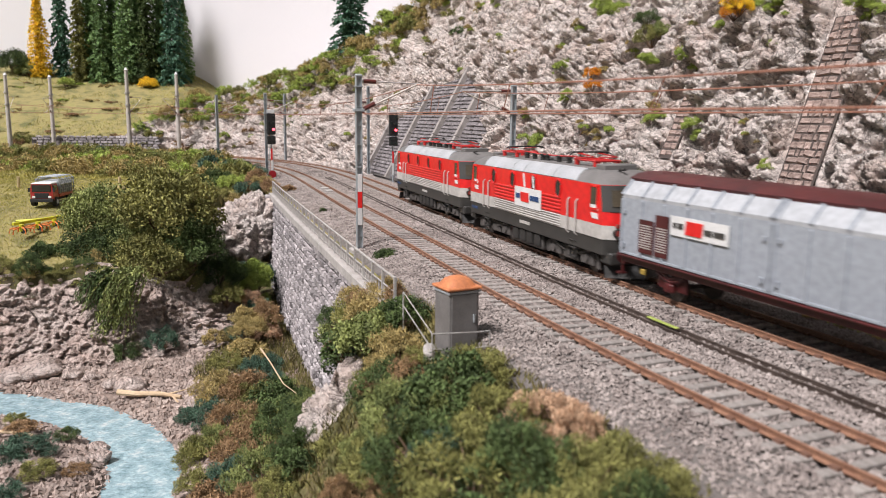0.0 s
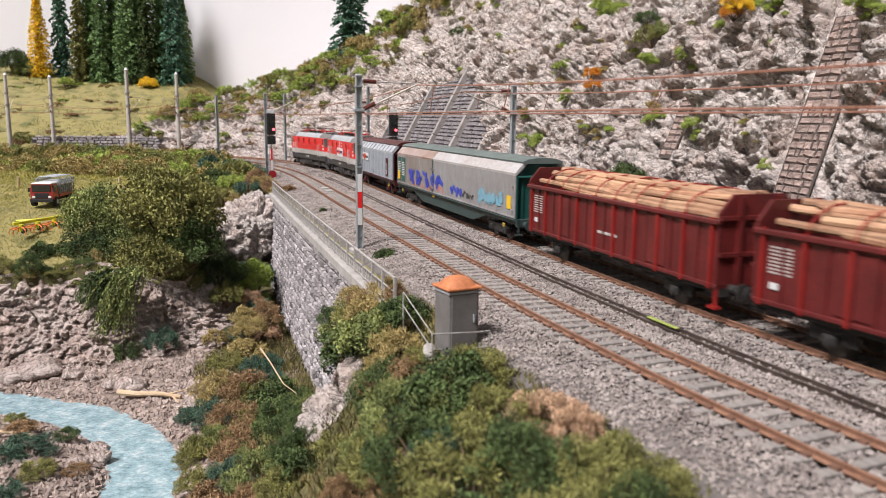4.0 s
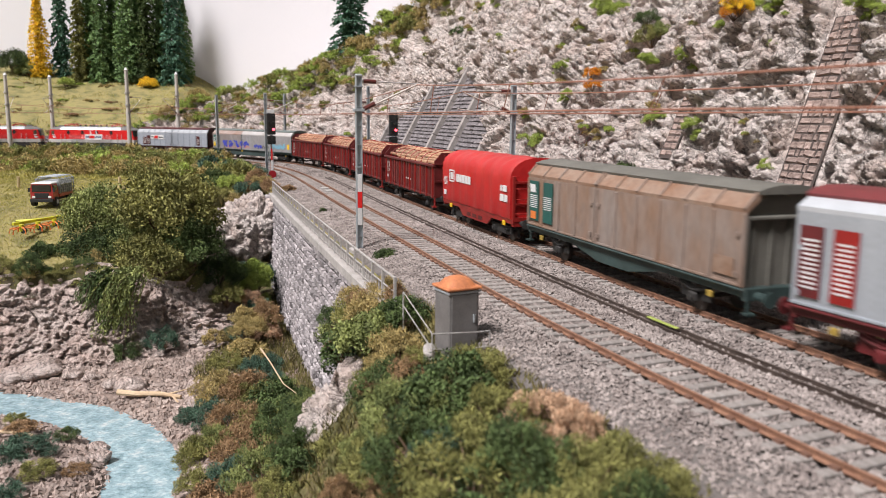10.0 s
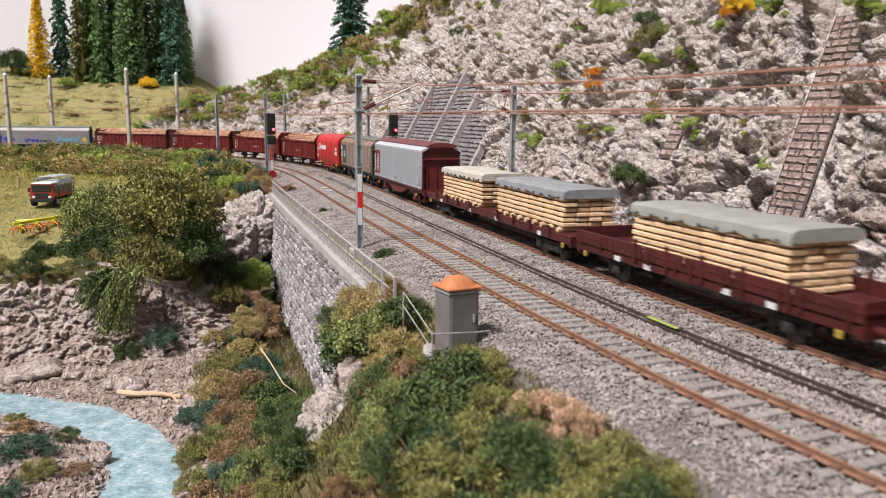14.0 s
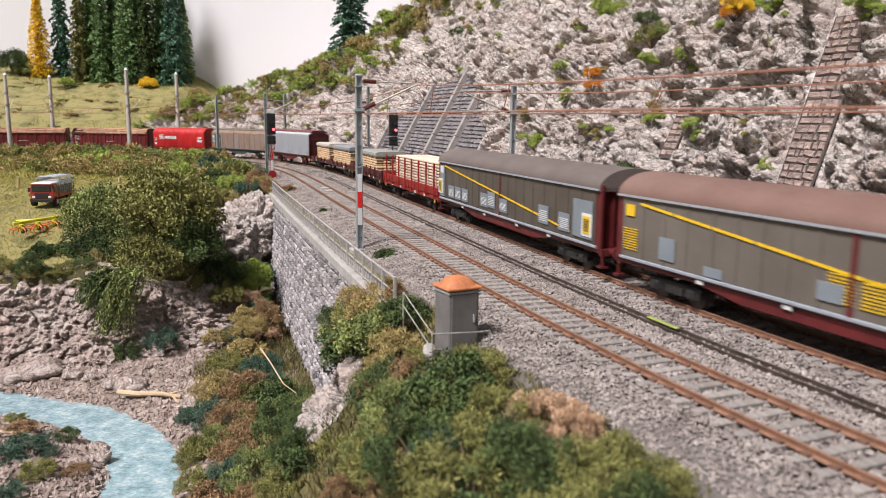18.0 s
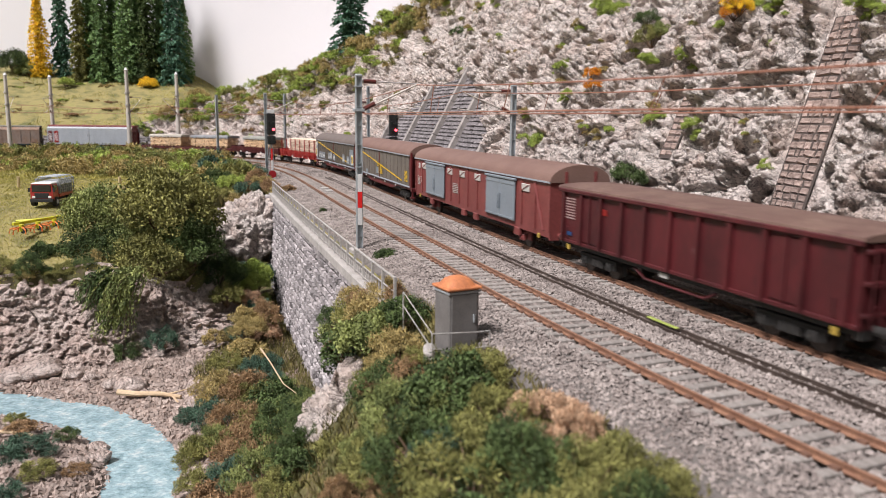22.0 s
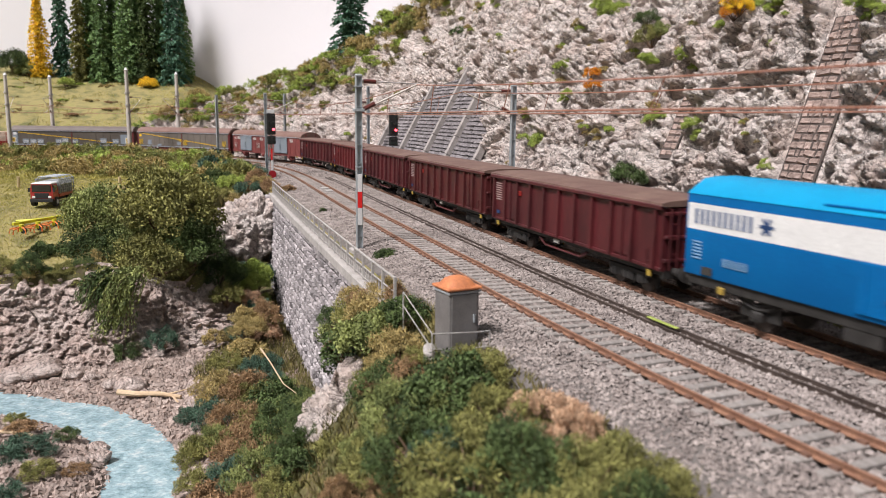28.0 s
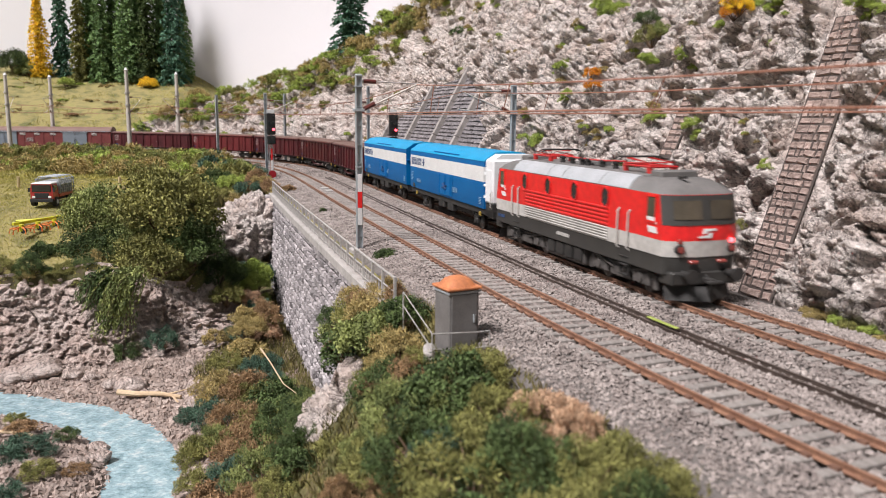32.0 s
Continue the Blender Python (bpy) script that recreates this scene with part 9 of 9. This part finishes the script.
w5, hf = sliding_wagon("rust-dusted tan sliding-wall wagon with teal panels", -108.0, -122.5, TANSIDE, TANTOP, OLIVE, TEALGREY, OLIVE, 5, 0.6, True, 3.45, (4.0, 4.22), 0.42)
for k in range(2):
    plate(w5, hf - 1.2 - k * 1.35, hf - 0.3 - k * 1.35, 1.55, 3.3, TEAL, 1.438, "data_panel", "teal data panel")
    bars(w5, hf - 1.1 - k * 1.35, hf - 0.4 - k * 1.35, 2.1, 2.7, 4, PLATE, 1.46, 41 + k, "lettering", 2)
plate(w5, hf - 0.95, hf - 0.45, 2.8, 3.15, PLATE, 1.462, "sign_mark", "white mark", slant=0.1)
plate(w5, hf - 1.0, hf - 0.5, 1.62, 1.95, ORANGE, 1.462, "marking", "orange round mark")
plate(w5, -hf + 0.4, -hf + 1.3, 1.55, 2.1, TANTOP, 1.44, "marking", "faded ochre label")

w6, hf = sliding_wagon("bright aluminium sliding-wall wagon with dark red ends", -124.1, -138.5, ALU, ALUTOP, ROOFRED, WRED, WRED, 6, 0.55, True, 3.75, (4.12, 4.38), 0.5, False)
for k in range(2):
    plate(w6, hf - 0.95 - k * 1.0, hf - 0.25 - k * 1.0, 1.55, 3.4, STRAPRED if k else WRED, 1.438, "data_panel", "red data panel")
    bars(w6, hf - 0.85 - k * 1.0, hf - 0.35 - k * 1.0, 1.75, 3.1, 8, PLATE, 1.46, 51 + k, "lettering", 2)
plate(w6, -hf + 0.6, -hf + 1.1, 1.6, 1.95, OFFWHITE, 1.44, "marking")

f1, hf, md = flat_wagon(-139.8, -160.1, WBROWN, [-8.2, -6.2, -4.2, -2.2, 2.0, 4.0, 6.0, 8.0], False, "dark brown flat wagon with short stakes carrying two timber stacks", stake_top=1.5)
bogies(f1, (-hf + 2.6, hf - 2.6))
done(f1, md, hf - 2.6)
timber_stack(md, hf - 2.6, -142.6 - md + -6.9, -142.6 - md, 1.52, 7, 0.215, PLANK, TARPPALE, "stack of sawn timber under a pale tarpaulin")
timber_stack(md, hf - 2.6, -151.6 - md - 7.6, -151.6 - md, 1.52, 7, 0.215, PLANK, TARPGREY, "stack of sawn timber under a grey tarpaulin")
f2, hf, md = flat_wagon(-160.7, -174.4, WBROWN, [-4.5, -2.7, -0.9, 0.9, 2.7], True, "dark brown low-sided wagon carrying a timber stack", stake_top=1.9)
axles(f2, (-hf + 2.6, hf - 2.6))
done(f2, md, hf - 2.6)
timber_stack(md, hf - 2.6, -171.8 - md, -164.3 - md, 1.34, 8, 0.218, PLANK, TARPOLIVE, "stack of sawn timber under an olive-grey tarpaulin", balls=False)
f3, hf, md = flat_wagon(-175.3, -190.0, STRAPRED, [-6.6, -4.8, -3.0, -1.2, 0.6, 2.4, 4.2, 6.2], True, "bright red low-sided wagon with tall stakes and a timber stack", stake_top=3.2)
axles(f3, (-hf + 2.6, hf - 2.6))
done(f3, md, hf - 2.6)
timber_stack(md, hf - 2.6, -189.6 - md, -178.6 - md, 1.36, 10, 0.195, PALEPLANK, None, "uncovered stack of pale sawn boards", balls=False, loose=True)

w7, hf = arched_wagon("grey-brown arched-roof wagon with yellow line and pale blue panels", -190.2, -210.5, UMBER, ROOFGREY)
plate(w7, hf - 1.3, hf - 0.45, 1.35, 3.2, DOORGREY, 1.43, "data_panel", "pale blue-grey panel")
plate(w7, -hf + 0.6, -hf + 2.2, 1.4, 2.9, DOORGREY, 1.43, "data_panel", "pale blue-grey panel")
for end_x in (hf - 0.95, -hf + 0.65):
    plate(w7, end_x - 0.05, end_x + 0.75, 1.5, 2.4, PLATE, 1.452, "label_field", "white label field")
    plate(w7, end_x + 0.08, end_x + 0.62, 1.62, 2.3, YELLOW, 1.475, "marking", "yellow label")
    bars(w7, end_x + 0.14, end_x + 0.56, 1.7, 2.2, 5, SKIRT, 1.496, 61, "lettering", 2)
plate(w7, hf - 1.15, hf - 0.6, 2.75, 3.15, PLATE, 1.452, "label_field", "white label field")
for x, a, b in ((hf - 2.6, 1.4, 2.1), (hf - 3.8, 1.4, 2.1), (hf - 5.0, 1.4, 2.1), (hf - 8.0, 1.45, 2.15), (1.1, 1.5, 2.3), (-0.5, 1.45, 2.1), (-hf + 5.0, 1.5, 2.3), (-hf + 3.0, 1.45, 2.2)):
    plate(w7, x - 0.5, x + 0.5, a, b, DOORGREY, 1.43, "data_panel", "pale blue-grey panel")
    bars(w7, x - 0.4, x + 0.4, a + 0.1, b - 0.2, 3, PLATE, 1.452, int(x * 3), "lettering", 2)
w8, hf = arched_wagon("faded grey-brown arched-roof wagon with a yellow line", -211.7, -231.6, UMBER2, ROOFBROWN)
plate(w8, hf - 1.1, hf - 0.6, 2.7, 3.1, YELLOW, 1.43, "marking", "faded yellow label")
for x, a, b in ((hf - 2.9, 1.45, 2.2), (hf - 5.1, 1.3, 1.6), (0.6, 1.5, 2.0)):
    plate(w8, x - 0.4, x + 0.4, a, b, DOORGREY, 1.43, "data_panel", "grey label")
for x in (hf - 0.9, 0.3, -0.7, -hf + 1.2):
    bars(w8, x - 0.4, x + 0.4, 1.5, 2.3, 6, YELLOW, 1.43, int(x * 5), "lettering", 2)


def van(front, rear):
    ob, half, mid = wagon("boxcar", "faded red-brown covered van with blue-grey sliding doors", front, rear)
    prof = [(1.36, 1.1), (1.38, 3.35), (-1.38, 3.35), (-1.36, 1.1)]
    part("body", Mesh().prism(prof, -half, half), VANRED, ob)
    for end in (1, -1):
        m = Mesh().prism([(-1.37, 3.3), (1.37, 3.3)] + arch(1.37, 3.3, 3.98), end * (half - 0.1), end * half)
        for y in (-0.7, 0.7):
            m.box(end * half, end * (half + 0.1), y - 0.07, y + 0.07, 1.1, 3.8)
        part("end_wall", m, VANRED, ob)
    part("roof", Mesh().prism([(1.42, 3.32)] + arch(1.46, 3.36, 4.08, 12) + [(-1.42, 3.32)], -half - 0.08, half + 0.08), ROOFBROWN, ob, "dusty brown arched roof")
    for sgn in (1, -1):
        part("gutter", Mesh().box(-half - 0.05, half + 0.05, sgn * 1.43, sgn * 1.49, 3.30, 3.37), WGREY, ob)
        n = 14
        for i in range(n + 1):
            x = -half + 0.05 + (2 * half - 0.1) * i / n
            part("side_rib", Mesh().box(x - 0.06, x + 0.06, sgn * 1.37, sgn * 1.428, 1.15, 3.25, 0.012), VANRED, ob)
        for x in (half - 4.6, -half + 5.6):
            for q in (-0.95, 0.95):
                d_ = part("sliding_door", Mesh().box(x + q - 0.93, x + q + 0.93, sgn * 1.43, sgn * 1.49, 1.2, 3.12, 0.02).box(x + q - 0.93, x + q + 0.93, sgn * 1.48, sgn * 1.52, 1.25, 1.33).box(x + q - 0.93, x + q + 0.93, sgn * 1.48, sgn * 1.51, 2.9, 2.96), DOORGREY, ob, "blue-grey sliding door")
                part("door_handle", Mesh().tube([(x + q * 0.12, sgn * 1.49, 1.6), (x + q * 0.12, sgn * 1.56, 1.7), (x + q * 0.12, sgn * 1.56, 2.3), (x + q * 0.12, sgn * 1.49, 2.4)], 0.03, 5), DOORGREY, d_)
            part("door_track", Mesh().box(x - 2.0, x + 2.0, sgn * 1.42, sgn * 1.54, 3.13, 3.24, 0.02), DOORGREY, ob, "pale door track")
        for x in (half - 2.0, half - 7.4, half - 9.6, -half + 9.0, -half + 2.6):
            v = part("vent_hatch", Mesh().box(x - 0.42, x + 0.42, sgn * 1.37, sgn * 1.43, 2.72, 3.08, 0.02), OFFWHITE, ob, "pale ventilation hatch")
            part("vent_bar", Mesh().tube([(x - 0.4, sgn * 1.44, 3.05), (x + 0.4, sgn * 1.44, 2.75)], 0.025, 5), VANRED, v)
        for x in (-half + 1.1, half - 1.1):
            part("brake_handle", Mesh().box(x - 0.1, x + 0.1, sgn * 1.34, sgn * 1.42, 0.78, 1.0, 0.02), DULLYELLOW, ob, "yellow brake handle")
            part("diagonal_brace", Mesh().tube([(x + 0.5, sgn * 1.4, 3.2), (x - 0.5, sgn * 1.4, 1.2)], 0.05, 5), VANRED, ob)
        for x in (-half + 3.6, half - 3.6, 0.8, -1.2):
            part("step_box", Mesh().box(x - 0.3, x + 0.3, sgn * 1.2, sgn * 1.4, 0.55, 0.95, 0.04), VANRED, ob)
    underframe(ob, half, VANRED, 0.9, 1.12, 0, 1.36)
    bars(ob, half - 1.4, half - 0.5, 1.6, 2.2, 4, OFFWHITE, 1.385, 71, "lettering", 2)
    bars(ob, half - 9.0, half - 7.9, 1.7, 2.3, 3, OFFWHITE, 1.385, 72, "lettering", 2)
    plate(ob, half - 1.1, half - 0.6, 2.7, 3.05, OFFWHITE, 1.39, "marking")
    axles(ob, (-half + 3.4, half - 3.4), VANRED)
    buffers(ob, half, VANRED)
    done(ob, mid, half - 3.4)
    return ob


van(-232.9, -254.0)

gm = [DEEPRED, WRED, DEEPRED, WBROWN, DEEPRED]
for i, f in enumerate((-255.1, -271.1, -287.1, -303.1, -319.2)):
    covered_gondola(f, f - 15.0, gm[i], "rib-sided gondola in %s under a dusty brown cover" % ("dull oxide red" if gm[i] is DEEPRED else "faded red-brown" if gm[i] is WRED else "dark brown"), i % 2)


def fridge_wagon(front, rear, cabinet):
    ob, half, mid = wagon("refrigerator_wagon", "blue refrigerator wagon with a white band" + (" and white machine cabinet" if cabinet else ""), front, rear)
    lo = -half + (1.1 if cabinet else 0.0)
    part("lower_side", Mesh().prism([(1.38, 1.3), (1.40, 1.36), (1.42, 2.72), (-1.42, 2.72), (-1.40, 1.36), (-1.38, 1.3)], lo, half), BLUE, ob, "blue lower body")
    part("white_band", Mesh().prism([(1.42, 2.72), (1.42, 3.52), (-1.42, 3.52), (-1.42, 2.72)], lo + 0.01, half - 0.01), PLATE, ob, "white side band")
    part("upper_side", Mesh().prism([(1.42, 3.52), (1.41, 3.82), (-1.41, 3.82), (-1.42, 3.52)], lo, half), BLUE, ob, "blue upper body")
    part("roof", Mesh().prism([(1.43, 3.80), (1.40, 3.86), (0.85, 4.24), (0.4, 4.30), (-0.4, 4.30), (-0.85, 4.24), (-1.40, 3.86), (-1.43, 3.80)], lo - 0.02, half + 0.02), CYANROOF, ob, "bright blue angular roof")
    for end in ((1,) if cabinet else (1, -1)):
        part("end_panel", Mesh().prism([(1.40, 1.3), (1.42, 3.8), (0.85, 4.2), (-0.85, 4.2), (-1.42, 3.8), (-1.40, 1.3)], end * half if end > 0 else lo - 0.04, end * half + 0.04 if end > 0 else lo).box(end * (half + 0.03), end * (half + 0.12), -1.38, 1.38, 3.0, 3.1, 0.02), BLUE, ob)
    if cabinet:
        c = part("machine_cabinet", Mesh().box(-half, lo - 0.03, -1.36, 1.36, 1.62, 3.95, 0.1).prism([(1.3, 3.9), (0.8, 4.2), (-0.8, 4.2), (-1.3, 3.9)], -half + 0.1, lo - 0.05), WHITEBODY, ob, "white cooling-machine cabinet")
        part("cabinet_base", Mesh().box(-half + 0.02, lo - 0.03, -1.3, 1.3, 0.95, 1.64, 0.03), BLACK, ob, "black cabinet base")
        for sgn in (1, -1):
            part("cabinet_door", Mesh().box(-half + 0.15, lo - 0.2, sgn * 1.35, sgn * 1.4, 1.75, 3.4, 0.02), WHITEBODY, c)
            for z in (1.9, 2.5, 3.1):
                part("hinge", Mesh().box(lo - 0.26, lo - 0.1, sgn * 1.38, sgn * 1.46, z, z + 0.14, 0.02), WHITEBODY, c)
            part("grab_rail", Mesh().tube([(-half + 0.05, sgn * 1.36, 1.4), (-half - 0.02, sgn * 1.46, 1.5), (-half - 0.02, sgn * 1.46, 2.2), (-half + 0.05, sgn * 1.36, 2.3)], 0.03, 5), OFFWHITE, c)
    for sgn in (1, -1):
        dr = part("side_door", Mesh().box(-1.45, 1.15, sgn * 1.42, sgn * 1.455, 1.42, 2.70, 0.015), BLUE, ob)
        m = Mesh()
        for x in (-1.2, -0.2, 0.9):
            m.tube([(x, sgn * 1.47, 1.5), (x, sgn * 1.47, 2.62)], 0.02, 5)
        part("door_bar", m, BLUE, dr)
        m = Mesh().tube([(-0.5, sgn * 1.48, 2.05), (0.3, sgn * 1.48, 1.85)], 0.05, 6).tube([(-0.4, sgn * 1.48, 1.8), (0.25, sgn * 1.48, 2.1)], 0.05, 6).tube([(-0.1, sgn * 1.48, 1.7), (-0.1, sgn * 1.48, 2.2)], 0.05, 6)
        part("door_lock", m, MARKBLUE, dr)
        part("roof_seam", Mesh().box(-2.4, 2.4, sgn * 1.30, sgn * 1.36, 3.92, 3.98, 0.01), BLUE, ob)
        for x in (-half + 1.6, half - 1.6):
            part("brake_handle", Mesh().box(x - 0.12, x + 0.12, sgn * 1.36, sgn * 1.44, 0.9, 1.12, 0.02), DULLYELLOW, ob, "yellow brake handle")
    for k in range(10):
        x = half - 0.35 - 0.245 * k
        part("sign_bar", Mesh().box(x - 0.11, x, 1.425, 1.44, 2.90, 3.36), MARKBLUE, ob, "dark blue sign bar", 0)
    for k in range(3):
        a = k * math.pi / 3
        m = Mesh().box(-0.26, 0.26, 1.425, 1.44, -0.05, 0.05).turned(Matrix.Translation((half - 3.2, 0, 3.13)) @ Matrix.Rotation(a, 4, "Y"))
        part("sign_mark", m, MARKBLUE, ob, "dark blue star-shaped mark", 0)
    bars(ob, half - 0.7, half - 0.3, 1.8, 2.4, 3, FAINT, 1.425, 82, "lettering", 1)
    bars(ob, half - 2.6, half - 1.6, 1.75, 2.0, 2, FAINT, 1.425, 83, "lettering", 3)
    bars(ob, -half + 5.4, -half + 6.8, 1.75, 2.05, 2, FAINT, 1.425, 84, "lettering", 2)
    bars(ob, lo + 0.3, lo + 0.7, 1.5, 1.9, 2, FAINT, 1.425, 85, "lettering", 1)
    plate(ob, half - 1.2, half - 0.75, 1.38, 1.62, SKIRT, 1.425, "data_panel")
    underframe(ob, half, BLACK, 0.98, 1.3, 0, 1.3)
    for sgn in (1, -1):
        part("equipment_box", Mesh().box(-1.2, -0.2, sgn * 1.0, sgn * 1.3, 0.55, 1.0, 0.04).box(0.5, 1.6, sgn * 1.0, sgn * 1.28, 0.6, 1.0, 0.04), BLACK, ob)
    axles(ob, (-half + 2.8, half - 2.8))
    buffers(ob, half, BLACK)
    done(ob, mid, half - 2.8)
    return ob


fridge_wagon(-335.5, -350.2, False)
fridge_wagon(-351.4, -366.9, True)
locomotive("red electric locomotive pushing the train with a red tail lamp lit", -367.45, -382.65, lamps=True)


# ---- motion: the train runs away along its track at an even speed ----
SPEED = 11.979


def ride(s, half):
    """The pose of a vehicle whose pivots stand on the track half a wheelbase before and behind s."""
    a, b = at(s + half)[0], at(s - half)[0]
    mid = (a + b) / 2
    return pose(mid[0] * K, mid[1] * K, 0, 0, 0, math.degrees(math.atan2(a[1] - b[1], a[0] - b[0])))


def motions():
    for ob, s, half in TRAINS:
        walk(ob, [(t / 2, ride(s + SPEED * t / 2, half)) for t in range(0, 65)])


motions()
